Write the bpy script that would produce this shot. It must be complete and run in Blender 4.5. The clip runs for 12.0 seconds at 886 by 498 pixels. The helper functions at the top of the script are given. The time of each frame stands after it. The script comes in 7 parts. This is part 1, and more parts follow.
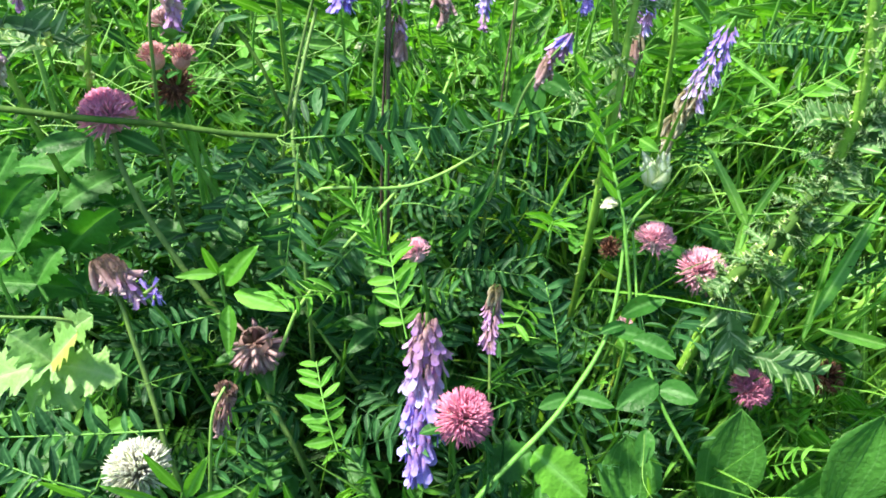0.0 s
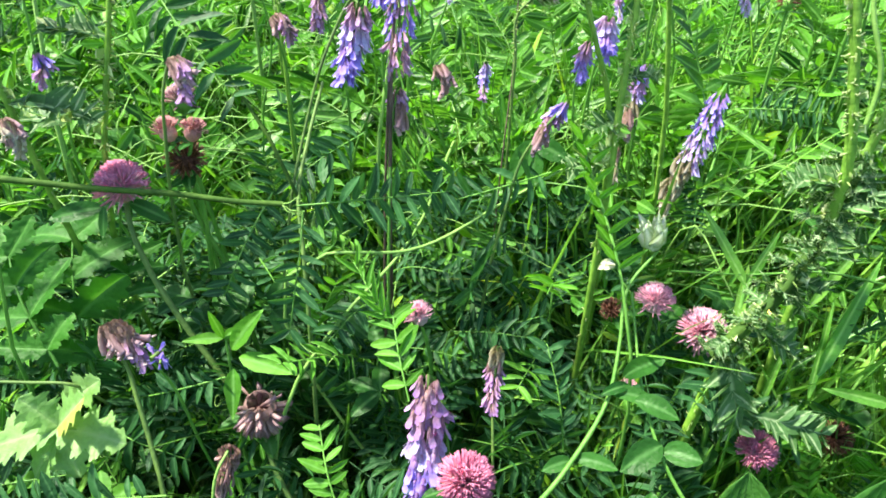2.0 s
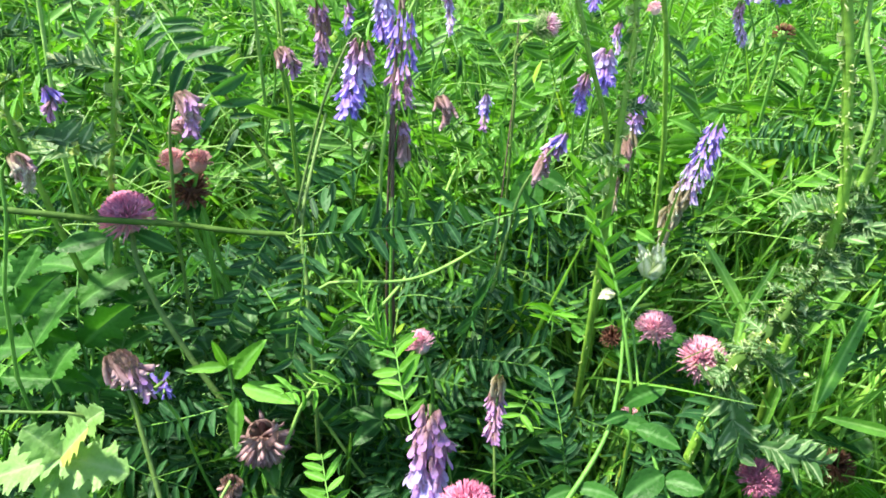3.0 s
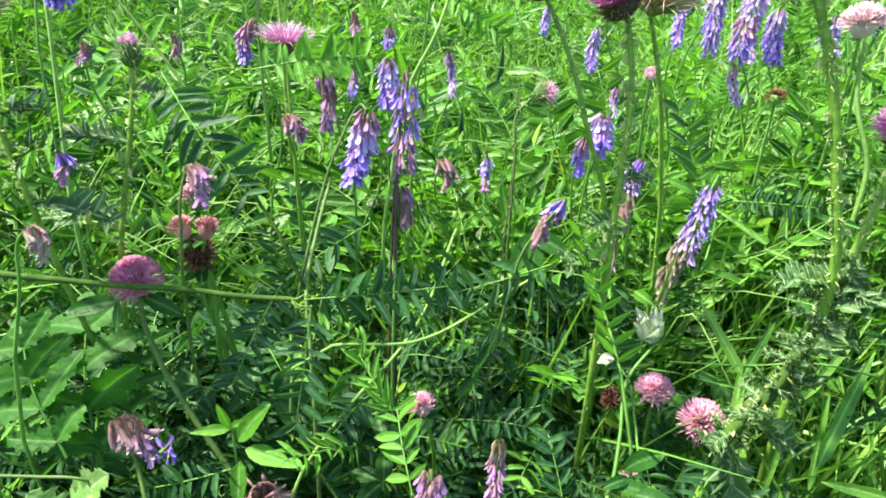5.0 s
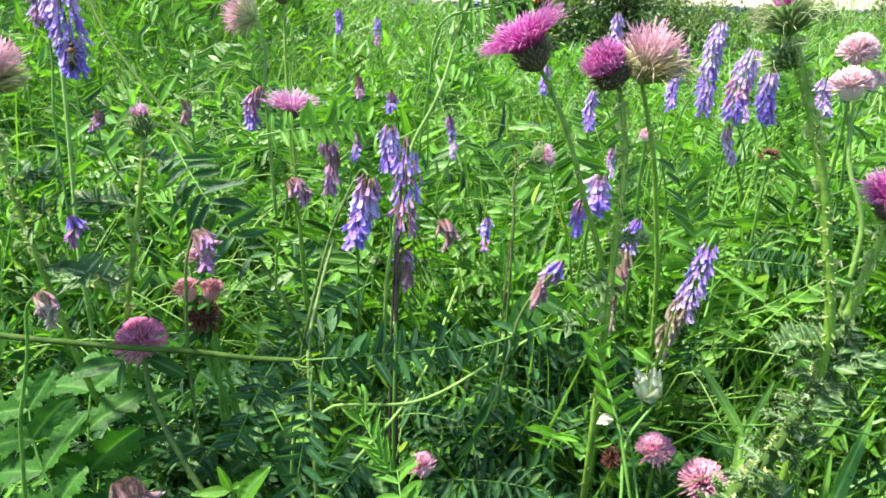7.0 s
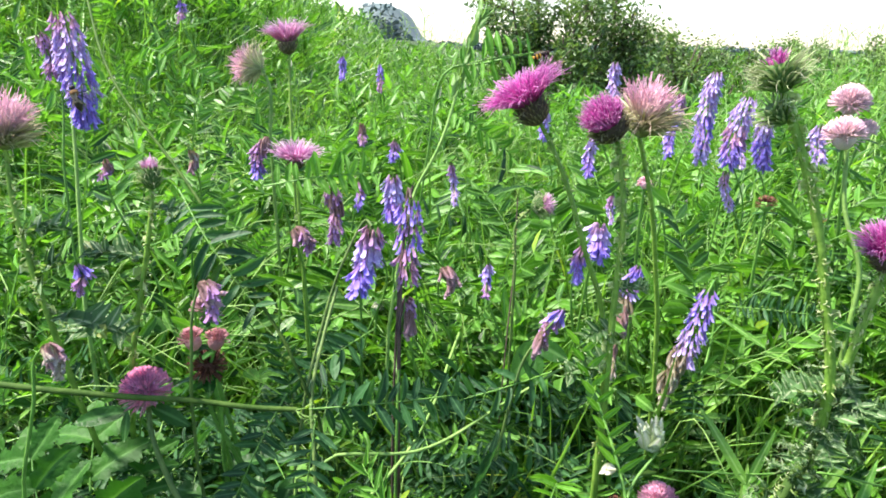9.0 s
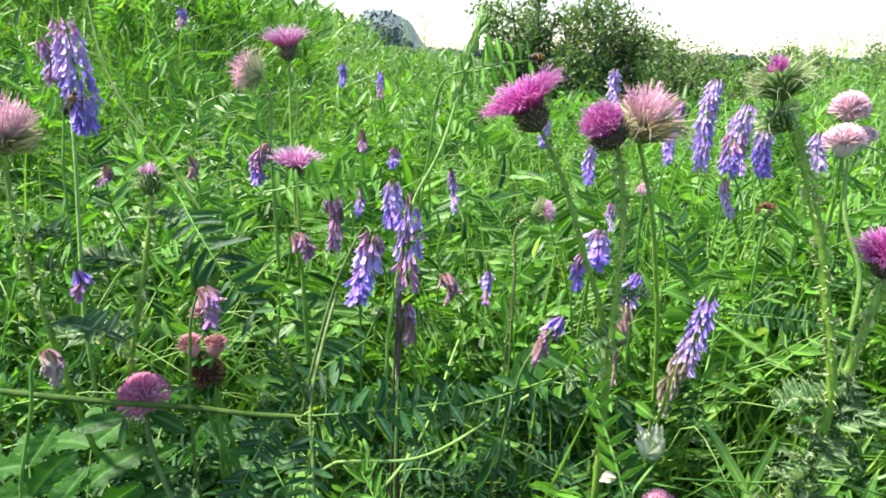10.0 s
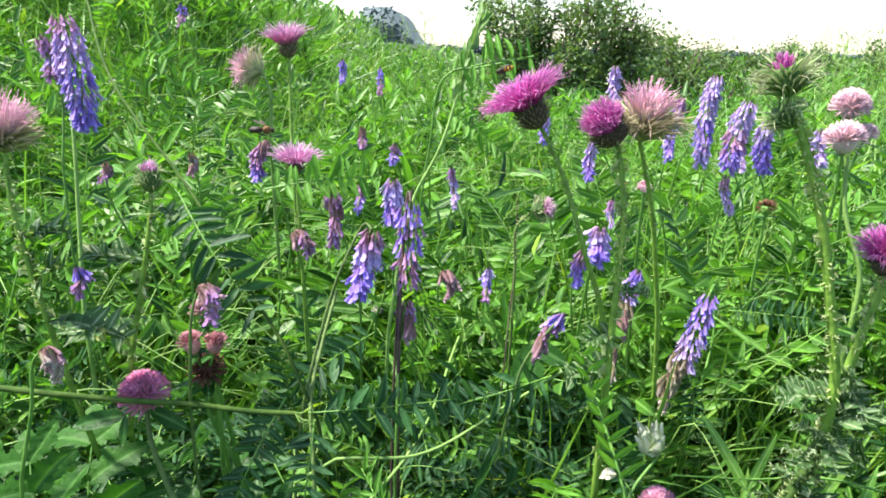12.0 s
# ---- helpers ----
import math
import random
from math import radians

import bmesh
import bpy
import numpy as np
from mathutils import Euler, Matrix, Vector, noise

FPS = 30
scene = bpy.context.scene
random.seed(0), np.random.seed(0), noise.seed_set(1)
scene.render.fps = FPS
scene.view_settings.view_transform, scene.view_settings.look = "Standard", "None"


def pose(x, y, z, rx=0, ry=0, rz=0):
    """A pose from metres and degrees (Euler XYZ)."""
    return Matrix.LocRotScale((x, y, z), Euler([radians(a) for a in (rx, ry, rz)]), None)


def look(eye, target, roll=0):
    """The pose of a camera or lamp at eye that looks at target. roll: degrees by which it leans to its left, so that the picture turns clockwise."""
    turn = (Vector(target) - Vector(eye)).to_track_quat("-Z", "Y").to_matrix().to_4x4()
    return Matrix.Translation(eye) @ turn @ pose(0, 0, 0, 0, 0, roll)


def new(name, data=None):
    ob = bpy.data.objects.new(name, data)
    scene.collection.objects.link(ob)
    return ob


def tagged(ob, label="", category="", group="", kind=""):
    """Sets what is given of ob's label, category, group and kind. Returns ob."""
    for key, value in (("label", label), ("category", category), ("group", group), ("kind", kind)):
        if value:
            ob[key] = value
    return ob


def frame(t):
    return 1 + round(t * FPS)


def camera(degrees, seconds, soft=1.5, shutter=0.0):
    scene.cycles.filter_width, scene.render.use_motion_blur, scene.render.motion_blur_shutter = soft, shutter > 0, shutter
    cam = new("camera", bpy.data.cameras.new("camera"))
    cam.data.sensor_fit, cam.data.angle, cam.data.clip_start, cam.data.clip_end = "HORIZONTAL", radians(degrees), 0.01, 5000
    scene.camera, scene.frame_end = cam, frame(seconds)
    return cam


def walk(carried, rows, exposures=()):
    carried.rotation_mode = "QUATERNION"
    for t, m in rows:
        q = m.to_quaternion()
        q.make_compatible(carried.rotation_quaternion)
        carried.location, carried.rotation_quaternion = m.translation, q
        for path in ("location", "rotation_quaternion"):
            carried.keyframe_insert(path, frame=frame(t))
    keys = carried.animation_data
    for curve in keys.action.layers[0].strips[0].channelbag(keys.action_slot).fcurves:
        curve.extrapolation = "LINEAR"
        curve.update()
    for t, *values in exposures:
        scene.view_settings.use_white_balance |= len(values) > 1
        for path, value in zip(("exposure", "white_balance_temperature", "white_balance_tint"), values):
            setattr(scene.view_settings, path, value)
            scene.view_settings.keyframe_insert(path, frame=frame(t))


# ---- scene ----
cam = camera(65, 12.0, soft=1.75)
PATH = [
    (0, (0.033, 0.062, 0.749), (0.039, 1.735, -0.347), 3.0),
    (0.5, (0.035, 0.06, 0.75), (0.03, 1.756, -0.311), 2.7),
    (1, (0.036, 0.058, 0.751), (0.021, 1.777, -0.271), 2.3),
    (1.5, (0.038, 0.056, 0.752), (0.011, 1.801, -0.224), 2.0),
    (2, (0.04, 0.054, 0.753), (0.003, 1.82, -0.185), 1.7),
    (2.5, (0.04, 0.0525, 0.755), (-0.002, 1.834, -0.153), 1.6),
    (3, (0.039, 0.052, 0.76), (-0.001, 1.846, -0.124), 1.6),
    (5, (0.038, 0.051, 0.781), (-0.009, 1.888, -0.009), 1.7),
    (5.5, (0.038, 0.049, 0.784), (-0.013, 1.901, 0.029), 1.6),
    (6, (0.039, 0.048, 0.787), (-0.018, 1.913, 0.065), 1.5),
    (6.5, (0.041, 0.046, 0.79), (-0.023, 1.922, 0.099), 1.3),
    (7, (0.042, 0.046, 0.793), (-0.027, 1.931, 0.13), 1.3),
    (8.8, (0.0415, 0.0425, 0.8025), (-0.034, 1.957, 0.231), 1.2),
    (9, (0.041, 0.042, 0.803), (-0.034, 1.96, 0.241), 1.2),
    (9.5, (0.041, 0.042, 0.803), (-0.034, 1.964, 0.254), 1.2),
    (10, (0.041, 0.043, 0.803), (-0.034, 1.965, 0.258), 1.3),
    (10.5, (0.041, 0.043, 0.803), (-0.034, 1.966, 0.258), 1.3),
    (11, (0.041, 0.043, 0.803), (-0.034, 1.965, 0.256), 1.3),
    (11.5, (0.041, 0.043, 0.803), (-0.034, 1.965, 0.254), 1.3),
    (12, (0.041, 0.043, 0.803), (-0.034, 1.963, 0.25), 1.3),
]
walk(cam, [(t, look(eye, target, roll)) for t, eye, target, roll in PATH], [(0, 1.72, 6900, -3), (3, 1.74, 6950, 2), (6, 1.57, 6850, 9), (9, 1.47, 6600, 19), (12, 1.37, 6600, 19)])

# ---- light: bright hazy sun, high and behind the flowers ----
SUN_ELEVATION, SUN_AZIMUTH = radians(62), radians(-88)
world = bpy.data.worlds.new("sky")
scene.world = world
world.use_nodes = True
wn = world.node_tree.nodes
sky = wn.new("ShaderNodeTexSky")
sky.sky_type, sky.sun_disc = "NISHITA", False
sky.sun_elevation, sky.sun_rotation = SUN_ELEVATION, SUN_AZIMUTH
sky.air_density, sky.dust_density, sky.ozone_density = 1.0, 0.7, 1.0
wn["Background"].inputs["Strength"].default_value = 0.12
world.node_tree.links.new(sky.outputs[0], wn["Background"].inputs["Color"])
sun = new("sun", bpy.data.lights.new("sun", "SUN"))
sun.data.energy, sun.data.angle, sun.data.color = 5.0, radians(5), (1.0, 0.96, 0.87)
to_sun = Vector((math.sin(SUN_AZIMUTH) * math.cos(SUN_ELEVATION), math.cos(SUN_AZIMUTH) * math.cos(SUN_ELEVATION), math.sin(SUN_ELEVATION)))
sun.matrix_world = look(to_sun * 20, (0, 0, 0))

# ---- materials ----
def material(name):
    m = bpy.data.materials.new(name)
    m.use_nodes = True
    nt = m.node_tree
    return m, nt, nt.nodes, nt.links


def variation(n, lk):
    """One random number for each loose piece of each object."""
    info, geo = n.new("ShaderNodeObjectInfo"), n.new("ShaderNodeNewGeometry")
    add, fr = n.new("ShaderNodeMath"), n.new("ShaderNodeMath")
    fr.operation = "FRACT"
    lk.new(info.outputs["Random"], add.inputs[0])
    lk.new(geo.outputs["Random Per Island"], add.inputs[1])
    lk.new(add.outputs[0], fr.inputs[0])
    return fr.outputs[0]


def mixed(n, lk, fac, a, b, mode="MIX"):
    mx = n.new("ShaderNodeMix")
    mx.data_type, mx.blend_type = "RGBA", mode
    for sock, v in ((mx.inputs[0], fac), (mx.inputs[6], a), (mx.inputs[7], b)):
        if isinstance(v, (int, float)):
            sock.default_value = v
        elif isinstance(v, tuple):
            sock.default_value = (*v, 1)
        else:
            lk.new(v, sock)
    return mx.outputs[2]


def ramp(n, lk, fac, stops):
    r = n.new("ShaderNodeValToRGB")
    e = r.color_ramp.elements
    while len(e) < len(stops):
        e.new(0.5)
    for k, (p, c) in enumerate(stops):
        e[k].position, e[k].color = p, (*c, 1)
    lk.new(fac, r.inputs[0])
    return r.outputs[0]


def blotch(n, lk, scale, detail=3.0):
    co, ns = n.new("ShaderNodeNewGeometry"), n.new("ShaderNodeTexNoise")
    ns.inputs["Scale"].default_value, ns.inputs["Detail"].default_value = scale, detail
    lk.new(co.outputs["Position"], ns.inputs["Vector"])
    return ns.outputs["Fac"]


def tip_value(n):
    at = n.new("ShaderNodeAttribute")
    at.attribute_name = "tip"
    return at.outputs["Fac"]


def surface(nt, n, lk, col, rough, through_light, through_col=None, spec=0.4, bump=0.4, bump_scale=260):
    p = n["Principled BSDF"]
    lk.new(col, p.inputs["Base Color"])
    p.inputs["Roughness"].default_value = rough
    p.inputs["Specular IOR Level"].default_value = spec
    bp = n.new("ShaderNodeBump")
    bp.inputs["Strength"].default_value, bp.inputs["Distance"].default_value = bump, 0.003
    lk.new(blotch(n, lk, bump_scale, 5.0), bp.inputs["Height"])
    lk.new(bp.outputs[0], p.inputs["Normal"])
    if through_light > 0:
        tr, mx = n.new("ShaderNodeBsdfTranslucent"), n.new("ShaderNodeMixShader")
        lk.new(through_col if through_col is not None else col, tr.inputs["Color"])
        mx.inputs[0].default_value = through_light
        lk.new(p.outputs[0], mx.inputs[1])
        lk.new(tr.outputs[0], mx.inputs[2])
        lk.new(mx.outputs[0], n["Material Output"].inputs["Surface"])


def leaf_material(name, dark, light, vein, rough=0.52, through_light=0.38, spec=0.2, dry=0.015):
    m, nt, n, lk = material(name)
    r = variation(n, lk)
    col = ramp(n, lk, r, [(0.0, dark), (0.55, tuple((a + b) / 2 for a, b in zip(dark, light))), (1.0 - dry, light), (1.0, tuple(min(1, c * k) for c, k in zip(light, (2.2, 1.25, 0.9))))])
    col = mixed(n, lk, 0.55, col, ramp(n, lk, blotch(n, lk, 35, 4), [(0.3, (0.55, 0.6, 0.6)), (0.7, (1.35, 1.3, 1.1))]), "MULTIPLY")
    col = mixed(n, lk, 0.35, col, ramp(n, lk, blotch(n, lk, 420, 3), [(0.3, (0.7, 0.7, 0.7)), (0.7, (1.3, 1.3, 1.2))]), "MULTIPLY")
    v = ramp(n, lk, tip_value(n), [(0.72, (0, 0, 0)), (0.97, (1, 1, 1))])
    col = mixed(n, lk, v, col, vein)
    glow = mixed(n, lk, 1.0, col, (1.25, 1.35, 0.5), "MULTIPLY")
    surface(nt, n, lk, col, rough, through_light, glow, spec)
    return m


def petal_material(name, stops, rough=0.6, through_light=0.42, spread=0.25, spec=0.25):
    """Colour runs from the base of each floret (0) to its tip (1)."""
    m, nt, n, lk = material(name)
    col = ramp(n, lk, tip_value(n), stops)
    r = variation(n, lk)
    col = mixed(n, lk, 1.0, col, ramp(n, lk, r, [(0, (1 - spread, 1 - spread, 1 - spread * 0.8)), (0.7, (1, 1, 1)), (1, (1 + spread, 1 + spread * 1.5, 1 + spread))]), "MULTIPLY")
    col = mixed(n, lk, 0.5, col, ramp(n, lk, blotch(n, lk, 700, 3), [(0.3, (0.7, 0.65, 0.72)), (0.7, (1.25, 1.25, 1.2))]), "MULTIPLY")
    surface(nt, n, lk, col, rough, through_light, None, spec)
    return m


def plain_material(name, a, b, scale=120, rough=0.6, through_light=0.0, spec=0.3):
    m, nt, n, lk = material(name)
    col = ramp(n, lk, blotch(n, lk, scale, 4), [(0.32, a), (0.68, b)])
    col = mixed(n, lk, 0.4, col, ramp(n, lk, variation(n, lk), [(0, (0.75, 0.75, 0.75)), (1, (1.25, 1.25, 1.25))]), "MULTIPLY")
    surface(nt, n, lk, col, rough, through_light, None, spec, 0.3)
    return m


# Vetch foliage: VETCH_LEAF has shade in its colour, BRIGHT_LEAF is the sunlit tone.
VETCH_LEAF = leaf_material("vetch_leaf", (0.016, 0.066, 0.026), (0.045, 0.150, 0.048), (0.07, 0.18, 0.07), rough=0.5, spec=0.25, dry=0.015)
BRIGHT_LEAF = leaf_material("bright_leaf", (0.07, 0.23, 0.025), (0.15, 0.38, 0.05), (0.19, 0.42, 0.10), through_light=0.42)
FIELD_LEAF = leaf_material("field_leaf", (0.010, 0.058, 0.009), (0.12, 0.34, 0.035), (0.17, 0.37, 0.08), rough=0.4, spec=0.4, through_light=0.34)
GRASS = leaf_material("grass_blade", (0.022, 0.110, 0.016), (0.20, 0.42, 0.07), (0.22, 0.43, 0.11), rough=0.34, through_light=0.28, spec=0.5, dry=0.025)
# Lighter copy of GRASS: sunlight on the blades is put into the colour.
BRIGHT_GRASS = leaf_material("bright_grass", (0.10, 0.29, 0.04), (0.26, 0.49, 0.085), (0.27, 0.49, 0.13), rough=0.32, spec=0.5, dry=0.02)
BROAD_LEAF = leaf_material("broad_leaf", (0.015, 0.075, 0.013), (0.048, 0.16, 0.030), (0.085, 0.21, 0.06), rough=0.4)
CLOVER_LEAF = leaf_material("clover_leaf", (0.012, 0.07, 0.010), (0.06, 0.20, 0.024), (0.08, 0.23, 0.05), rough=0.45, through_light=0.22)
# On hogweed, PALE_LEAF holds full sunlight in its colour, CUT_LEAF half shade.
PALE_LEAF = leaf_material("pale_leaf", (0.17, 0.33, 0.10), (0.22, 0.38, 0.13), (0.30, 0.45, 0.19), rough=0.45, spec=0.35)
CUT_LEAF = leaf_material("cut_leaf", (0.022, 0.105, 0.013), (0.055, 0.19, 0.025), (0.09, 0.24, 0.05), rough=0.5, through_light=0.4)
PLANTAIN_LEAF = leaf_material("plantain_leaf", (0.06, 0.19, 0.035), (0.10, 0.27, 0.055), (0.14, 0.32, 0.09), rough=0.5, spec=0.25, through_light=0.42)
OLIVE_STEM = plain_material("olive_stem", (0.028, 0.070, 0.012), (0.065, 0.125, 0.022), 90, 0.7, 0.0, 0.12)
SCALE = leaf_material("thistle_scale", (0.24, 0.36, 0.10), (0.46, 0.55, 0.26), (0.66, 0.68, 0.46), rough=0.6, through_light=0.25)
THISTLE_STEM = plain_material("thistle_stem", (0.10, 0.22, 0.025), (0.20, 0.36, 0.05), 150, 0.55)
THISTLE_LEAF = leaf_material("thistle_leaf", (0.05, 0.13, 0.04), (0.11, 0.23, 0.08), (0.36, 0.46, 0.26), rough=0.5, spec=0.35)
BUSH_LEAF = leaf_material("bush_leaf", (0.035, 0.09, 0.03), (0.16, 0.27, 0.09), (0.17, 0.28, 0.10), rough=0.35, spec=0.5, through_light=0.35)
STEM = plain_material("green_stem", (0.07, 0.20, 0.03), (0.14, 0.31, 0.055), 90, 0.5, 0.0)
PALE_STEM = plain_material("pale_stem", (0.13, 0.27, 0.05), (0.22, 0.37, 0.09), 90, 0.55)
BROWN_STEM = plain_material("brown_stem", (0.06, 0.12, 0.03), (0.13, 0.21, 0.05), 90, 0.6)
DARK_STEM = plain_material("dark_stem", (0.06, 0.04, 0.035), (0.12, 0.08, 0.06), 120, 0.6)
SOIL = plain_material("mossy_soil", (0.012, 0.026, 0.007), (0.05, 0.095, 0.022), 25, 0.95)
BARK = plain_material("bark", (0.05, 0.04, 0.03), (0.13, 0.11, 0.08), 60, 0.85)
# Distance haze is mixed into this blue-grey tree colour.
HAZED_HILL = plain_material("hazed_trees", (0.09, 0.14, 0.14), (0.15, 0.20, 0.20), 0.3, 0.95)

CLOVER_PINK = petal_material("clover_pink", [(0.0, (0.55, 0.36, 0.32)), (0.4, (0.90, 0.68, 0.74)), (0.75, (0.88, 0.48, 0.62)), (1.0, (0.88, 0.46, 0.62))])
CLOVER_DEEP = petal_material("clover_deep", [(0.0, (0.48, 0.24, 0.24)), (0.4, (0.86, 0.52, 0.62)), (0.75, (0.80, 0.30, 0.48)), (1.0, (0.78, 0.28, 0.46))])
CLOVER_MAGENTA = petal_material("clover_magenta", [(0.0, (0.50, 0.16, 0.20)), (0.35, (0.95, 0.70, 0.78)), (0.7, (0.95, 0.46, 0.64)), (1.0, (0.94, 0.38, 0.60))])
CLOVER_PALE = petal_material("clover_pale", [(0.0, (0.62, 0.46, 0.38)), (0.4, (0.92, 0.76, 0.77)), (1.0, (0.93, 0.66, 0.74))])
CLOVER_FADED = petal_material("clover_faded", [(0.0, (0.28, 0.12, 0.09)), (0.4, (0.60, 0.32, 0.32)), (1.0, (0.58, 0.27, 0.30))])
CLOVER_WHITE = petal_material("clover_white", [(0.0, (0.34, 0.40, 0.16)), (0.4, (0.66, 0.68, 0.50)), (1.0, (0.78, 0.76, 0.68))])
CLOVER_DRY = petal_material("clover_withered", [(0.0, (0.22, 0.12, 0.11)), (0.4, (0.42, 0.26, 0.26)), (0.8, (0.54, 0.35, 0.39)), (1.0, (0.50, 0.29, 0.33))])
CLOVER_BROWN = petal_material("clover_brown", [(0.0, (0.05, 0.022, 0.015)), (0.5, (0.16, 0.065, 0.045)), (1.0, (0.30, 0.13, 0.09))])
VETCH_BLUE = petal_material("vetch_violet", [(0.0, (0.30, 0.15, 0.32)), (0.25, (0.40, 0.24, 0.62)), (0.6, (0.36, 0.25, 0.78)), (1.0, (0.45, 0.36, 0.92))], rough=0.55)
VETCH_LILAC = petal_material("vetch_lilac", [(0.0, (0.46, 0.27, 0.40)), (0.3, (0.60, 0.42, 0.68)), (0.7, (0.56, 0.43, 0.80)), (1.0, (0.62, 0.54, 0.90))], rough=0.55)
VETCH_MAUVE = petal_material("vetch_mauve", [(0.0, (0.30, 0.17, 0.17)), (0.35, (0.50, 0.29, 0.38)), (0.75, (0.52, 0.30, 0.52)), (1.0, (0.46, 0.24, 0.64))])
VETCH_DRY = petal_material("vetch_withered", [(0.0, (0.26, 0.16, 0.12)), (0.4, (0.40, 0.24, 0.24)), (0.8, (0.48, 0.30, 0.35)), (1.0, (0.54, 0.38, 0.46))])
VETCH_STRAW = petal_material("vetch_straw", [(0.0, (0.20, 0.16, 0.07)), (0.5, (0.50, 0.43, 0.32)), (1.0, (0.62, 0.56, 0.52))])
THISTLE_FLORET = petal_material("thistle_magenta", [(0.0, (0.45, 0.07, 0.30)), (0.45, (0.72, 0.10, 0.50)), (0.8, (0.80, 0.20, 0.62)), (1.0, (0.92, 0.56, 0.82))], through_light=0.4)
THISTLE_PINK = petal_material("thistle_pink", [(0.0, (0.55, 0.15, 0.38)), (0.5, (0.78, 0.30, 0.60)), (1.0, (0.92, 0.72, 0.86))], through_light=0.4)
THISTLE_SPENT = petal_material("thistle_spent", [(0.0, (0.60, 0.56, 0.38)), (0.5, (0.90, 0.74, 0.72)), (1.0, (0.94, 0.58, 0.74))], through_light=0.4)
BRACT = petal_material("thistle_bract", [(0.0, (0.07, 0.05, 0.04)), (0.5, (0.17, 0.14, 0.08)), (0.8, (0.34, 0.32, 0.18)), (1.0, (0.60, 0.56, 0.42))], rough=0.6, through_light=0.15)
GREEN_BRACT = petal_material("green_bract", [(0.0, (0.05, 0.12, 0.03)), (0.4, (0.16, 0.28, 0.08)), (1.0, (0.58, 0.60, 0.38))], rough=0.6, through_light=0.2)
STRAW_BRACT = petal_material("straw_bract", [(0.0, (0.20, 0.26, 0.09)), (0.5, (0.46, 0.46, 0.24)), (1.0, (0.76, 0.60, 0.48))], rough=0.65, through_light=0.2)
DOWN = petal_material("silky_down", [(0.0, (0.30, 0.42, 0.18)), (0.5, (0.55, 0.64, 0.42)), (1.0, (0.78, 0.82, 0.72))], through_light=0.35)

# ---- mesh tools ----
UP = np.array((0.0, 0.0, 1.0))


def unit(v):
    v = np.asarray(v, float)
    return v / max(np.linalg.norm(v), 1e-9)


def basis(forward, up=(0, 0, 1)):
    """Columns: side, forward, upper side."""
    f = unit(forward)
    u = np.asarray(up, float)
    if abs(np.dot(f, unit(u))) > 0.98:
        u = np.array((0.3, 1.0, 0.1)) if abs(f[2]) > 0.9 else UP
    s = unit(np.cross(f, u))
    return np.stack((s, f, np.cross(s, f)), 1)


class Geo:
    """Vertices, triangles and one number a vertex."""

    def __init__(self):
        self.v, self.f, self.t, self.n = [], [], [], 0

    def add(self, v, f, t=0.0):
        v = np.asarray(v, float).reshape(-1, 3)
        self.v.append(v)
        self.f.append(np.asarray(f, int).reshape(-1, 3) + self.n)
        self.t.append(np.broadcast_to(np.asarray(t, float), (len(v),)).astype(float))
        self.n += len(v)

    def joined(self):
        return np.concatenate(self.v), np.concatenate(self.f), np.concatenate(self.t)

    def scatter(self, template, places, turns, sizes):
        """Copies of a template: places (k,3), turns (k,3,3), sizes (k,) or (k,3)."""
        v, f, t = template
        k = len(places)
        if k == 0:
            return
        sizes = np.asarray(sizes, float)
        sz = sizes[:, None, None] if sizes.ndim == 1 else sizes[:, None, :]
        if v.shape[1] == 4:
            szz = np.broadcast_to(sz, (k, 1, 3))
            local = np.concatenate((v[None, :, :2] * szz[..., :2], v[None, :, 2:3] * szz[..., 2:] + v[None, :, 3:] * szz[..., :1]), 2)
        else:
            local = v[None] * sz
        w = np.einsum("kij,knj->kni", turns, local) + np.asarray(places)[:, None, :]
        self.add(w.reshape(-1, 3), (f[None] + (np.arange(k) * len(v))[:, None, None]).reshape(-1, 3), np.tile(t, k))


def to_mesh(name, geo, mats, smooth=True, origin=(0, 0, 0)):
    v, f, t = geo.joined()
    v = v - np.asarray(origin, float)
    me = bpy.data.meshes.new(name)
    me.vertices.add(len(v))
    me.vertices.foreach_set("co", v.astype(np.float32).ravel())
    me.loops.add(len(f) * 3)
    me.loops.foreach_set("vertex_index", f.astype(np.int32).ravel())
    me.polygons.add(len(f))
    me.polygons.foreach_set("loop_start", (np.arange(len(f)) * 3).astype(np.int32))
    me.polygons.foreach_set("use_smooth", np.full(len(f), smooth))
    me.update(calc_edges=True)
    at = me.attributes.new("tip", "FLOAT", "POINT")
    at.data.foreach_set("value", t.astype(np.float32))
    me.materials.append(mats)
    return me


WHERE = {}


def thing(name, base, label, category, group=""):
    ob = new(name)
    ob.empty_display_size = 0.02
    ob.location = base
    WHERE[ob.name] = np.asarray(base, float)
    return tagged(ob, label, category, group)


def part(name, geo, mat, parent, label="", origin=None):
    """One mesh under a thing or a part; geo is in world space."""
    o = WHERE[parent.name] if origin is None else np.asarray(origin, float)
    ob = new(name, to_mesh(name, geo, mat, origin=o))
    ob.parent = parent
    ob.location = o - WHERE[parent.name]
    WHERE[ob.name] = o
    if label:
        ob["label"] = label
    return ob


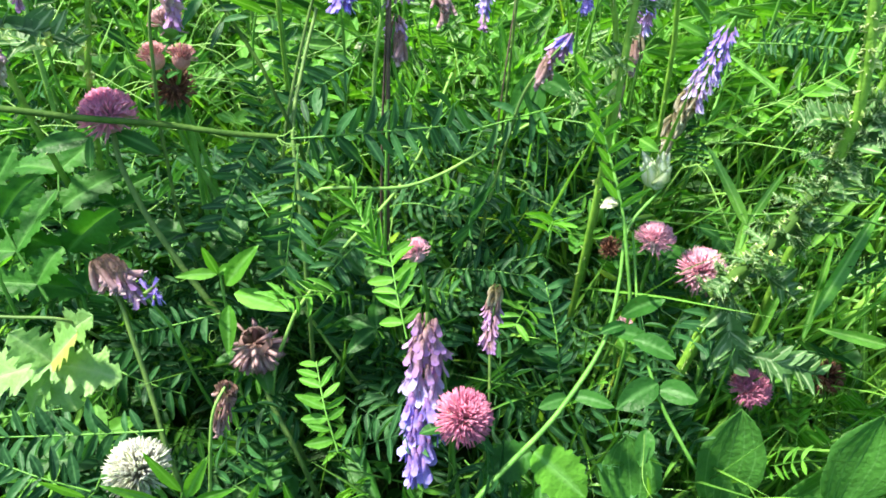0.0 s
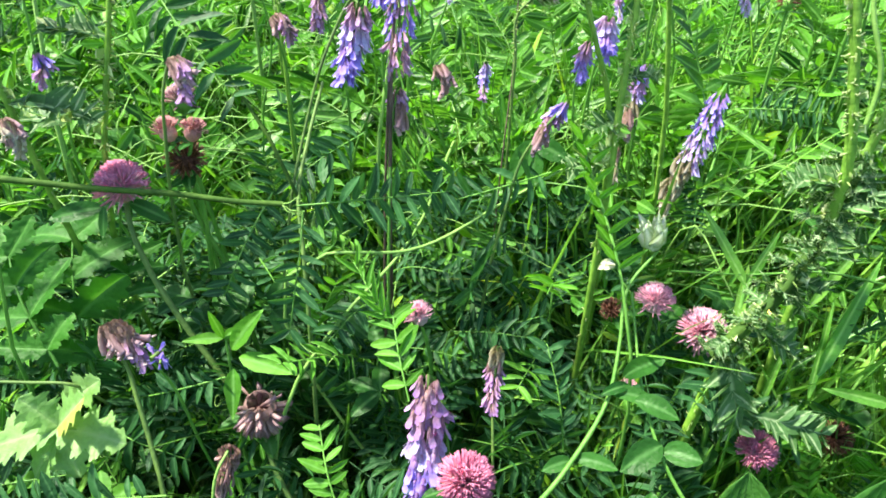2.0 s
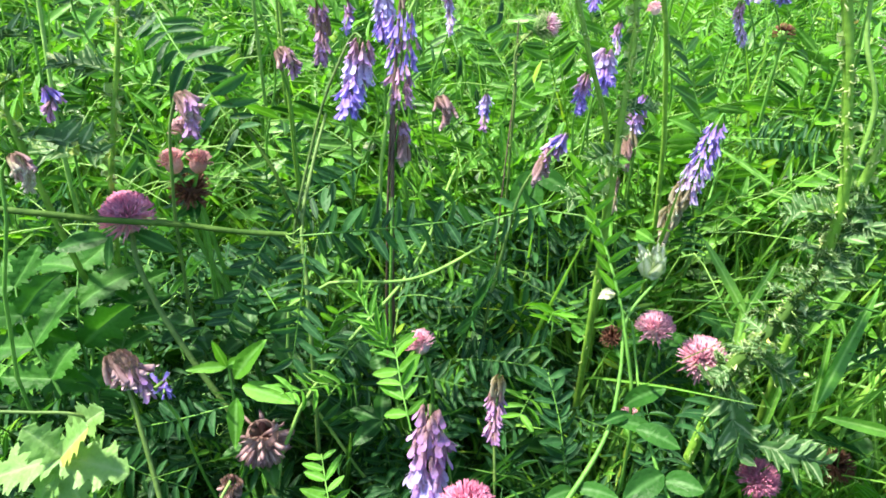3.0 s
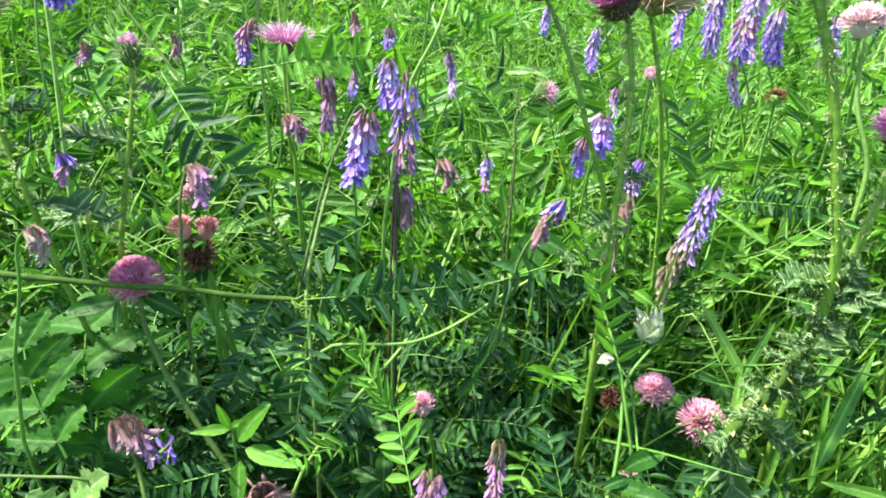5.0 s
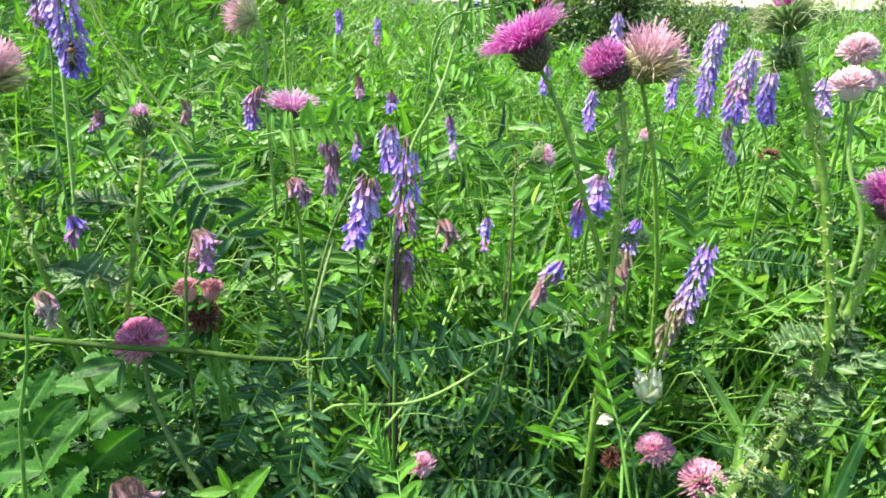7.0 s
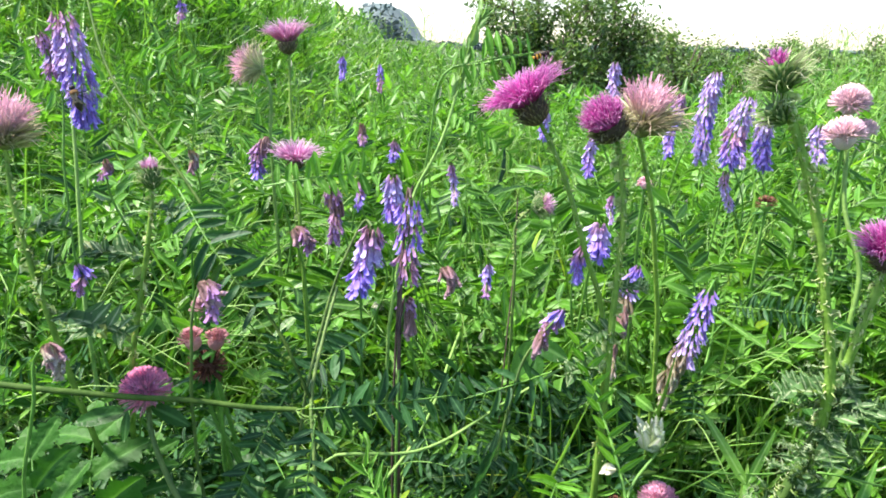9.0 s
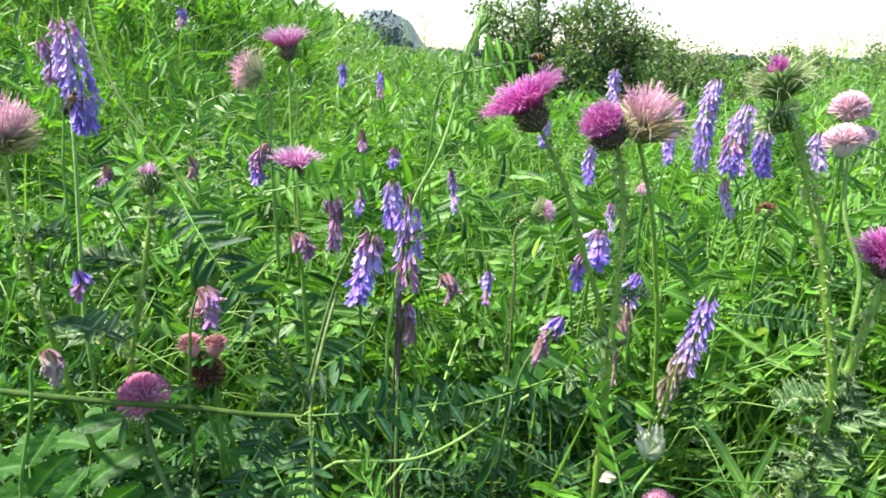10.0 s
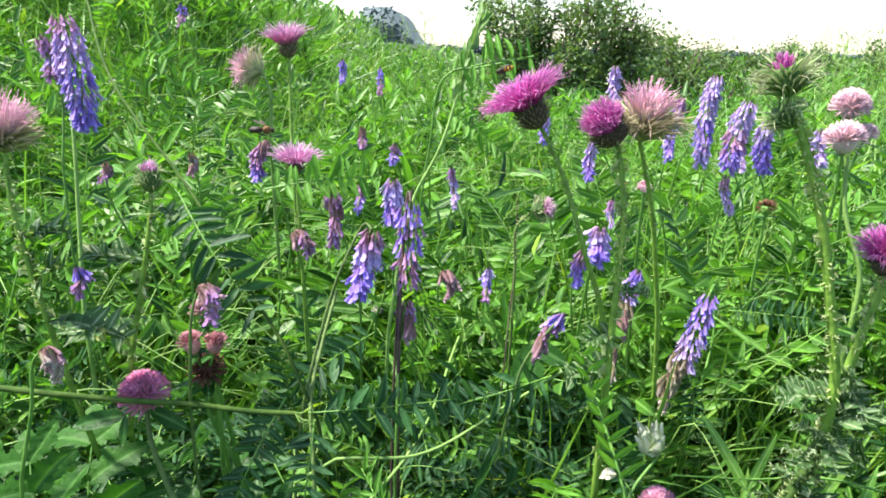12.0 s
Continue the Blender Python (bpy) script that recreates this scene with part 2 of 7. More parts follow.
def piece(name, mesh, place, turn, size, parent):
    """A piece on shared mesh data under a part."""
    ob = new(name, mesh)
    ob.parent = parent
    m = Matrix(turn.tolist()).to_4x4()
    ob.matrix_local = Matrix.LocRotScale(Vector(np.asarray(place) - WHERE[parent.name]), m.to_quaternion(), Vector((size, size, size)) if isinstance(size, float) else Vector(size))
    return ob


def stuff(name, geo, mat, label, category):
    return tagged(new(name, to_mesh(name, geo, mat)), label, category, kind="stuff")


def spline(points, steps=6):
    """A smooth line through the points."""
    p = [np.asarray(q, float) for q in points]
    if len(p) == 2:
        return np.array([p[0] + (p[1] - p[0]) * k / steps for k in range(steps + 1)])
    p = [2 * p[0] - p[1]] + p + [2 * p[-1] - p[-2]]
    out = []
    for a, b, c, d in zip(p, p[1:], p[2:], p[3:]):
        e, f, g = (max(1e-6, float(np.linalg.norm(s))) for s in (b - a, c - b, d - c))
        m0 = f * ((b - a) / e * f + (c - b) / f * e) / (e + f)
        m1 = f * ((c - b) / f * g + (d - c) / g * f) / (f + g)
        for k in range(steps):
            u = k / steps
            out.append((2 * u ** 3 - 3 * u * u + 1) * b + (u ** 3 - 2 * u * u + u) * m0 + (3 * u * u - 2 * u ** 3) * c + (u ** 3 - u * u) * m1)
    out.append(p[-2])
    return np.array(out)


def tube(geo, line, r0, r1, sides=6, t0=0.0, t1=0.0, ridged=0.0):
    line = np.asarray(line, float)
    k = len(line)
    way = np.gradient(line, axis=0)
    ref = unit((0.31, 0.92, 0.2))
    v, t = [], []
    for i in range(k):
        w = unit(way[i])
        s = unit(np.cross(w, ref))
        u = np.cross(s, w)
        r = r0 + (r1 - r0) * i / (k - 1)
        for j in range(sides):
            a = 2 * math.pi * j / sides
            rr = r * (1 + (ridged if j % 2 else -ridged))
            v.append(line[i] + rr * (math.cos(a) * s + math.sin(a) * u))
            t.append(t0 + (t1 - t0) * i / (k - 1))
    f = []
    for i in range(k - 1):
        for j in range(sides):
            a, b = i * sides + j, i * sides + (j + 1) % sides
            f += [(a, b, b + sides), (a, b + sides, a + sides)]
    v.append(line[-1])
    t.append(t1)
    f += [((k - 1) * sides + j, (k - 1) * sides + (j + 1) % sides, k * sides) for j in range(sides)]
    geo.add(v, f, t)


def blade_template(profile, fold=0.15, droop=0.1, twist=0.0, wave=0.0):
    """A leaf of length 1 along y and full width 1 across x; profile: (y, half width). The fourth number is the
    height that grows with the width."""
    v, t, f = [(0, 0, 0, 0)], [1.0], []
    rows = [q for q in profile if q[1] > 0]
    for i, (y, w) in enumerate(rows):
        z = -droop * y * y
        a = twist * y
        wz = wave * math.sin(9 * y + 1)
        for x, m in ((-w, 0.0), (0, 1.0), (w, 0.0)):
            across = (fold * abs(x) * 2 + wz * w if x else 0) + x * math.sin(a)
            v.append((x * math.cos(a), y, z, across))
            t.append(m)
    n = len(rows)
    v.append((0, 1, -droop, 0))
    t.append(1.0)
    end = 3 * n + 1
    f += [(0, 2, 1), (0, 3, 2)]
    for i in range(n - 1):
        a, b = 1 + 3 * i, 4 + 3 * i
        f += [(a, a + 1, b + 1), (a, b + 1, b), (a + 1, a + 2, b + 2), (a + 1, b + 2, b + 1)]
    a = 1 + 3 * (n - 1)
    f += [(a, a + 1, end), (a + 1, a + 2, end)]
    return np.array(v, float), np.array(f), np.array(t)


OVAL = [(0.08, 0.26), (0.3, 0.45), (0.6, 0.48), (0.85, 0.28), (0.96, 0.1)]
LANCE = [(0.1, 0.3), (0.35, 0.5), (0.7, 0.32), (0.9, 0.13)]
SIMPLE = [(0.35, 0.5), (0.75, 0.38)]
STRIP = [(0.02, 0.4), (0.25, 0.5), (0.5, 0.46), (0.72, 0.34), (0.88, 0.19)]
LEAFLETS = [blade_template(OVAL, f, d, tw) for f, d, tw in ((0.25, 0.1, 0.0), (0.5, 0.18, 0.2), (0.1, -0.05, -0.2), (0.35, 0.25, 0.1))]
LEAFLETS_SIMPLE = [blade_template(SIMPLE, f, d) for f, d in ((0.3, 0.1), (0.1, 0.2))]
NARROW = [blade_template(LANCE, f, d) for f, d in ((0.3, 0.1), (0.4, 0.3))]
GRASSES = [blade_template(STRIP, 0.3, d, tw) for d, tw in ((0.05, 0.3), (0.2, 0.8), (0.45, -0.5), (0.7, 0.3), (0.12, -0.6))]


def turn_for(forward, up=(0, 0, 1), roll=0.0):
    b = basis(forward, up)
    c, s = math.cos(roll), math.sin(roll)
    return np.stack((b[:, 0] * c + b[:, 2] * s, b[:, 1], b[:, 2] * c - b[:, 0] * s), 1)


def pinnate_template(rng, pairs=9, leaflet=0.24, width=0.28, lift=0.25, sag=0.2, simple=False, narrow=False):
    """A feathered leaf of length 1 along y."""
    g = Geo()
    ys = np.linspace(0, 1, 7)
    line = np.stack((0.03 * np.sin(ys * 4), ys, -sag * ys ** 2), 1)
    tube(g, line, 0.008, 0.004, 3, 0.9, 0.9)
    pool = LEAFLETS_SIMPLE if simple else (NARROW if narrow else LEAFLETS)
    for i in range(pairs):
        y = 0.1 + 0.88 * (i + 0.5) / pairs
        here = np.array((0.03 * math.sin(y * 4), y, -sag * y * y))
        size = leaflet * (1 - 0.35 * abs(y - 0.45)) * rng.uniform(0.85, 1.1)
        for side in (-1, 1):
            a = radians(rng.uniform(50, 72))
            d = np.array((side * math.sin(a), math.cos(a), lift + rng.uniform(-0.15, 0.15) - sag * y))
            tm = pool[rng.integers(len(pool))]
            b = turn_for(d, (0, -0.2, 1), rng.uniform(-0.4, 0.4))
            g.scatter(tm, here[None], b[None], np.array([(size * width, size, size)]))
    return g.joined()


def sprig_template(rng, leaves=10, leaf=0.34, width=0.17):
    """A leafy shoot of length 1 along y with narrow pointed leaves all round."""
    g = Geo()
    ys = np.linspace(0, 1, 6)
    sway = rng.uniform(-0.12, 0.12)
    tube(g, np.stack((sway * ys ** 2, ys, 0 * ys), 1), 0.011, 0.006, 4, 0.85, 0.85)
    for i in range(leaves):
        y = 0.25 + 0.75 * (i + 0.5) / leaves
        a = i * 2.39996 + rng.uniform(-0.3, 0.3)
        rise = radians(rng.uniform(25, 60))
        d = np.array((math.cos(a) * math.cos(rise), math.sin(rise), math.sin(a) * math.cos(rise)))
        size = leaf * (1.1 - 0.5 * abs(y - 0.6)) * rng.uniform(0.8, 1.15)
        g.scatter(NARROW[int(rng.integers(2))], np.array([(sway * y * y, y, 0.0)]), turn_for(d, (0, 1, 0), rng.uniform(-0.4, 0.4))[None], np.array([(size * width, size, size)]))
    return g.joined()


def random_turns(rng, k, low, high, roll=0.5):
    """Headings all round, raised by low to high degrees."""
    az = rng.uniform(0, 2 * math.pi, k)
    el = np.radians(rng.uniform(low, high, k))
    f = np.stack((np.cos(az) * np.cos(el), np.sin(az) * np.cos(el), np.sin(el)), 1)
    s = np.stack((np.sin(az), -np.cos(az), np.zeros(k)), 1)
    u = np.cross(s, f)
    r = rng.normal(0, roll, k)[:, None]
    s, u = s * np.cos(r) + u * np.sin(r), u * np.cos(r) - s * np.sin(r)
    return np.stack((s, f, u), 2)


# ---- the lie of the land ----
def ramp01(v, a, b):
    u = np.clip((np.asarray(v, float) - a) / (b - a), 0, 1)
    return u * u * (3 - 2 * u)


def ground_z(x, y):
    x, y = np.asarray(x, float), np.asarray(y, float)
    out = -x - 0.09 * np.clip(y - 2.5, 0, 12)
    bank = 0.45 * ramp01(out, 0.40, 0.95) * ramp01(y, 0.9, 2.6) + 0.45 * ramp01(out, 0.7, 3.5) * ramp01(y, 1.5, 5)
    return 0.16 + bank + 0.02 * np.sin(x * 7 + 1) * np.sin(y * 5) - 0.15 * ramp01(y, 1.8, 4.5) * ramp01(x, -0.5, 0.3) * (1 - 0.8 * ramp01(x, 1.4, 3.0))


def canopy(x, y):
    """Height of the leafy cover above z = 0 where the meadow stands open to view."""
    h = np.interp(y, [0.0, 0.2, 0.3, 0.4, 0.5, 0.7, 1.2, 3.0, 8.0, 14.0], [0.26, 0.28, 0.31, 0.395, 0.465, 0.535, 0.58, 0.61, 0.66, 0.80])
    return h + (ground_z(x, y) - 0.16)


def hollows(x, y):
    """0 to 1: where the cover sinks between tussocks."""
    n = np.sin(x * 19 + 2 * np.sin(y * 11)) * np.sin(y * 16 + 2 * np.sin(x * 9 + 1)) + 0.4 * np.sin(x * 8 + y * 5)
    return np.clip(1.7 * n + 0.08, 0, 1)


def down_to_ground(p, dx=0.0, dy=0.0):
    return np.array((p[0] + dx, p[1] + dy, float(ground_z(p[0] + dx, p[1] + dy)) - 0.005))


# ---- plants ----
RNG = np.random.default_rng(7)


def perpendicular_ring(axis, a):
    b = basis(axis)
    return math.cos(a) * b[:, 0] + math.sin(a) * b[:, 2]


def floret_template(bell=0.8):
    """A pea flower of length 1 along y: narrow tube, swollen keel, raised banner and flared lip."""
    g = Geo()
    if bell < 0.3:
        ys = np.array((0, 0.2, 0.45, 0.7, 0.9, 1.0))
        tube(g, np.stack((0 * ys, ys, -0.42 * ys ** 2), 1), 0.11, 0.14, 6, 0.0, 1.0)
        g.add([(-0.12, 0.9, -0.32), (0.12, 0.9, -0.32), (0.05, 1.08, -0.62), (-0.08, 1.04, -0.56)], [(0, 1, 2), (0, 2, 3)], [0.9, 0.9, 1, 1])
        return g
    ys = np.array((0, 0.12, 0.3, 0.55, 0.8, 0.95))
    line = np.stack((0 * ys, ys, -0.10 * ys ** 2), 1)
    rad = np.array((0.05, 0.11, 0.12, 0.13, 0.11, 0.03)) * bell
    v, t, f = [], [], []
    for i, y in enumerate(ys):
        for j in range(6):
            a = 2 * math.pi * j / 6
            v.append(line[i] + rad[i] * np.array((0.8 * math.cos(a), 0, math.sin(a))))
            t.append(y)
    for i in range(5):
        for j in range(6):
            a, b = i * 6 + j, i * 6 + (j + 1) % 6
            f += [(a, b, b + 6), (a, b + 6, a + 6)]
    g.add(v, f, t)
    # the banner, folded back at the end
    bv = [(-0.09, 0.35, 0.10), (0.09, 0.35, 0.10), (-0.16 * bell, 0.7, 0.14), (0, 0.7, 0.10), (0.16 * bell, 0.7, 0.14), (-0.16 * bell, 0.98, 0.26), (0, 1.06, 0.30), (0.16 * bell, 0.98, 0.26)]
    g.add(bv, [(0, 3, 2), (0, 1, 3), (1, 4, 3), (2, 3, 6), (2, 6, 5), (3, 4, 7), (3, 7, 6)], [0.35, 0.35, 0.7, 0.7, 0.7, 1, 1, 1])
    # two wings
    for s in (-1, 1):
        wv = [(s * 0.06, 0.4, 0.02), (s * 0.2 * bell, 0.75, 0.05), (s * 0.1, 0.7, -0.12), (s * 0.17 * bell, 1.02, -0.02)]
        g.add(wv, [(0, 1, 2), (1, 3, 2)], [0.4, 0.8, 0.7, 1.0])
    return g


FLORET_MESH = {}


def floret_mesh(kind, mat):
    key = (kind, mat.name)
    if key not in FLORET_MESH:
        FLORET_MESH[key] = to_mesh("floret", floret_template(kind), mat)
    return FLORET_MESH[key]


def raceme(plant, line, width, count, mats, length=0.012, one_sided=0.35, bell=0.8, hang=0.66, face=(0, -1, 0), axis_mat=None):
    """A one-sided spike of hanging florets along a line, mats listed from its start to its end."""
    count = int(count * 2.9)
    length = length * 0.72
    line = spline(line, 5)
    g = Geo()
    tube(g, line, 0.0013, 0.0007, 5)
    ax = part("raceme", g, axis_mat or BROWN_STEM, plant, "flower spike", origin=line[0])
    away = unit(face)
    for i in range(count):
        s = (i + RNG.uniform(0.1, 0.9)) / count
        q = s * (len(line) - 1)
        k = min(int(q), len(line) - 2)
        here = line[k] + (line[k + 1] - line[k]) * (q - k)
        way = unit(line[k + 1] - line[k])
        out = perpendicular_ring(way, i * 2.4 + RNG.uniform(-0.4, 0.4))
        out = unit(out + one_sided * away)
        d = unit(out * (1 - hang) * 0.8 + np.array((0, 0, -1)) * hang + way * 0.4 + 0.17 * RNG.normal(size=3))
        swell = 0.62 + 0.38 * math.sin(math.pi * min(1, 0.15 + s * 0.8))
        off = out * max(0.0, width * 0.5 * swell - length * 0.45)
        m = mats[min(len(mats) - 1, int(s * len(mats) + RNG.uniform(-0.35, 0.35)))] if len(mats) > 1 else mats[0]
        size = length * RNG.uniform(0.62, 1.15)
        if m in (VETCH_DRY, VETCH_STRAW):
            size *= 1.4
        piece("floret", floret_mesh(0.2 if m in (VETCH_DRY, VETCH_STRAW) else bell, m), here + off * RNG.uniform(0.5, 1.0), turn_for(d, out, RNG.uniform(-0.5, 0.5)), float(size), ax)
    return ax


def vetch(top, tip, label, mats, width=0.03, count=26, length=0.012, stem=(), stem_mat=None, bend=(0, 0.01, 0.0), hang=0.66, bell=0.8, r=0.0011, face=(0, -1, 0), foot=(0.0, 0.11), leaves=0):
    """A tufted vetch: a raceme from top to tip, carried by a stem that ends in the ground."""
    top, tip = np.asarray(top, float), np.asarray(tip, float)
    if mats[0] in (VETCH_MAUVE, VETCH_DRY, VETCH_STRAW) and len(mats) < 5:
        width, length = width * 0.8, length * 0.84
    points = [np.asarray(p, float) for p in stem] or [top + np.array((RNG.uniform(-0.006, 0.006), 0.012, -0.03)), top + np.array((RNG.uniform(-0.02, 0.02), 0.025, -0.09)), top + np.array((RNG.uniform(-0.03, 0.03), 0.04, -0.16))]
    base = down_to_ground(points[-1], *foot)
    plant = thing("tufted_vetch", base, label, "flower", "tufted vetches in the meadow")
    g = Geo()
    tube(g, spline([top] + points + [base], 7), r * 0.75, r * 1.15, 6)
    part("stem", g, stem_mat or STEM, plant)
    mid = (top + tip) / 2 + np.asarray(bend, float)
    raceme(plant, [top, mid, tip], width, count, mats, length, hang=hang, bell=bell, face=face)
    for k in range(leaves):
        a = points[-1] + (base - points[-1]) * RNG.uniform(0.1, 0.5)
        d = unit((RNG.uniform(-1, 1), RNG.uniform(-0.6, 0.6), RNG.uniform(0.1, 0.7)))
        pinnate(plant, a, a + d * RNG.uniform(0.06, 0.09))
    return plant


LEAFLET_MESH = {}


def pinnate(plant, start, end, pairs=9, leaflet=0.02, width=0.3, mat=None, lift=0.2, sag=0.1, up=(0, -0.3, 1), narrow=False, angle=(52, 72), rib=0.0007):
    """A feathered leaf from start to end whose leaflets are pieces of their own."""
    mat = mat or VETCH_LEAF
    start, end = np.asarray(start, float), np.asarray(end, float)
    size = np.linalg.norm(end - start)
    b = basis(end - start, up)
    mid = (start + end) / 2 + b[:, 2] * size * sag
    line = spline([start, mid, end], 6)
    g = Geo()
    tube(g, line, rib, rib * 0.6, 5)
    leaf = part("leaf", g, STEM, plant, origin=start)
    pool = NARROW if narrow else LEAFLETS
    pairs = int(pairs * 1.25)
    for i in range(pairs):
        s = 0.08 + 0.92 * (i + 0.5) / pairs
        q = s * (len(line) - 1)
        k = min(int(q), len(line) - 2)
        here = line[k] + (line[k + 1] - line[k]) * (q - k)
        way = basis(line[k + 1] - line[k], up)
        for side in (-1, 1):
            if RNG.uniform() < 0.05:
                continue
            a = radians(RNG.uniform(angle[0] - 6, angle[1] + 8))
            d = way @ np.array((side * math.sin(a), math.cos(a), lift + RNG.uniform(-0.4, 0.4)))
            j = int(RNG.integers(len(pool)))
            key = (narrow, j, mat.name)
            if key not in LEAFLET_MESH:
                gg = Geo()
                lv, lf, lt = pool[j]
                gg.add(np.concatenate((lv[:, :2], lv[:, 2:3] + 0.3 * lv[:, 3:]), 1), lf, lt)
                LEAFLET_MESH[key] = to_mesh("leaflet", gg, mat)
            L = leaflet * 0.88 * RNG.uniform(0.7, 1.12) * (1.08 - 0.4 * abs(s - 0.45))
            piece("leaflet", LEAFLET_MESH[key], here, turn_for(d, way[:, 2], RNG.uniform(-0.6, 0.6)), (L * width * RNG.uniform(0.72, 1.0), L, L), leaf)
    return leaf


def tendril(plant, start, way, size=0.03, r=0.0004):
    g = Geo()
    d, b = unit(way), basis(way)
    pts = []
    for k in range(26):
        u = k / 25
        a = u * u * 11
        c = np.asarray(start) + d * size * min(u * 1.5, 1.0)
        pts.append(c + (b[:, 0] * math.sin(a) + b[:, 2] * (1 - math.cos(a))) * size * 0.16 * u)
    tube(g, np.array(pts), r, r * 0.6, 4)
    part("tendril", g, PALE_STEM, plant)


def strap_leaf(geo, start, way, length, width, bend=0.3, up=(0, 0, 1), t=None, wave=0.0, fold=0.3, profile=None, n=9, ribs=0):
    """A broad or grassy leaf that arches along its way."""
    prof = profile or STRIP
    ys = [0.0] + [p[0] for p in prof] + [1.0]
    ws = [0.12 if prof is STRIP else 0.05] + [p[1] for p in prof] + [0.0]
    b = basis(way, up)
    v, tt, f = [], [], []
    for i in range(n + 1):
        y = i / n
        w = np.interp(y, ys, ws) * width
        c = np.asarray(start) + b[:, 1] * length * y - b[:, 2] * 0 + np.array((0, 0, -1)) * bend * length * y * y
        cols = ((-1, 0), (-0.5, 0.5), (0, 1), (0.5, 0.5), (1, 0)) if not ribs else tuple((-1 + k / ribs, 0.9 if k % 2 == ribs % 2 else 0.0) for k in range(2 * ribs + 1))
        for x, m in cols:
            v.append(c + b[:, 0] * x * w + b[:, 2] * (fold * abs(x) * w + wave * width * math.sin(12 * y + 3 * x) * abs(x) - (0.03 * width * m if ribs else 0)))
            tt.append(m)
    for i in range(n):
        c = len(cols)
        for j in range(c - 1):
            a = i * c + j
            f += [(a, a + 1, a + c + 1), (a, a + c + 1, a + c)]
    geo.add(v, f, tt)


def lobed_leaf(geo, start, way, length, width, lobes=6, depth=0.55, up=(0, 0, 1), bend=0.2, teeth=3, spine=0.0, rng=None, curl=0.0):
    """A cut leaf: side lobes with toothed edges on a midrib."""
    b = basis(way, up)
    start = np.asarray(start, float)

    def at(x, y, z):
        c = start + b[:, 1] * length * y + b[:, 0] * x * width + b[:, 2] * z * width
        c[2] -= bend * length * y * y
        return c
    rng = rng or RNG
    for side in (-1, 1):
        mids = [at(0, k / 48, 0) for k in range(49)]
        edge, tips = [], []
        for k in range(49):
            y = k / 48
            env = 0.5 * math.sin(math.pi * min(1, 0.10 + y * 0.92)) ** 0.75
            ph = (y * lobes) % 1.0
            cut = 1 - depth * abs(2 * ph - 1) ** 1.3
            jag = 1 - 0.07 * teeth * ((k % 4) / 3) - 0.05 * rng.uniform()
            e = env * cut * jag if k < 48 else 0
            edge.append(at(side * e, y + 0.10 * e, 0.2 * e + 0.012 * math.sin(k * 0.4) + curl * e * math.sin(2 * math.pi * y * lobes + 1.5 * side)))
        half = [(m + e) / 2 + b[:, 2] * width * 0.015 for m, e in zip(mids, edge)]
        n = len(mids)
        v = mids + half + edge
        t = [1.0] * n + [0.45] * n + [0.0] * n
        f = []
        for k in range(n - 1):
            for row in (0, n):
                q = [(row + k, row + k + 1, row + n + k + 1), (row + k, row + n + k + 1, row + n + k)]
                f += q if side > 0 else [x[::-1] for x in q]
        geo.add(v, f, t)
        if spine:
            for k in range(1, n - 1, 2):
                e = edge[k]
                o = unit(e - mids[k]) + 0.5 * b[:, 2] * rng.uniform(-1, 1) + 0.4 * b[:, 1]
                geo.add([e - b[:, 1] * spine * 0.12, e + b[:, 1] * spine * 0.12, e + unit(o) * spine * rng.uniform(0.6, 1.2)], [(0, 1, 2)], [0.9, 0.9, 1.0])


def cut_leaf(geo, start, end, breadth):
    """A large soft leaf: toothed lobes in pairs along a rib."""
    start, end = np.asarray(start, float), np.asarray(end, float)
    L = float(np.linalg.norm(end - start))
    b = basis(end - start, (0, -0.9, 0.5))
    for i in range(4):
        y = 0.12 + 0.7 * i / 3
        here = start + (end - start) * y + b[:, 2] * L * 0.1 * math.sin(math.pi * y)
        l = L * breadth * (1.0 - 0.55 * abs(y - 0.4)) * 0.85
        for side in (-1, 1):
            d = b @ np.array((side * math.sin(1.0), math.cos(1.0), RNG.uniform(-0.1, 0.25)))
            lobed_leaf(geo, here, d, l * RNG.uniform(0.8, 1.1), l * 0.6, 4, 0.4, b[:, 2] + 0.35 * RNG.normal(size=3), RNG.uniform(0.0, 0.4), 3)
    lobed_leaf(geo, start + (end - start) * 0.78, end - start, L * 0.34, L * 0.26, 4, 0.3, b[:, 2], 0.1, 2)
    tube(geo, spline([start, (start + end) / 2 + b[:, 2] * L * 0.105, end], 6), 0.0012, 0.0005, 5, 1.0, 1.0)


def clover_leaf(plant, at, size=0.03, mat=None, up=(0, -0.2, 1), turn=0.0):
    """Three leaflets on one leaf stalk."""
    g = Geo()
    b = basis((math.sin(turn), math.cos(turn), 0.1), up)
    for a in (-1.15, 0.0, 1.15):
        d = b @ np.array((math.sin(a), math.cos(a), 0.15))
        strap_leaf(g, at, d, size, size * 0.52, 0.15, up, profile=OVAL, fold=0.25, n=7)
    part("leaf", g, mat or BROAD_LEAF, plant)


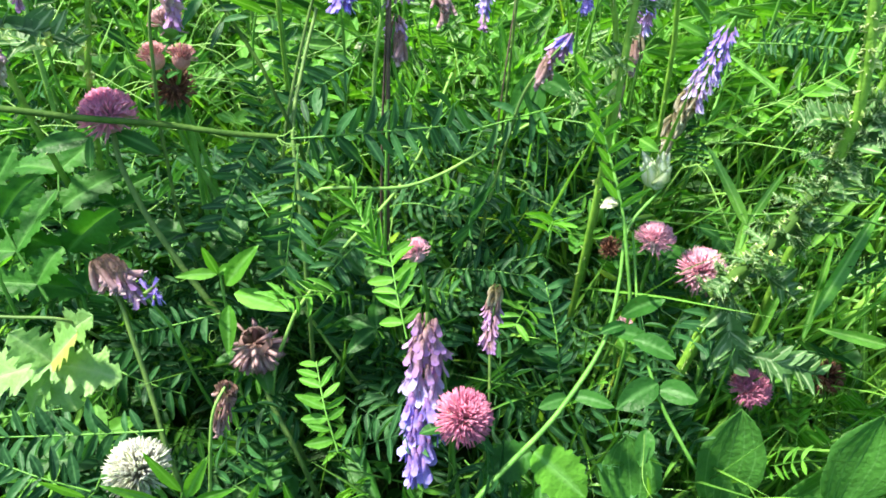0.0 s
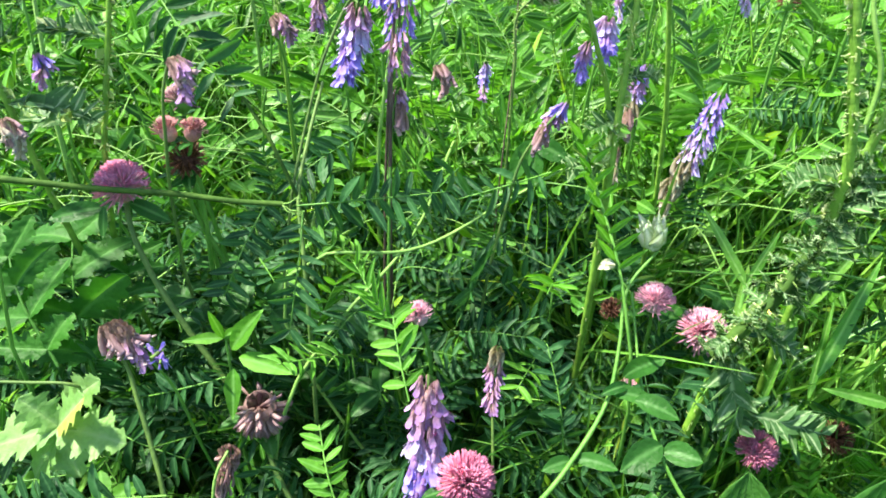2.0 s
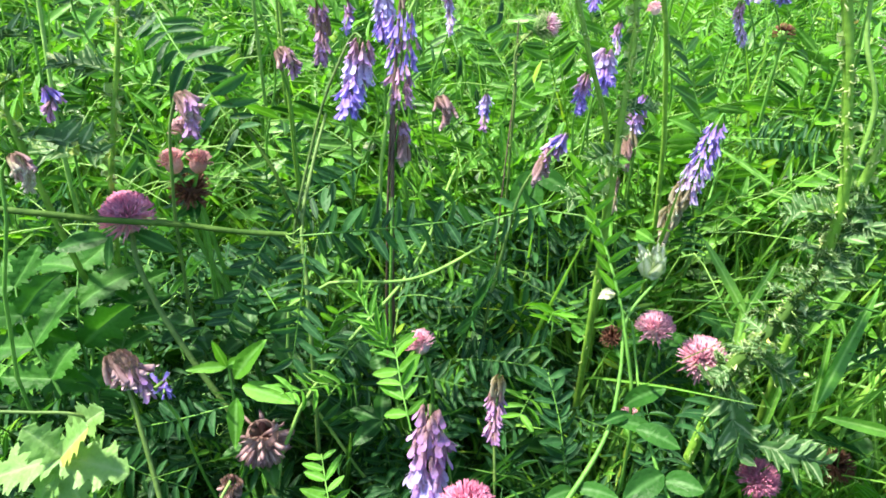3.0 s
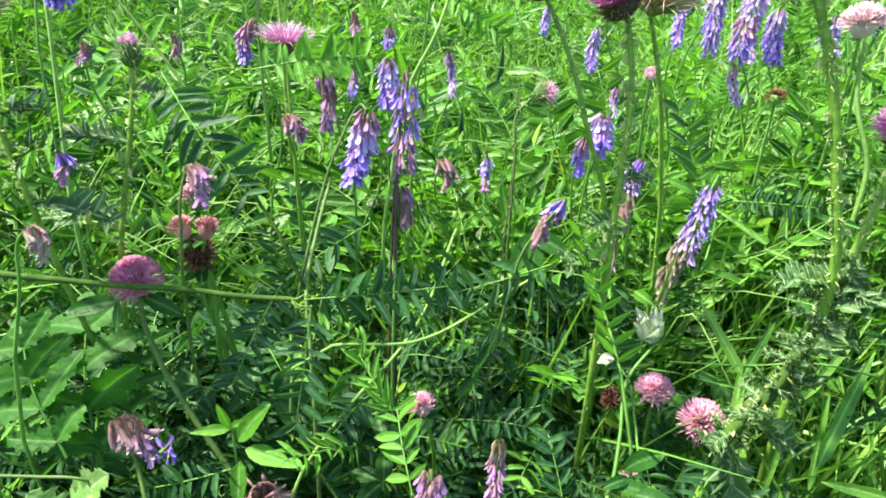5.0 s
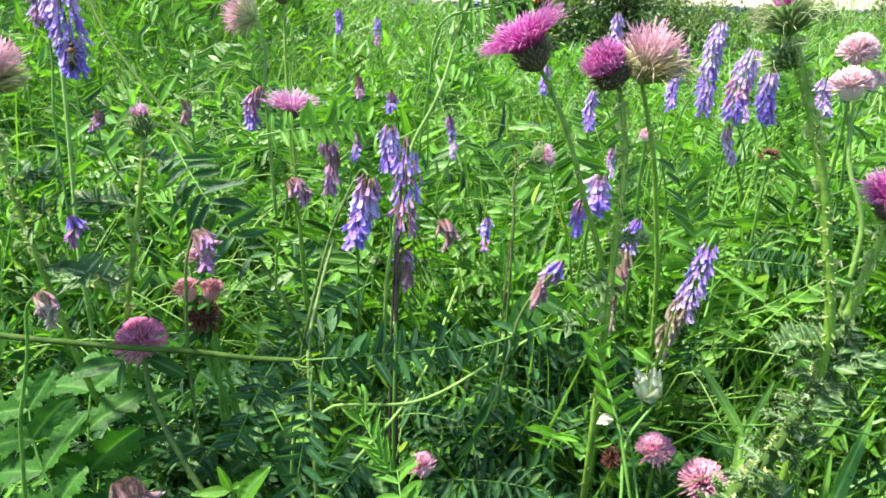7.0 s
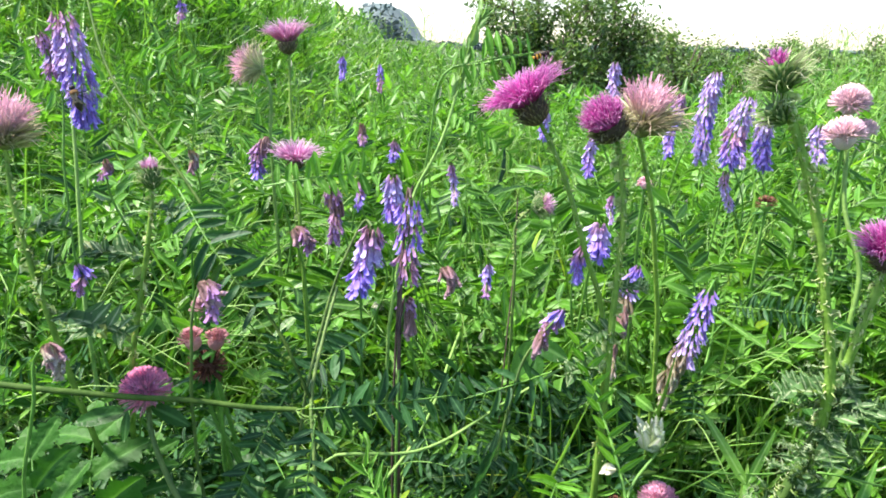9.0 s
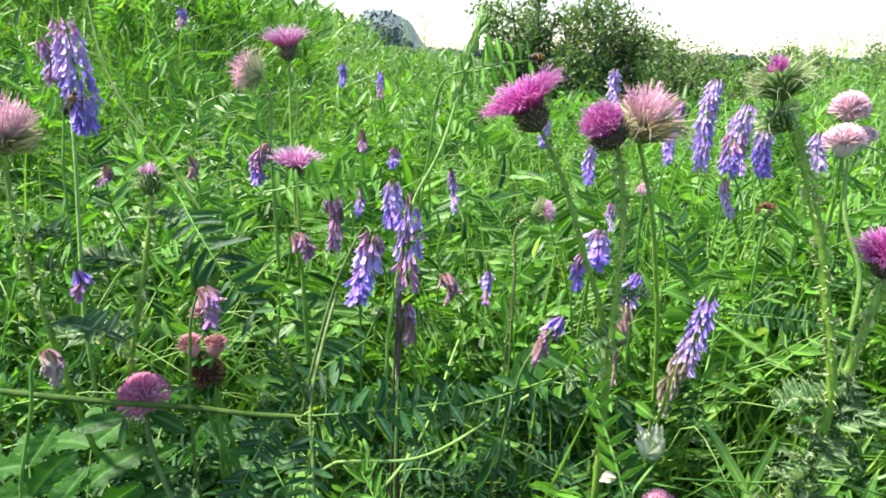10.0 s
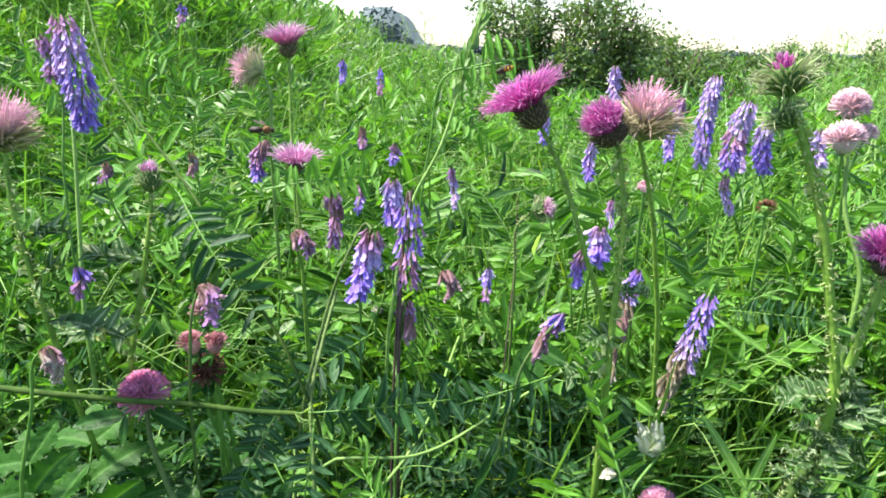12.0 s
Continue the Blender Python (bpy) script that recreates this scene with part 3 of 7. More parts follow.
def head_mesh(axis, centre, r, count, length, low=-0.35, squash=1.0, droop=0.0, fat=0.14, rng=None):
    """A round flower head of many narrow florets."""
    count = int(count * 3.2)
    fat = fat * 0.68
    g = Geo()
    b = basis(axis)
    b = np.stack((b[:, 0], b[:, 2], b[:, 1]), 1)
    for i in range(count):
        z = 1 - (1 - low) * (i + 0.5) / count
        a = i * 2.39996
        rr = math.sqrt(max(0, 1 - z * z))
        d0 = np.array((rr * math.cos(a), rr * math.sin(a), z * squash + 0.15))
        d = unit(b @ (d0 + 0.27 * RNG.normal(size=3)))
        d = unit(d + np.array((0, 0, -droop)) * RNG.uniform(0.5, 1.2) + (0.0 if droop else 0.3) * unit(axis))
        L = length * RNG.uniform(0.6, 1.45)
        p0 = centre + d * max(0.0, r - L) * 1.0
        q = turn_for(d, b[:, 2] if abs(np.dot(d, b[:, 2])) < 0.95 else b[:, 0])
        w = L * fat
        ring = [(-0.5, 0.0), (0.0, -0.45), (0.5, 0.0), (0.0, 0.45)]
        vv, tt = [], []
        for y, k in ((0.0, 0.6), (0.45, 1.0), (0.8, 0.85)):
            for x, zz in ring:
                vv.append(p0 + q @ np.array((x * w * k, y * L, zz * w * k)))
                tt.append(y)
        lift = RNG.uniform(-0.25, 0.25)
        vv += [p0 + q @ np.array((-0.3 * w, L * RNG.uniform(0.98, 1.15), (0.7 + lift) * w)), p0 + q @ np.array((0.35 * w, L * RNG.uniform(0.95, 1.1), (-0.25 + lift) * w))]
        tt += [1.0, 1.0]
        ff = []
        for y in range(2):
            for j in range(4):
                a0, a1 = y * 4 + j, y * 4 + (j + 1) % 4
                ff += [(a0, a1, a1 + 4), (a0, a1 + 4, a0 + 4)]
        ff += [(8, 9, 12), (11, 8, 12), (9, 10, 13), (10, 11, 13), (9, 13, 12), (11, 12, 13)]
        g.add(vv, ff, tt)
    return g


def clover(at, size, label, mat, axis=(0, 0, 1), stem=(), stem_mat=None, count=140, droop=0.0, squash=1.0, low=-0.45, r=0.0016, leaves=1, name="red_clover", group="red clovers in the meadow", foot=(0.0, 0.09), fat=0.145, base_mat=None, collar=True):
    at = np.asarray(at, float)
    axis = unit(axis)
    neck = at - axis * size * 0.42
    points = [np.asarray(p, float) for p in stem] or [neck - axis * 0.03 + np.array((0.0, 0.004, 0)), neck + np.array((0.005, 0.02, -0.10))]
    base = down_to_ground(points[-1], *foot)
    plant = thing(name, base, label, "flower", group)
    g = Geo()
    tube(g, spline([neck + axis * size * 0.2] + points + [base], 7), r * 0.8, r * 1.2, 7, ridged=0.06)
    part("stem", g, stem_mat or STEM, plant)
    g = head_mesh(axis, at - axis * size * 0.05, size * 0.5, count, size * 0.34, low, squash, droop, fat)
    head = part("flower_head", g, mat, plant, origin=at)
    core = Geo()
    v, f = [], []
    b = basis(axis)
    for i in range(6):
        z = -0.9 + 1.6 * i / 5
        rr = math.sqrt(max(0.02, 1 - z * z)) * size * 0.28
        for j in range(10):
            a = 2 * math.pi * j / 10
            v.append(at - axis * size * 0.05 + b[:, 1] * z * size * 0.3 + (b[:, 0] * math.cos(a) + b[:, 2] * math.sin(a)) * rr)
    for i in range(5):
        for j in range(10):
            a0, a1 = i * 10 + j, i * 10 + (j + 1) % 10
            f += [(a0, a1, a1 + 10), (a0, a1 + 10, a0 + 10)]
    core.add(v, f, 0.35)
    part("calyx", core, base_mat or mat, head)
    if collar:
        for k in range(2):
            a = RNG.uniform(0, 6.28)
            g = Geo()
            d = perpendicular_ring(axis, a) + axis * 0.15
            strap_leaf(g, neck, d, size * 0.75, size * 0.34, 0.2, profile=OVAL, fold=0.2, n=7)
            part("bract_leaf", g, BROAD_LEAF, plant)
    for k in range(leaves):
        clover_leaf(plant, points[-1] + np.array((RNG.uniform(-0.02, 0.02), RNG.uniform(-0.01, 0.01), RNG.uniform(-0.05, 0.0))), RNG.uniform(0.022, 0.032), turn=RNG.uniform(0, 6))
    return plant


def spiky_stem(line, r0, r1, count, spine, wings=True):
    """A ridged stem and, apart, the crisp wings and curved spines that stand out along it."""
    g, s = Geo(), Geo()
    tube(g, line, r0, r1, 10, ridged=0.13)
    way = np.gradient(line, axis=0)
    k = len(line)
    for i in range(int(count * 0.36)):
        q = RNG.uniform(0.02, 0.99) * (k - 1)
        j = min(int(q), k - 2)
        here = line[j] + (line[j + 1] - line[j]) * (q - j)
        r = r0 + (r1 - r0) * q / (k - 1)
        w = unit(way[j])
        o = perpendicular_ring(w, (i % 5) * 1.2566 + RNG.uniform(-0.3, 0.3))
        d = unit(o + w * RNG.uniform(-0.5, 0.5) + 0.15 * RNG.normal(size=3))
        side = unit(np.cross(d, w))
        L = spine * RNG.uniform(0.6, 1.25)
        b = here + o * r * 0.8
        wd = 0.00055
        m = b + d * L * 0.55 + w * L * RNG.uniform(-0.12, 0.12)
        e = b + unit(d + 0.5 * w * RNG.uniform(-1, 1) + 0.25 * RNG.normal(size=3)) * L
        ring = [b - side * wd - w * wd, b + side * wd - w * wd, b + w * wd * 1.4]
        mid = [m + (p - b) * 0.85 for p in ring]
        f = []
        for x in range(3):
            y = (x + 1) % 3
            f += [(x, y, 3 + y), (x, 3 + y, 3 + x), (3 + x, 3 + y, 6)]
        s.add(ring + mid + [e], f, [0.2, 0.2, 0.2, 0.7, 0.7, 0.7, 1.0])
        if wings and i % 6 == 0:
            # a crisped wing along the stem with two teeth
            h = w * L * RNG.uniform(0.5, 0.9)
            curl = side * L * RNG.uniform(-0.3, 0.3)
            top = b + d * L * RNG.uniform(0.35, 0.6) + curl
            s.add([b - h, b + h, top - h * 0.5, top + h * 0.6, top - h * 0.2 + d * L * 0.4, top + h * 0.9 + d * L * 0.5 - curl], [(0, 1, 3), (0, 3, 2), (2, 3, 4), (3, 5, 4)], [0.0, 0.0, 0.4, 0.4, 1.0, 1.0])
    return g, s


def thistle_head(plant, neck, axis, bulb, bulb_h, florets, length, flare, mat, bract_mat=None, bracts=90, bract_len=0.006, spread=0.5, curl=0.25, dome=0.3, tuft=None):
    """Bulb of overlapping spiny bracts with a brush of thin florets."""
    neck, axis = np.asarray(neck, float), unit(axis)
    bract_mat = bract_mat or BRACT
    b = basis(axis)
    side, other = b[:, 0], b[:, 2]
    g = Geo()
    prof = ((0.0, 0.25), (0.1, 0.62), (0.3, 0.93), (0.5, 1.0), (0.75, 0.88), (1.0, 0.7))
    v, f, t = [], [], []
    for y, w in prof:
        for j in range(12):
            a = 2 * math.pi * j / 12
            v.append(neck + axis * bulb_h * y + (side * math.cos(a) + other * math.sin(a)) * bulb * 0.5 * w)
            t.append(0.1)
    for i in range(len(prof) - 1):
        for j in range(12):
            a0, a1 = i * 12 + j, i * 12 + (j + 1) % 12
            f += [(a0, a1, a1 + 12), (a0, a1 + 12, a0 + 12)]
    v.append(neck + axis * bulb_h * 0.95)
    t.append(0.1)
    f += [((len(prof) - 1) * 12 + j, (len(prof) - 1) * 12 + (j + 1) % 12, len(v) - 1) for j in range(12)]
    g.add(v, f, t)
    head = part("flower_head", g, bract_mat, plant, origin=neck)
    g = Geo()
    for i in range(bracts):
        y = 0.04 + 0.9 * ((i + 0.5) / bracts)
        a = i * 2.39996
        w = np.interp(y, [p[0] for p in prof], [p[1] for p in prof])
        o = side * math.cos(a) + other * math.sin(a)
        here = neck + axis * bulb_h * y + o * bulb * 0.49 * w
        d = unit(axis * (1 - spread * RNG.uniform(0.4, 1.2)) + o * (0.25 + spread * RNG.uniform(0.5, 1.2)))
        L = bract_len * RNG.uniform(0.75, 1.25)
        s = np.cross(d, o)
        s = unit(s)
        wd = min(L * (0.075 if bract_mat is GREEN_BRACT else 0.13), 0.0011)
        n = unit(np.cross(s, d))
        end = here + d * L + o * L * 0.12 - axis * L * 0.1 * spread
        g.add([here - s * wd, here + s * wd, here + d * L * 0.5 + s * wd * 0.7, here + d * L * 0.5 - s * wd * 0.7, here + d * L * 0.45 + n * wd, end], [(0, 1, 4), (1, 2, 4), (2, 5, 4), (5, 3, 4), (3, 0, 4)], [0.15, 0.15, 0.6, 0.6, 0.5, 1.0])
    for i in range(bracts // 4):
        y = RNG.uniform(0.15, 0.95)
        a = RNG.uniform(0, 6.28)
        w = np.interp(y, [p[0] for p in prof], [p[1] for p in prof])
        o = side * math.cos(a) + other * math.sin(a)
        here = neck + axis * bulb_h * y + o * bulb * 0.49 * w
        L = max(bract_len * 1.2, 0.007) * RNG.uniform(0.7, 1.2)
        tube(g, np.array([here, here + (o * 0.7 + axis * 0.5) * L * 0.5, here + (o + axis * 0.25) * L * 0.85, here + (o * 1.15 - axis * RNG.uniform(-0.2, 0.25)) * L]), 0.0004, 0.00012, 3, 0.5, 1.0)
    tagged(part("involucre", g, bract_mat, head), kind="stuff")
    if florets:
        g = Geo()
        root = neck + axis * bulb_h * 0.72
        florets = int(florets * 1.5)
        for i in range(florets):
            u = math.sqrt((i + 0.5) / florets)
            a = i * 2.39996
            o = side * math.cos(a) + other * math.sin(a)
            d = unit(axis + o * flare * u + 0.06 * RNG.normal(size=3))
            L = length * (1 - dome * u * u) * RNG.uniform(0.82, 1.1)
            p0 = root + o * bulb * 0.33 * u
            bend = o * curl * L * u * 0.4 + 0.05 * L * RNG.normal(size=3)
            hook = 0.07 * L * RNG.normal(size=3) + (o * 0.1 - axis * 0.06) * L * u
            line = [p0, p0 + d * L * 0.5, p0 + d * L * 0.82 + bend * 0.5, p0 + d * L + bend + hook]
            s = unit(np.cross(d, o + 0.01))
            n = unit(np.cross(s, d))
            vv, ff = [], []
            for p, w in zip(line, (0.00032, 0.00034, 0.00036, 0.00022)):
                vv += [p - s * w, p + s * w, p + n * w]
            for r in (0, 3, 6):
                for x in range(3):
                    y2 = (x + 1) % 3
                    ff += [(r + x, r + y2, r + 3 + y2), (r + x, r + 3 + y2, r + 3 + x)]
            g.add(vv, ff, [0, 0, 0, 0.5, 0.5, 0.5, 0.8, 0.8, 0.8, 1, 1, 1])
        tagged(part("floret_brush", g, mat, head), kind="stuff")
    return head


def thistle_stem(plant, line, r0, r1, count=160, spine=0.005, mat=None):
    g, s = spiky_stem(spline(line, 8), r0, r1, count, spine)
    st = part("stem", g, mat or THISTLE_STEM, plant)
    tagged(part("spine_cover", s, SCALE, st), kind="stuff")
    return st


def thistle_leaf(plant, at, way, length, width, up=(0, -0.4, 1), mat=None, bend=0.25):
    """A crisped leaf: a blade with broad twisted side lobes, each tipped with spines, and a pale midrib."""
    g = Geo()
    b = basis(way, up)
    at, L, W = np.asarray(at, float), length * 0.8, width * 0.72
    strap_leaf(g, at, way, L, W * 0.6, bend, up, profile=LANCE, n=9, fold=0.35, wave=0.08)
    for i in range(9):
        y = 0.06 + 0.9 * (i + RNG.uniform(0.2, 0.8)) / 9
        here = at + b[:, 1] * L * y + np.array((0, 0, -bend * L * y * y))
        for side in (-1, 1):
            a = radians(RNG.uniform(40, 75))
            d = unit(b @ np.array((side * math.sin(a), math.cos(a), RNG.uniform(-0.35, 0.7))))
            l = W * 0.85 * (0.35 + 0.65 * math.sin(math.pi * (0.15 + 0.8 * y))) * RNG.uniform(0.7, 1.15)
            u = b[:, 2] + 0.4 * RNG.normal(size=3)
            strap_leaf(g, here, d, l, l * RNG.uniform(0.4, 0.6), RNG.uniform(-0.2, 0.3), u, profile=LANCE, n=3)
            for k in range(3):
                e = here + d * l * (0.45 + 0.25 * k)
                o = unit(d + 0.8 * RNG.normal(size=3)) * 0.004 * RNG.uniform(0.5, 1.2)
                w = np.cross(d, o) * 0.14
                g.add([e - w, e + w, e + o], [(0, 1, 2)], [0.9, 0.9, 1.0])
    part("leaf", g, mat or THISTLE_LEAF, plant)


# ---- ground, far hill and bushes ----
def build_ground():
    xs = np.concatenate((-np.geomspace(2500, 0.6, 26), np.linspace(-0.5, 0.5, 13), np.geomspace(0.6, 2500, 26)))
    ys = np.concatenate((-np.geomspace(2500, 0.6, 14), np.linspace(-0.5, 1.5, 22), np.geomspace(1.6, 2500, 34)))
    X, Y = np.meshgrid(xs, ys)
    Z = ground_z(X, Y)
    v = np.stack((X, Y, Z), 2).reshape(-1, 3)
    nx = len(xs)
    a = (np.arange(len(ys) - 1)[:, None] * nx + np.arange(nx - 1)[None]).ravel()
    f = np.concatenate((np.stack((a, a + 1, a + nx + 1), 1), np.stack((a, a + nx + 1, a + nx), 1)))
    g = Geo()
    g.add(v, f, 0.0)
    tagged(new("ground", to_mesh("ground", g, SOIL)), "dark moist soil under the meadow plants", "ground", kind="structure")


def hill():
    rng = np.random.default_rng(3)
    g = Geo()
    xs, ys = np.linspace(-90, 90, 90), np.linspace(118, 150, 8)
    X, Y = np.meshgrid(xs, ys)
    Z = 1.0 + 6.4 * np.exp(-((X + 16.2) / 4.6) ** 4) + 0.3 * np.sin(X * 1.3) * np.sin(X * 0.57 + Y)
    Z[0] = 0
    v = np.stack((X, Y, Z), 2).reshape(-1, 3)
    a = (np.arange(7)[:, None] * 90 + np.arange(89)[None]).ravel()
    g.add(v, np.concatenate((np.stack((a, a + 1, a + 91), 1), np.stack((a, a + 91, a + 90), 1))), 0.0)
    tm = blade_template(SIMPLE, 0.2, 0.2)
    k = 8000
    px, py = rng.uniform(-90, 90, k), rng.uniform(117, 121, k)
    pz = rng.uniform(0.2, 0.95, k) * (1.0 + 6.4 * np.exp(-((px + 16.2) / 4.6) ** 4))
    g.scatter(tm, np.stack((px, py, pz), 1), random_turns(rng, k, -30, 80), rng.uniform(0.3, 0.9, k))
    tagged(new("backdrop", to_mesh("backdrop", g, HAZED_HILL)), "distant wooded rise, haze painted into its grey green", "hill", kind="structure")


def bush(base, height, spread, leaves, label, seed, leaf=0.045):
    """A shrub: several limbs from the foot, twigs, and small leaves in uneven sprays."""
    rng = np.random.default_rng(seed)
    base = np.asarray((base[0], base[1], float(ground_z(base[0], base[1]))), float)
    ob = thing("bush", base, label, "bush", "bushes beyond the meadow")
    wood, tips = Geo(), []
    limbs = 9
    for i in range(limbs):
        a = 2 * math.pi * i / limbs + rng.uniform(-0.3, 0.3)
        lean = rng.uniform(0.1, 1.0)
        top = base + np.array((math.cos(a) * spread * lean, math.sin(a) * spread * lean * 0.7, height * (1.0 - 0.35 * lean ** 2) * rng.uniform(0.75, 1.0)))
        line = spline([base, base + (top - base) * 0.5 + rng.normal(size=3) * 0.06, top], 6)
        tube(wood, line, 0.022, 0.005, 5)
        for j in range(13):
            s = rng.uniform(0.25, 1.0)
            p = line[int(s * (len(line) - 1))]
            d = unit((math.cos(a) * 0.6 + rng.normal() * 0.7, math.sin(a) * 0.5 + rng.normal() * 0.7, rng.uniform(0.2, 1.3)))
            q = p + d * rng.uniform(0.2, 0.5) * height * 0.45
            tw = spline([p, (p + q) / 2 + rng.normal(size=3) * 0.03, q], 4)
            tube(wood, tw, 0.006, 0.002, 3)
            tips.append(tw)
    part("wood", wood, BARK, ob)
    g = Geo()
    pos = []
    per = leaves // len(tips)
    for tw in tips:
        u = rng.uniform(0.1, 1.0, per)
        i = np.minimum((u * (len(tw) - 1)).astype(int), len(tw) - 2)
        pos.append(tw[i] + (tw[i + 1] - tw[i]) * (u * (len(tw) - 1) - i)[:, None] + rng.normal(0, 0.05, (per, 3)))
    pos = np.concatenate(pos)
    k = len(pos)
    sz = leaf * rng.uniform(0.6, 1.3, k)
    g.scatter(blade_template(SIMPLE, 0.25, 0.15), pos, random_turns(rng, k, -40, 70, 0.9), np.stack((sz * 0.42, sz, sz), 1))
    part("crown", g, BUSH_LEAF, ob)
    return ob


# ---- the close cover of leaves and grass ----
def spots(rng, k, x0, x1, y0, y1, low=0.0, high=1.0, power=0.6):
    """Places between the soil and the top of the cover, more of them near the top."""
    x, y = rng.uniform(x0, x1, k), rng.uniform(y0, y1, k)
    g, c = ground_z(x, y), canopy(x, y)
    u = low + (high - low) * rng.uniform(0, 1, k) ** power
    bumpy = 0.04 * np.sin(x * 23 + 1.3) * np.sin(y * 19) + 0.03 * np.sin(x * 47) * np.sin(y * 41 + 2)
    p = np.stack((x, y, g + (c + bumpy * np.clip(y, 0, 1) - g) * u), 1)
    return p[~((x > 0.12) & (x < 0.42) & (y < 0.385))]


def scatter_pinnate(geo, rng, templates, pts, low, high, s0, s1, roll=0.5):
    pick = rng.integers(len(templates), size=len(pts))
    for j, tm in enumerate(templates):
        p = pts[pick == j]
        geo.scatter(tm, p, random_turns(rng, len(p), low, high, roll), rng.uniform(s0, s1, len(p)))


def near_cover():
    rng = np.random.default_rng(11)
    fine = [pinnate_template(rng, int(rng.integers(7, 11)), 0.26, 0.27, 0.2, rng.uniform(0.0, 0.45)) for _ in range(6)]
    g = Geo()
    p = spots(rng, 1350, -0.55, 0.62, 0.22, 0.64)
    p = p[(p[:, 0] < 0.22) | (rng.uniform(size=len(p)) < 0.18)]
    scatter_pinnate(g, rng, fine, p, -10, 60, 0.06, 0.095)
    stuff("vetch_foliage", g, VETCH_LEAF, "dense feathery vetch leaves, shade put into their dark green", "foliage")
    # the same leaves higher up, with sunlight put into a brighter green
    g = Geo()
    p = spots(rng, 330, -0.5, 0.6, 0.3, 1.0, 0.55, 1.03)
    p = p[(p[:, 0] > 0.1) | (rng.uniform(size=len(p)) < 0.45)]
    scatter_pinnate(g, rng, fine, p, 10, 75, 0.05, 0.085)
    stuff("young_vetch_foliage", g, BRIGHT_LEAF, "feathery vetch leaves near the top, sunlight put into their bright green", "foliage")
    # grass: mostly where the thistle grows
    g, gb = Geo(), Geo()
    k = 4400
    x = np.where(rng.uniform(size=k) < 0.85, rng.uniform(0.12, 0.75, k), rng.uniform(-0.6, 0.3, k))
    y = rng.uniform(0.25, 1.05, k)
    gz, cz = ground_z(x, y), canopy(x, y)
    root = np.stack((x, y, gz + rng.uniform(0, 0.5, k) * (cz - gz)), 1)[~((x > 0.1) & (y < 0.375))]
    pick = rng.integers(len(GRASSES), size=len(root))
    for j, tm in enumerate(GRASSES):
        r = root[pick == j]
        L = np.clip((canopy(r[:, 0], r[:, 1]) - r[:, 2]) * rng.uniform(0.75, 1.2, len(r)), 0.05, 0.4)
        # some blades on the right get the sunlit colour
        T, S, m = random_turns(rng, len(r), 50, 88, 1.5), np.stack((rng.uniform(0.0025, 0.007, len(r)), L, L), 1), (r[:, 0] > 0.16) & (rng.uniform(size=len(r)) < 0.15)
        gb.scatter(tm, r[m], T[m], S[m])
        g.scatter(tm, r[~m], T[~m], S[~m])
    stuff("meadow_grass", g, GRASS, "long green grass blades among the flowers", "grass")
    stuff("sunlit_grass", gb, BRIGHT_GRASS, "long grass blades beside the thistle, sunlight put into their light green", "grass")
    # broad leaves low down
    g = Geo()
    p = spots(rng, 900, -0.55, 0.62, 0.2, 1.0, 0.1, 0.85, 0.9)
    tms = [blade_template(OVAL, 0.2, 0.2, 0, 0.1), blade_template(OVAL, 0.35, 0.35, 0.2, 0.15), blade_template(LANCE, 0.3, 0.3)]
    pick = rng.integers(3, size=len(p))
    for j, tm in enumerate(tms):
        q = p[pick == j]
        L = rng.uniform(0.02, 0.05, len(q))
        g.scatter(tm, q, random_turns(rng, len(q), -15, 50, 0.5), np.stack((L * rng.uniform(0.35, 0.6, len(q)), L, L), 1))
    stuff("low_leaves", g, BROAD_LEAF, "mixed broad green leaves under the flowers", "foliage")
    # flat broad leaves that close over the top and shade what is below
    g = Geo()
    k = 420
    x, y = rng.uniform(-0.75, 0.25, k), rng.uniform(0.5, 1.25, k)
    gz, cz = ground_z(x, y), canopy(x, y)
    top = gz + (cz - gz) * rng.uniform(0.72, 1.0, k) - 0.1 * hollows(x, y)
    L = rng.uniform(0.025, 0.06, k)
    for j, tm in enumerate(tms):
        m = np.arange(k) % 3 == j
        g.scatter(tm, np.stack((x, y, top), 1)[m], random_turns(rng, m.sum(), -25, 35, 0.45), np.stack((L * rng.uniform(0.26, 0.42, k), L, L), 1)[m])
    stuff("broad_leaves", g, CLOVER_LEAF, "broad smooth clover and vetchling leaves in the light", "foliage")
    # thin stalks
    g = Geo()
    for i in range(170):
        x, y = rng.uniform(-0.55, 0.65), rng.uniform(0.3, 1.1)
        a = np.array((x, y, float(ground_z(x, y))))
        h = (float(canopy(x, y)) - a[2]) * rng.uniform(0.65, 1.0)
        lean = rng.normal(0, 0.4, 2) * h
        b = a + np.array((lean[0], lean[1], h))
        tube(g, spline([a, (a + b) / 2 + np.array((lean[0] * -0.2, 0, 0.0)), b], 4), rng.uniform(0.0008, 0.0016), 0.0006, 4)
    stuff("thin_stalks", g, STEM, "thin green flower stalks and vetch stems", "stems")


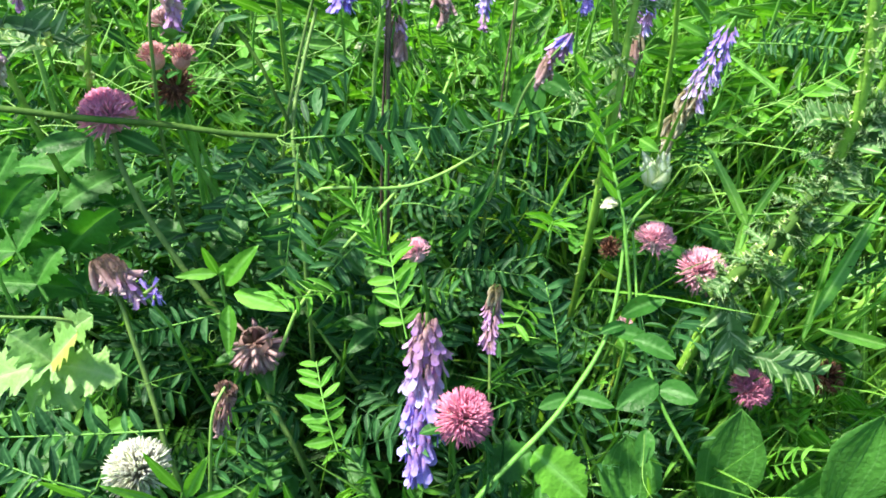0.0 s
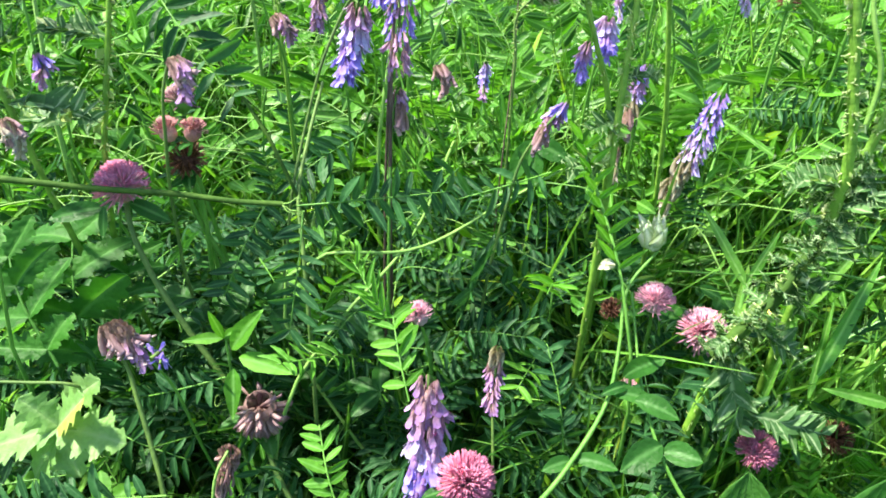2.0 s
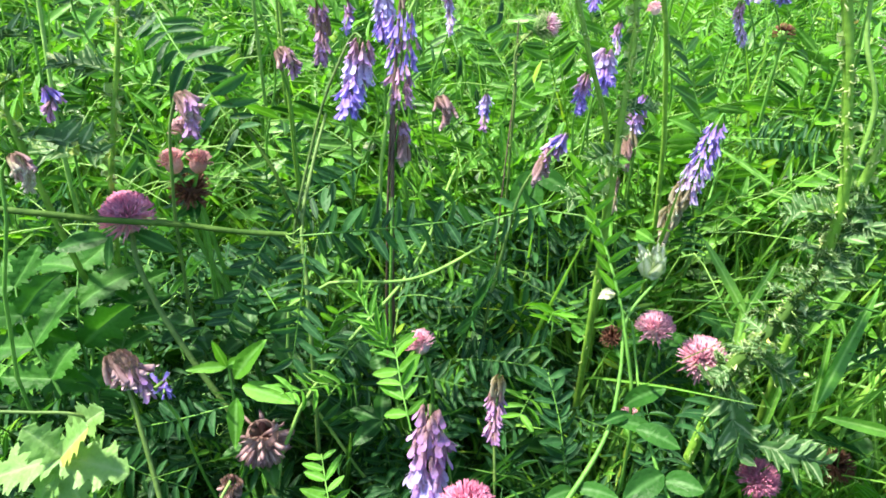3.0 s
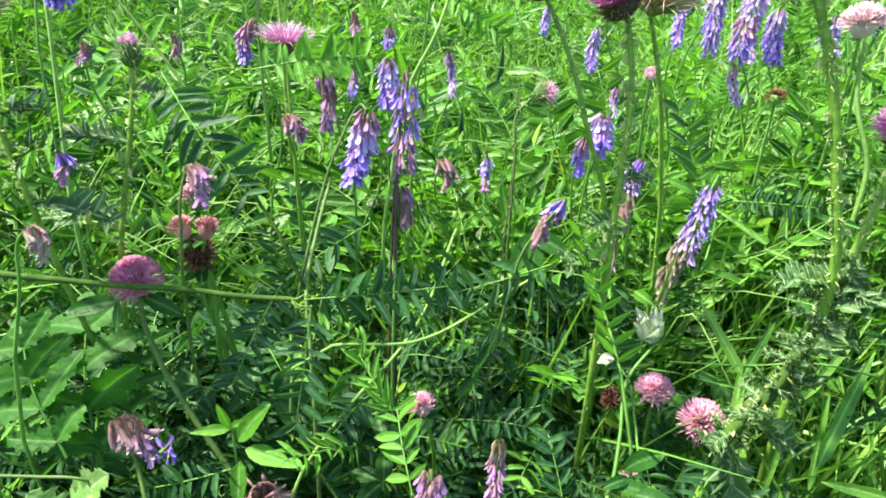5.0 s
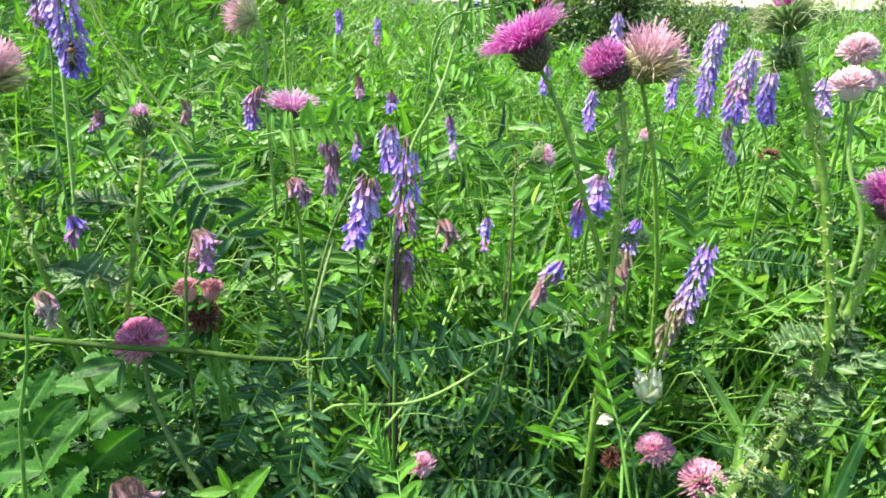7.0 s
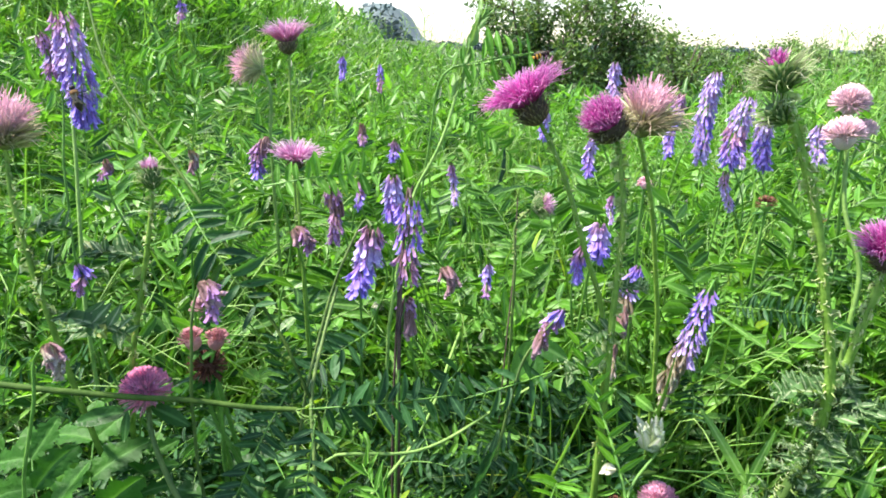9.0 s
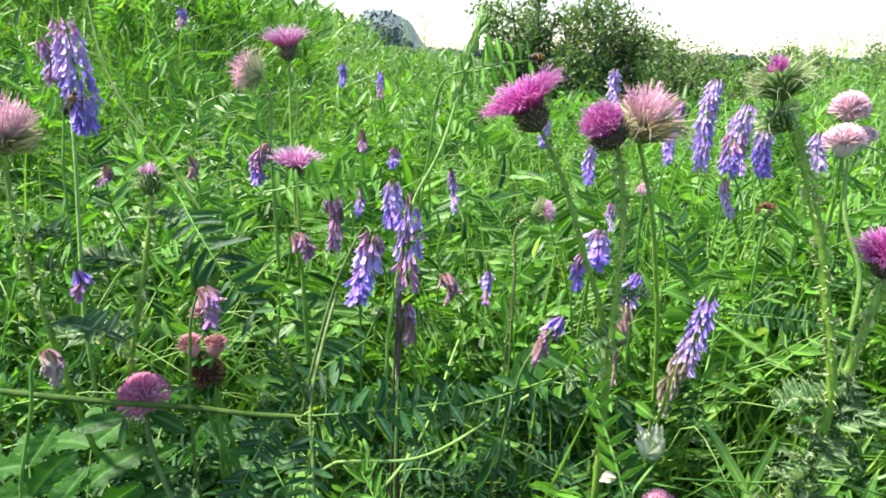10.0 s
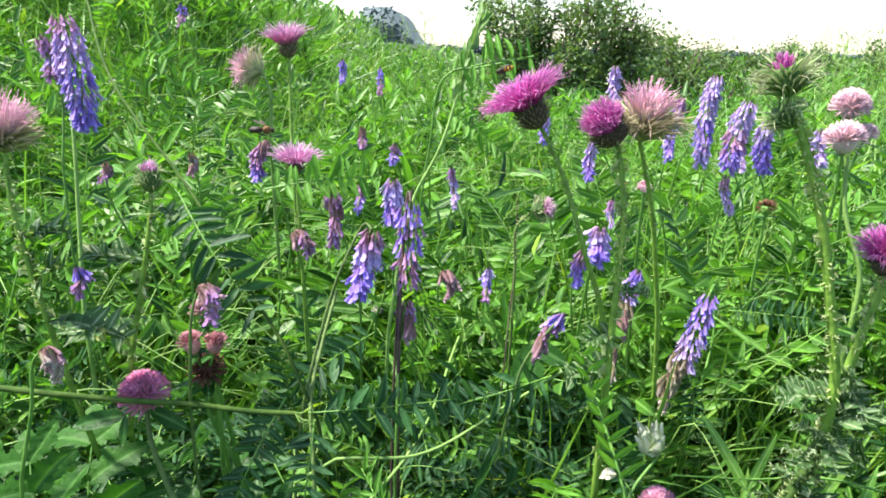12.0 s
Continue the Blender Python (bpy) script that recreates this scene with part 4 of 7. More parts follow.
def mid_cover():
    rng = np.random.default_rng(12)
    coarse = [pinnate_template(rng, int(rng.integers(6, 9)), 0.28, 0.3, 0.2, rng.uniform(0, 0.5), simple=True) for _ in range(5)]
    g = Geo()
    parts_ = []
    for k, y0, y1 in ((900, 0.6, 1.0), (1500, 0.95, 2.0), (1700, 1.9, 4.2)):
        p = spots(rng, k, -0.75, 0.8, y0, y1, 0.2, 1.08, 0.55)
        p[:, 0] *= p[:, 1] / 1.0
        gz, cz = ground_z(p[:, 0], p[:, 1]), canopy(p[:, 0], p[:, 1])
        p[:, 2] = gz + (cz - gz) * (0.2 + 0.87 * rng.uniform(size=k) ** 0.6) + rng.normal(0, 0.015, k) - 0.32 * hollows(p[:, 0], p[:, 1])
        parts_.append(p)
    p = np.concatenate(parts_)
    scatter_pinnate(g, rng, coarse, p, 0, 75, 0.07, 0.15)
    stuff("field_vetch_foliage", g, FIELD_LEAF, "feathery green foliage across the meadow", "foliage")
    sprigs = [sprig_template(rng, int(rng.integers(8, 13)), rng.uniform(0.28, 0.4), rng.uniform(0.13, 0.24)) for _ in range(6)]
    # the same shoots twice: gl coloured as if sunlit, gd as if shaded
    gl, gd = Geo(), Geo()
    for k, y0, y1, s0, s1 in ((420, 0.62, 1.1, 0.08, 0.14), (900, 1.0, 2.4, 0.10, 0.2), (1000, 2.2, 5.0, 0.14, 0.3)):
        y = rng.uniform(y0, y1, k)
        x = rng.uniform(-0.78, 0.8, k) * y
        size = rng.uniform(s0, s1, k)
        z = canopy(x, y) - size * rng.uniform(0.6, 0.95, k) - 0.12 * hollows(x, y)
        pick, p = rng.integers(12, size=k), np.stack((x, y, z), 1)
        for j in range(12):
            m = pick == j
            (gl if j % 2 else gd).scatter(sprigs[j // 2], p[m], random_turns(rng, m.sum(), 48, 88, 1.5), size[m])
    stuff("field_shoots", gl, BRIGHT_LEAF, "leafy shoots across the meadow, sunlight put into their light green", "foliage")
    stuff("shaded_shoots", gd, FIELD_LEAF, "leafy shoots across the meadow, shade put into their darker green", "foliage")
    g, gb = Geo(), Geo()
    for k, y0, y1, s in ((3200, 0.62, 1.0, 0.65), (9500, 0.9, 2.2, 0.7), (12500, 2.0, 5.0, 1.0), (7500, 4.5, 12.0, 2.0)):
        y = rng.uniform(y0, y1, k)
        x = rng.uniform(-0.8, 0.85, k) * y
        gz, cz = ground_z(x, y), canopy(x, y)
        root = np.stack((x, y, gz + rng.uniform(0.0, 0.65, k) * (cz - gz)), 1)
        root = root[(x > 0) | (y > 1.15) | (rng.uniform(size=k) < 0.12)]
        k = len(root)
        pick = rng.integers(len(GRASSES), size=k)
        for j, tm in enumerate(GRASSES):
            r = root[pick == j]
            L = np.clip((canopy(r[:, 0], r[:, 1]) - r[:, 2]) * rng.uniform(0.8, 1.4, len(r)) + 0.035 - 0.2 * hollows(r[:, 0], r[:, 1]), 0.05, 0.5)
            # the sunlit colour goes to more of the blades on the right
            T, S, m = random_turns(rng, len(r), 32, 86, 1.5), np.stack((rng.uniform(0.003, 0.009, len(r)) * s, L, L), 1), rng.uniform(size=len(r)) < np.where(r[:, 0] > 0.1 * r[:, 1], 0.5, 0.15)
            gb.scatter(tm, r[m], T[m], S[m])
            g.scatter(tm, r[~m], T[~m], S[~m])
    stuff("light_field_grass", gb, BRIGHT_GRASS, "tall grass across the meadow, sunlight put into its light green", "grass")
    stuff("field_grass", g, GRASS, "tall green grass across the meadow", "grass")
    g = Geo()
    for k, y0, y1, s0, s1 in ((700, 0.6, 1.0, 0.02, 0.04), (2000, 0.95, 2.5, 0.022, 0.055), (5500, 2.2, 5.5, 0.03, 0.065), (12000, 5.0, 14.0, 0.05, 0.14)):
        y = rng.uniform(y0, y1, k)
        x = rng.uniform(-0.8, 0.85, k) * y
        gz, cz = ground_z(x, y), canopy(x, y)
        pz = gz + (cz - gz) * (0.3 + 0.75 * rng.uniform(size=k) ** 0.5) - 0.32 * hollows(x, y) * (y < 6)
        ok = (x > 0) | (y > 1.2) | (rng.uniform(size=k) < 0.25)
        x, y, pz = x[ok], y[ok], pz[ok]
        k = len(x)
        L = rng.uniform(s0, s1, k)
        g.scatter(blade_template(LANCE if y0 < 4 else SIMPLE, 0.3, 0.25), np.stack((x, y, pz), 1), random_turns(rng, k, 0, 80, 0.8), np.stack((L * rng.uniform(0.22, 0.4, k), L * 1.25, L), 1))
    stuff("field_leaves", g, FIELD_LEAF, "mixed small green leaves across the meadow", "foliage")


def stalks():
    """Long pale stalks and bents that arch over the cover."""
    rng = np.random.default_rng(21)
    g = Geo()
    for i in range(1500):
        y = rng.uniform(0.62, 4.5) if i % 3 else rng.uniform(0.6, 1.6)
        x = rng.uniform(-0.75, 0.8) * y
        c = float(canopy(x, y))
        a = np.array((x, y, float(ground_z(x, y)) + 0.05))
        lean = rng.uniform(0.05, 0.32)
        az = rng.uniform(0, 2 * math.pi)
        h = (c - a[2]) * rng.uniform(0.85, 1.18)
        o = np.array((math.cos(az), 0.5 * math.sin(az), 0)) * lean
        line = spline([a, a + o * 0.35 + UP * h * 0.7, a + o * 0.8 + UP * h, a + o * 1.35 + UP * h * rng.uniform(0.85, 1.02)], 4)
        if i % 4 == 0:
            # the tip nods over in a hook
            end, along = line[-1], unit(o)
            turn = np.linspace(0, math.radians(rng.uniform(120, 200)), 7)[1:]
            r = rng.uniform(0.004, 0.011)
            line = np.concatenate((line, [end + along * r * math.sin(a2) - UP * r * (1 - math.cos(a2)) for a2 in turn]))
        tube(g, line, rng.uniform(0.0006, 0.0013), 0.0005, 4)
    # tall bents with thin side twigs on the skyline
    for i in range(90):
        y = rng.uniform(1.6, 4.2)
        x = y * (rng.uniform(0.42, 0.62) if i % 3 else rng.uniform(-0.17, -0.02))
        a = np.array((x, y, float(ground_z(x, y))))
        h = 0.80 + y * rng.uniform(-0.005, 0.045) - a[2]
        b = a + np.array((rng.normal(0, 0.06), 0, h))
        line = spline([a, (a + b) / 2 + np.array((rng.normal(0, 0.02), 0, 0)), b], 5)
        tube(g, line, 0.0012, 0.0006, 4)
        for j in range(9):
            p = line[-1] + (line[-3] - line[-1]) * j / 9
            q = p + np.array((rng.normal(0, 0.012), rng.normal(0, 0.012), rng.uniform(0.005, 0.025)))
            tube(g, np.array([p, (p + q) / 2 + rng.normal(size=3) * 0.002, q]), 0.0006, 0.0014, 3)
    stuff("meadow_stalks", g, PALE_STEM, "thin pale green stalks arching over the meadow", "stems")


def outer_cover():
    """The same meadow on the other sides, all round the open front."""
    rng = np.random.default_rng(41)

    def around(k, near, far, power=1.0):
        r, a = near + (far - near) * rng.uniform(size=k) ** power, rng.uniform(0, 2 * math.pi, k)
        x, y = r * np.sin(a), r * np.cos(a)
        ok = ~((y > 0) & (np.abs(x) < 0.76 * y + 0.06))
        x, y = x[ok], y[ok]
        return x, y, ground_z(x, y)

    g = Geo()
    for k, near, far, low, high in ((9000, 0.12, 0.8, 0.07, 0.2), (34000, 0.7, 3.0, 0.2, 0.46), (30000, 2.6, 8.0, 0.3, 0.6)):
        x, y, gz = around(k, near, far)
        pick = rng.integers(len(GRASSES), size=len(x))
        for j, tm in enumerate(GRASSES):
            m = pick == j
            L = rng.uniform(low, high, m.sum())
            g.scatter(tm, np.stack((x[m], y[m], gz[m] + rng.uniform(0, 0.05, m.sum())), 1), random_turns(rng, m.sum(), 40, 88, 1.5), np.stack((rng.uniform(0.004, 0.010, m.sum()) * (1 + 0.15 * far), L, L), 1))
    stuff("surrounding_grass", g, GRASS, "tall green meadow grass all round", "grass")
    g = Geo()
    for k, near, far, h, s in ((9000, 0.12, 0.8, 0.17, 0.03), (26000, 0.7, 3.0, 0.38, 0.045), (34000, 2.6, 8.0, 0.45, 0.09)):
        x, y, gz = around(k, near, far)
        L = s * rng.uniform(0.6, 1.4, len(x))
        g.scatter(blade_template(SIMPLE, 0.3, 0.25), np.stack((x, y, gz + h * rng.uniform(size=len(x)) ** 0.6), 1), random_turns(rng, len(x), -10, 75, 0.8), np.stack((L * rng.uniform(0.3, 0.6, len(x)), L, L), 1))
    stuff("surrounding_leaves", g, FIELD_LEAF, "mixed green meadow leaves all round", "foliage")


build_ground()
hill()
bush((0.50, 4.9), 1.40, 0.50, 12000, "dark green leafy bush at the edge of the meadow", 5, 0.037)
bush((1.02, 5.1), 1.24, 0.36, 7000, "dark green leafy bush beside its neighbour", 6, 0.036)
bush((1.62, 5.5), 1.05, 0.38, 6000, "low sprawling green bush beyond the grass", 8, 0.036)
bush((3.4, 8.6), 0.85, 0.7, 5000, "low distant green bush beyond the grass", 9)
bush((5.0, 9.0), 0.95, 0.8, 5000, "low distant green bush on the skyline", 10)
bush((2.5, 8.0), 0.8, 0.6, 4000, "low rounded bush half hidden by grass", 14)
bush((4.3, 9.6), 0.9, 0.7, 4000, "thin low bush on the skyline", 15)
near_cover()
mid_cover()
outer_cover()
stalks()


# ---- clovers ----
clover((-0.1723, 0.4523, 0.5773), 0.034, "magenta pink red clover head on a pale green stem", CLOVER_MAGENTA, axis=(-0.12, -0.4, 1), stem=((-0.1685, 0.4463, 0.5590), (-0.1556, 0.4358, 0.5248), (-0.1374, 0.4277, 0.4943), (-0.1019, 0.4156, 0.4395), (-0.0714, 0.4004, 0.3799)), stem_mat=BROWN_STEM, r=0.0019, count=120, squash=1.15, low=-0.3, fat=0.19, base_mat=CLOVER_DEEP)
clover((0.0507, 0.3440, 0.4497), 0.034, "deep pink round clover head behind a violet vetch", CLOVER_DEEP, axis=(0.1, -0.45, 0.9), count=170, squash=1.1)
clover((0.2091, 0.4514, 0.4866), 0.034, "pink round clover head in full flower beside the thistle", CLOVER_PINK, axis=(0.0, -0.3, 1), stem=((0.2145, 0.4418, 0.4630), (0.2025, 0.4230, 0.4251)))
clover((0.2417, 0.4013, 0.4287), 0.027, "small deep pink clover head under a thistle leaf", CLOVER_DEEP, axis=(-0.1, -0.3, 1))
clover((0.0170, 0.4449, 0.4940), 0.022, "small half open pink clover head among vetch leaves", CLOVER_PINK, axis=(-0.2, -0.1, 1), count=70, squash=1.4, low=0.0)
clover((0.1783, 0.4663, 0.5002), 0.028, "pink clover head half hidden by a tall stem", CLOVER_PINK, axis=(-0.1, -0.2, 1), count=110, squash=1.2, low=-0.2)
clover((0.1522, 0.4751, 0.4860), 0.018, "small faded reddish clover head", CLOVER_BROWN, axis=(-0.5, -0.2, 0.7), count=40)
clover((-0.0839, 0.4025, 0.4470), 0.039, "withered mauve brown clover head with drooping florets", CLOVER_DRY, axis=(0.1, -0.4, 0.8), count=34, droop=1.3, stem=((-0.0769, 0.3893, 0.4177), (-0.0587, 0.3715, 0.3906)), stem_mat=BROWN_STEM, fat=0.34)
clover((-0.1266, 0.3096, 0.4326), 0.035, "white clover head in full flower over bright leaves", CLOVER_WHITE, axis=(0.0, -0.3, 1), count=150, name="white_clover", group="white clovers in the meadow", low=-0.3, leaves=2)
clover((-0.1397, 0.4864, 0.6234), 0.024, "closing brownish pink clover head on a green base", CLOVER_DRY, axis=(0, 0, 1), count=55, squash=1.8, low=-0.1, fat=0.2, base_mat=STEM)
clover((-0.1400, 0.4591, 0.6120), 0.020, "faded rose clover head with brown florets", CLOVER_FADED, axis=(-0.3, 0, 1), count=40, squash=1.4, low=0.0)
clover((-0.1243, 0.4598, 0.6123), 0.019, "faded rose clover head beside its brown twin", CLOVER_FADED, axis=(0.3, 0, 1), count=40, squash=1.4, low=0.0)
clover((-0.1339, 0.4644, 0.5933), 0.027, "withered reddish brown clover head", CLOVER_BROWN, axis=(0, -0.2, 1), count=60, droop=0.3)
clover((0.3763, 0.6899, 0.7619), 0.034, "pale pink round clover head above the grass", CLOVER_PALE, axis=(-0.1, -0.3, 1), stem=((0.3750, 0.6798, 0.7270), (0.3750, 0.6631, 0.6689), (0.3899, 0.6484, 0.6159), (0.3884, 0.6451, 0.5684)), stem_mat=PALE_STEM, r=0.0022)
clover((0.3616, 0.6608, 0.7350), 0.036, "pale pink clover head with flattened florets", CLOVER_PALE, axis=(-0.1, -0.1, 1), squash=0.75, low=-0.2, count=120, foot=(0.02, 0.1))
clover((0.3968, 0.6940, 0.7370), 0.022, "small lilac pink clover head behind a paler one", CLOVER_PALE, axis=(0.2, 0, 1), count=50)
clover((0.1955, 0.6616, 0.6882), 0.014, "tiny rose pink clover bud", CLOVER_PINK, axis=(0, 0, 1), count=30, squash=1.3, leaves=0)
clover((0.3091, 0.6713, 0.6701), 0.019, "brownish green closed clover bud", CLOVER_BROWN, axis=(0, 0, 1), count=40, base_mat=STEM, leaves=0, squash=0.9)
clover((0.3134, 0.4373, 0.4110), 0.026, "dead orange brown clover head", CLOVER_BROWN, axis=(0, -0.4, 1), count=55, droop=0.2)
clover((0.1675, 0.4537, 0.4352), 0.014, "tiny pink clover bud low among the stems", CLOVER_PINK, axis=(0.2, 0, 1), count=28, leaves=0)
clover((-0.0466, 0.6770, 0.5559), 0.012, "tiny green clover bud", CLOVER_WHITE, axis=(0.1, 0, 1), count=24, leaves=0)

# ---- thistles ----
GT = "thistles in the meadow"
th = thing("thistle", down_to_ground((0.1450, 0.5176, 0.5567), 0.0, 0.05), "tall thistle with flared magenta flower head and thin stem", "thistle", GT)
thistle_stem(th, ((0.0847, 0.4996, 0.7555), (0.0919, 0.4983, 0.7427), (0.1031, 0.4949, 0.7183), (0.1176, 0.4880, 0.6746), (0.1307, 0.4887, 0.6390), (0.1410, 0.4994, 0.5661), WHERE[th.name]), 0.0013, 0.0018, 130, 0.003)
thistle_head(th, (0.0839, 0.4996, 0.7554), (-0.50, -0.14, 0.86), 0.0205, 0.021, 380, 0.0205, 1.35, THISTLE_FLORET, bracts=130, bract_len=0.005, spread=0.3, curl=0.6, dome=-0.05)

th = thing("thistle", down_to_ground((0.1421, 0.4972, 0.5583), 0.0, 0.05), "tall thistle with a domed magenta head and spiny winged stem", "thistle", GT)
thistle_stem(th, ((0.1343, 0.4993, 0.7474), (0.1382, 0.4966, 0.7303), (0.1416, 0.4895, 0.6943), (0.1390, 0.4818, 0.6499), (0.1375, 0.4763, 0.5951), WHERE[th.name]), 0.0015, 0.0025, 430, 0.0055)
thistle_head(th, (0.1336, 0.4992, 0.7474), (-0.55, -0.35, 0.75), 0.022, 0.017, 360, 0.0195, 0.95, THISTLE_FLORET, bracts=110, bract_len=0.006, spread=0.5, curl=-0.5, dome=0.35)
thistle_leaf(th, (0.1412, 0.4878, 0.6197), (-0.5, -0.4, 0.1), 0.035, 0.022)
thistle_leaf(th, (0.1415, 0.4877, 0.5904), (-0.7, -0.3, 0.2), 0.05, 0.028)
thistle_leaf(th, (0.1429, 0.4971, 0.6448), (0.7, -0.2, 0.3), 0.03, 0.016)

th = thing("thistle", down_to_ground((0.1725, 0.5323, 0.6762), 0.02, 0.08), "spent thistle head fanned with straw bracts and pale pink florets", "thistle", GT)
thistle_stem(th, ((0.1537, 0.5204, 0.7460), (0.1594, 0.5204, 0.7269), (0.1653, 0.5191, 0.7037), (0.1711, 0.5226, 0.6788), WHERE[th.name]), 0.0013, 0.0018, 60, 0.003)
thistle_head(th, (0.1537, 0.5204, 0.7460), (0.10, -0.15, 1), 0.013, 0.013, 200, 0.029, 0.62, THISTLE_SPENT, STRAW_BRACT, 190, 0.024, 0.62, curl=0.1, dome=0.12)

big_thistle = thing("thistle", down_to_ground((0.2327, 0.4436, 0.4749), 0.0, 0.04), "tall spiny thistle with pink tipped green buds and thick stem", "thistle", GT)
th = big_thistle
thistle_stem(th, ((0.2134, 0.4499, 0.7824), (0.2234, 0.4452, 0.7574), (0.2342, 0.4398, 0.7264), (0.2482, 0.4348, 0.6708), (0.2607, 0.4325, 0.6070), (0.2574, 0.4373, 0.5531), (0.2301, 0.4258, 0.5208), (0.2180, 0.4211, 0.4953), WHERE[th.name]), 0.0023, 0.0035, 900, 0.0050)
thistle_head(th, (0.2131, 0.4496, 0.7812), (-0.3, 0.0, 0.95), 0.016, 0.017, 60, 0.013, 0.02, THISTLE_FLORET, GREEN_BRACT, 105, 0.0125, 0.6, dome=0.35)
thistle_head(th, (0.2175, 0.4502, 0.7646), (-0.85, -0.1, 0.62), 0.010, 0.014, 0, 0.01, 0.3, THISTLE_FLORET, GREEN_BRACT, 54, 0.010, 0.4)
thistle_leaf(th, (0.2668, 0.4547, 0.5468), (0.5, -0.3, 0.5), 0.05, 0.03)
thistle_leaf(th, (0.2535, 0.4436, 0.5298), (0.1, -0.6, 0.4), 0.045, 0.028)
thistle_leaf(th, (0.2128, 0.4131, 0.4921), (0.22, -0.35, -0.9), 0.062, 0.036, up=(-0.2, -1, 0.3), bend=0.0)
thistle_leaf(th, (0.2304, 0.3941, 0.4633), (1.0, -0.1, -0.15), 0.055, 0.03, up=(0, -1, 0.5), bend=0.05)
thistle_leaf(th, (0.2276, 0.4251, 0.5105), (0.7, -0.3, -0.2), 0.04, 0.024)
thistle_leaf(th, (0.2629, 0.4294, 0.5906), (0.8, -0.1, 0.35), 0.05, 0.03)
thistle_leaf(th, (0.2641, 0.4343, 0.6033), (-0.9, 0.0, 0.2), 0.05, 0.024)
# crisp spiny wings crowd the slanting lower stem
low_line = spline(((0.2736, 0.4509, 0.6141), (0.2664, 0.4411, 0.5899), (0.2509, 0.428, 0.5606), (0.2314, 0.4161, 0.5333), (0.211, 0.4086, 0.5126), (0.2026, 0.4098, 0.4962)), 9)
g, wings = spiky_stem(low_line, 0.0030, 0.0042, 300, 0.0055)
tagged(part("spine_cover", wings, SCALE, part("lower_stem", g, OLIVE_STEM, th)), kind="stuff")
for k in range(34):
    here = low_line[int(k / 34 * len(low_line))]
    way = unit(low_line[min(len(low_line) - 1, int(k / 34 * len(low_line)) + 1)] - low_line[max(0, int(k / 34 * len(low_line)) - 1)])
    d = perpendicular_ring(way, k * 2.1) + way * RNG.uniform(-0.4, 0.6)
    thistle_leaf(th, here, d, RNG.uniform(0.016, 0.026), RNG.uniform(0.010, 0.016), up=tuple(way + 0.4 * RNG.normal(size=3)), bend=RNG.uniform(-0.1, 0.3))
for k in range(5):
    here = low_line[k * 4]
    az = RNG.uniform(0, 6.28)
    thistle_leaf(th, here, (math.cos(az), 0.4 * math.sin(az) + 0.1, RNG.uniform(-0.2, 0.7)), RNG.uniform(0.03, 0.05), RNG.uniform(0.016, 0.026), up=(RNG.uniform(-0.5, 0.5), -0.6, 1), bend=RNG.uniform(-0.1, 0.5))

th = thing("thistle", down_to_ground((0.2836, 0.4656, 0.5740), 0.02, 0.06), "spiny green thistle branch with a magenta head", "thistle", GT)
thistle_stem(th, ((0.2952, 0.4558, 0.6832), (0.2887, 0.4536, 0.6583), (0.2804, 0.4492, 0.6262), (0.2735, 0.4492, 0.5908), WHERE[th.name]), 0.0023, 0.0028, 260, 0.005)
thistle_head(th, (0.2943, 0.4544, 0.6783), (-0.25, -0.3, 0.9), 0.02, 0.016, 300, 0.02, 1.0, THISTLE_FLORET, bracts=90, bract_len=0.005)

th = thing("thistle", down_to_ground((-0.1577, 0.8038, 0.6512), 0.0, 0.1), "pink thistle head with dark bulb on a straight stem", "thistle", GT)
thistle_stem(th, ((-0.1677, 0.8437, 0.7912), (-0.1643, 0.8263, 0.7303), (-0.1577, 0.8038, 0.6512), WHERE[th.name]), 0.0014, 0.002, 80, 0.003)
thistle_head(th, (-0.1676, 0.8434, 0.7899), (-0.1, -0.1, 1), 0.019, 0.018, 200, 0.026, 1.15, THISTLE_PINK, bracts=80, bract_len=0.006, spread=0.3, dome=0.0)

th = thing("thistle", down_to_ground((-0.1687, 0.7587, 0.7129), 0.0, 0.1), "faded pink thistle head turned aside with straw bracts", "thistle", GT)
thistle_stem(th, ((-0.1742, 0.7562, 0.7775), (-0.1669, 0.7528, 0.7646), (-0.1658, 0.7487, 0.7142), WHERE[th.name]), 0.0013, 0.0018, 60, 0.003, PALE_STEM)
thistle_head(th, (-0.1730, 0.7561, 0.7770), (-0.8, 0.1, 0.15), 0.012, 0.012, 150, 0.022, 1.0, THISTLE_SPENT, STRAW_BRACT, 90, 0.016, 0.7, dome=0.1)

th = thing("thistle", down_to_ground((-0.1010, 0.5999, 0.6585), 0.0, 0.06), "small pink thistle head with fringed florets and dark base", "thistle", GT)
thistle_stem(th, ((-0.1003, 0.5928, 0.7063), (-0.0985, 0.5902, 0.6610), WHERE[th.name]), 0.0012, 0.0016, 60, 0.003)
thistle_head(th, (-0.1002, 0.5923, 0.7046), (0.05, -0.1, 1), 0.012, 0.010, 150, 0.018, 1.9, THISTLE_PINK, bracts=50, bract_len=0.004, dome=0.0)

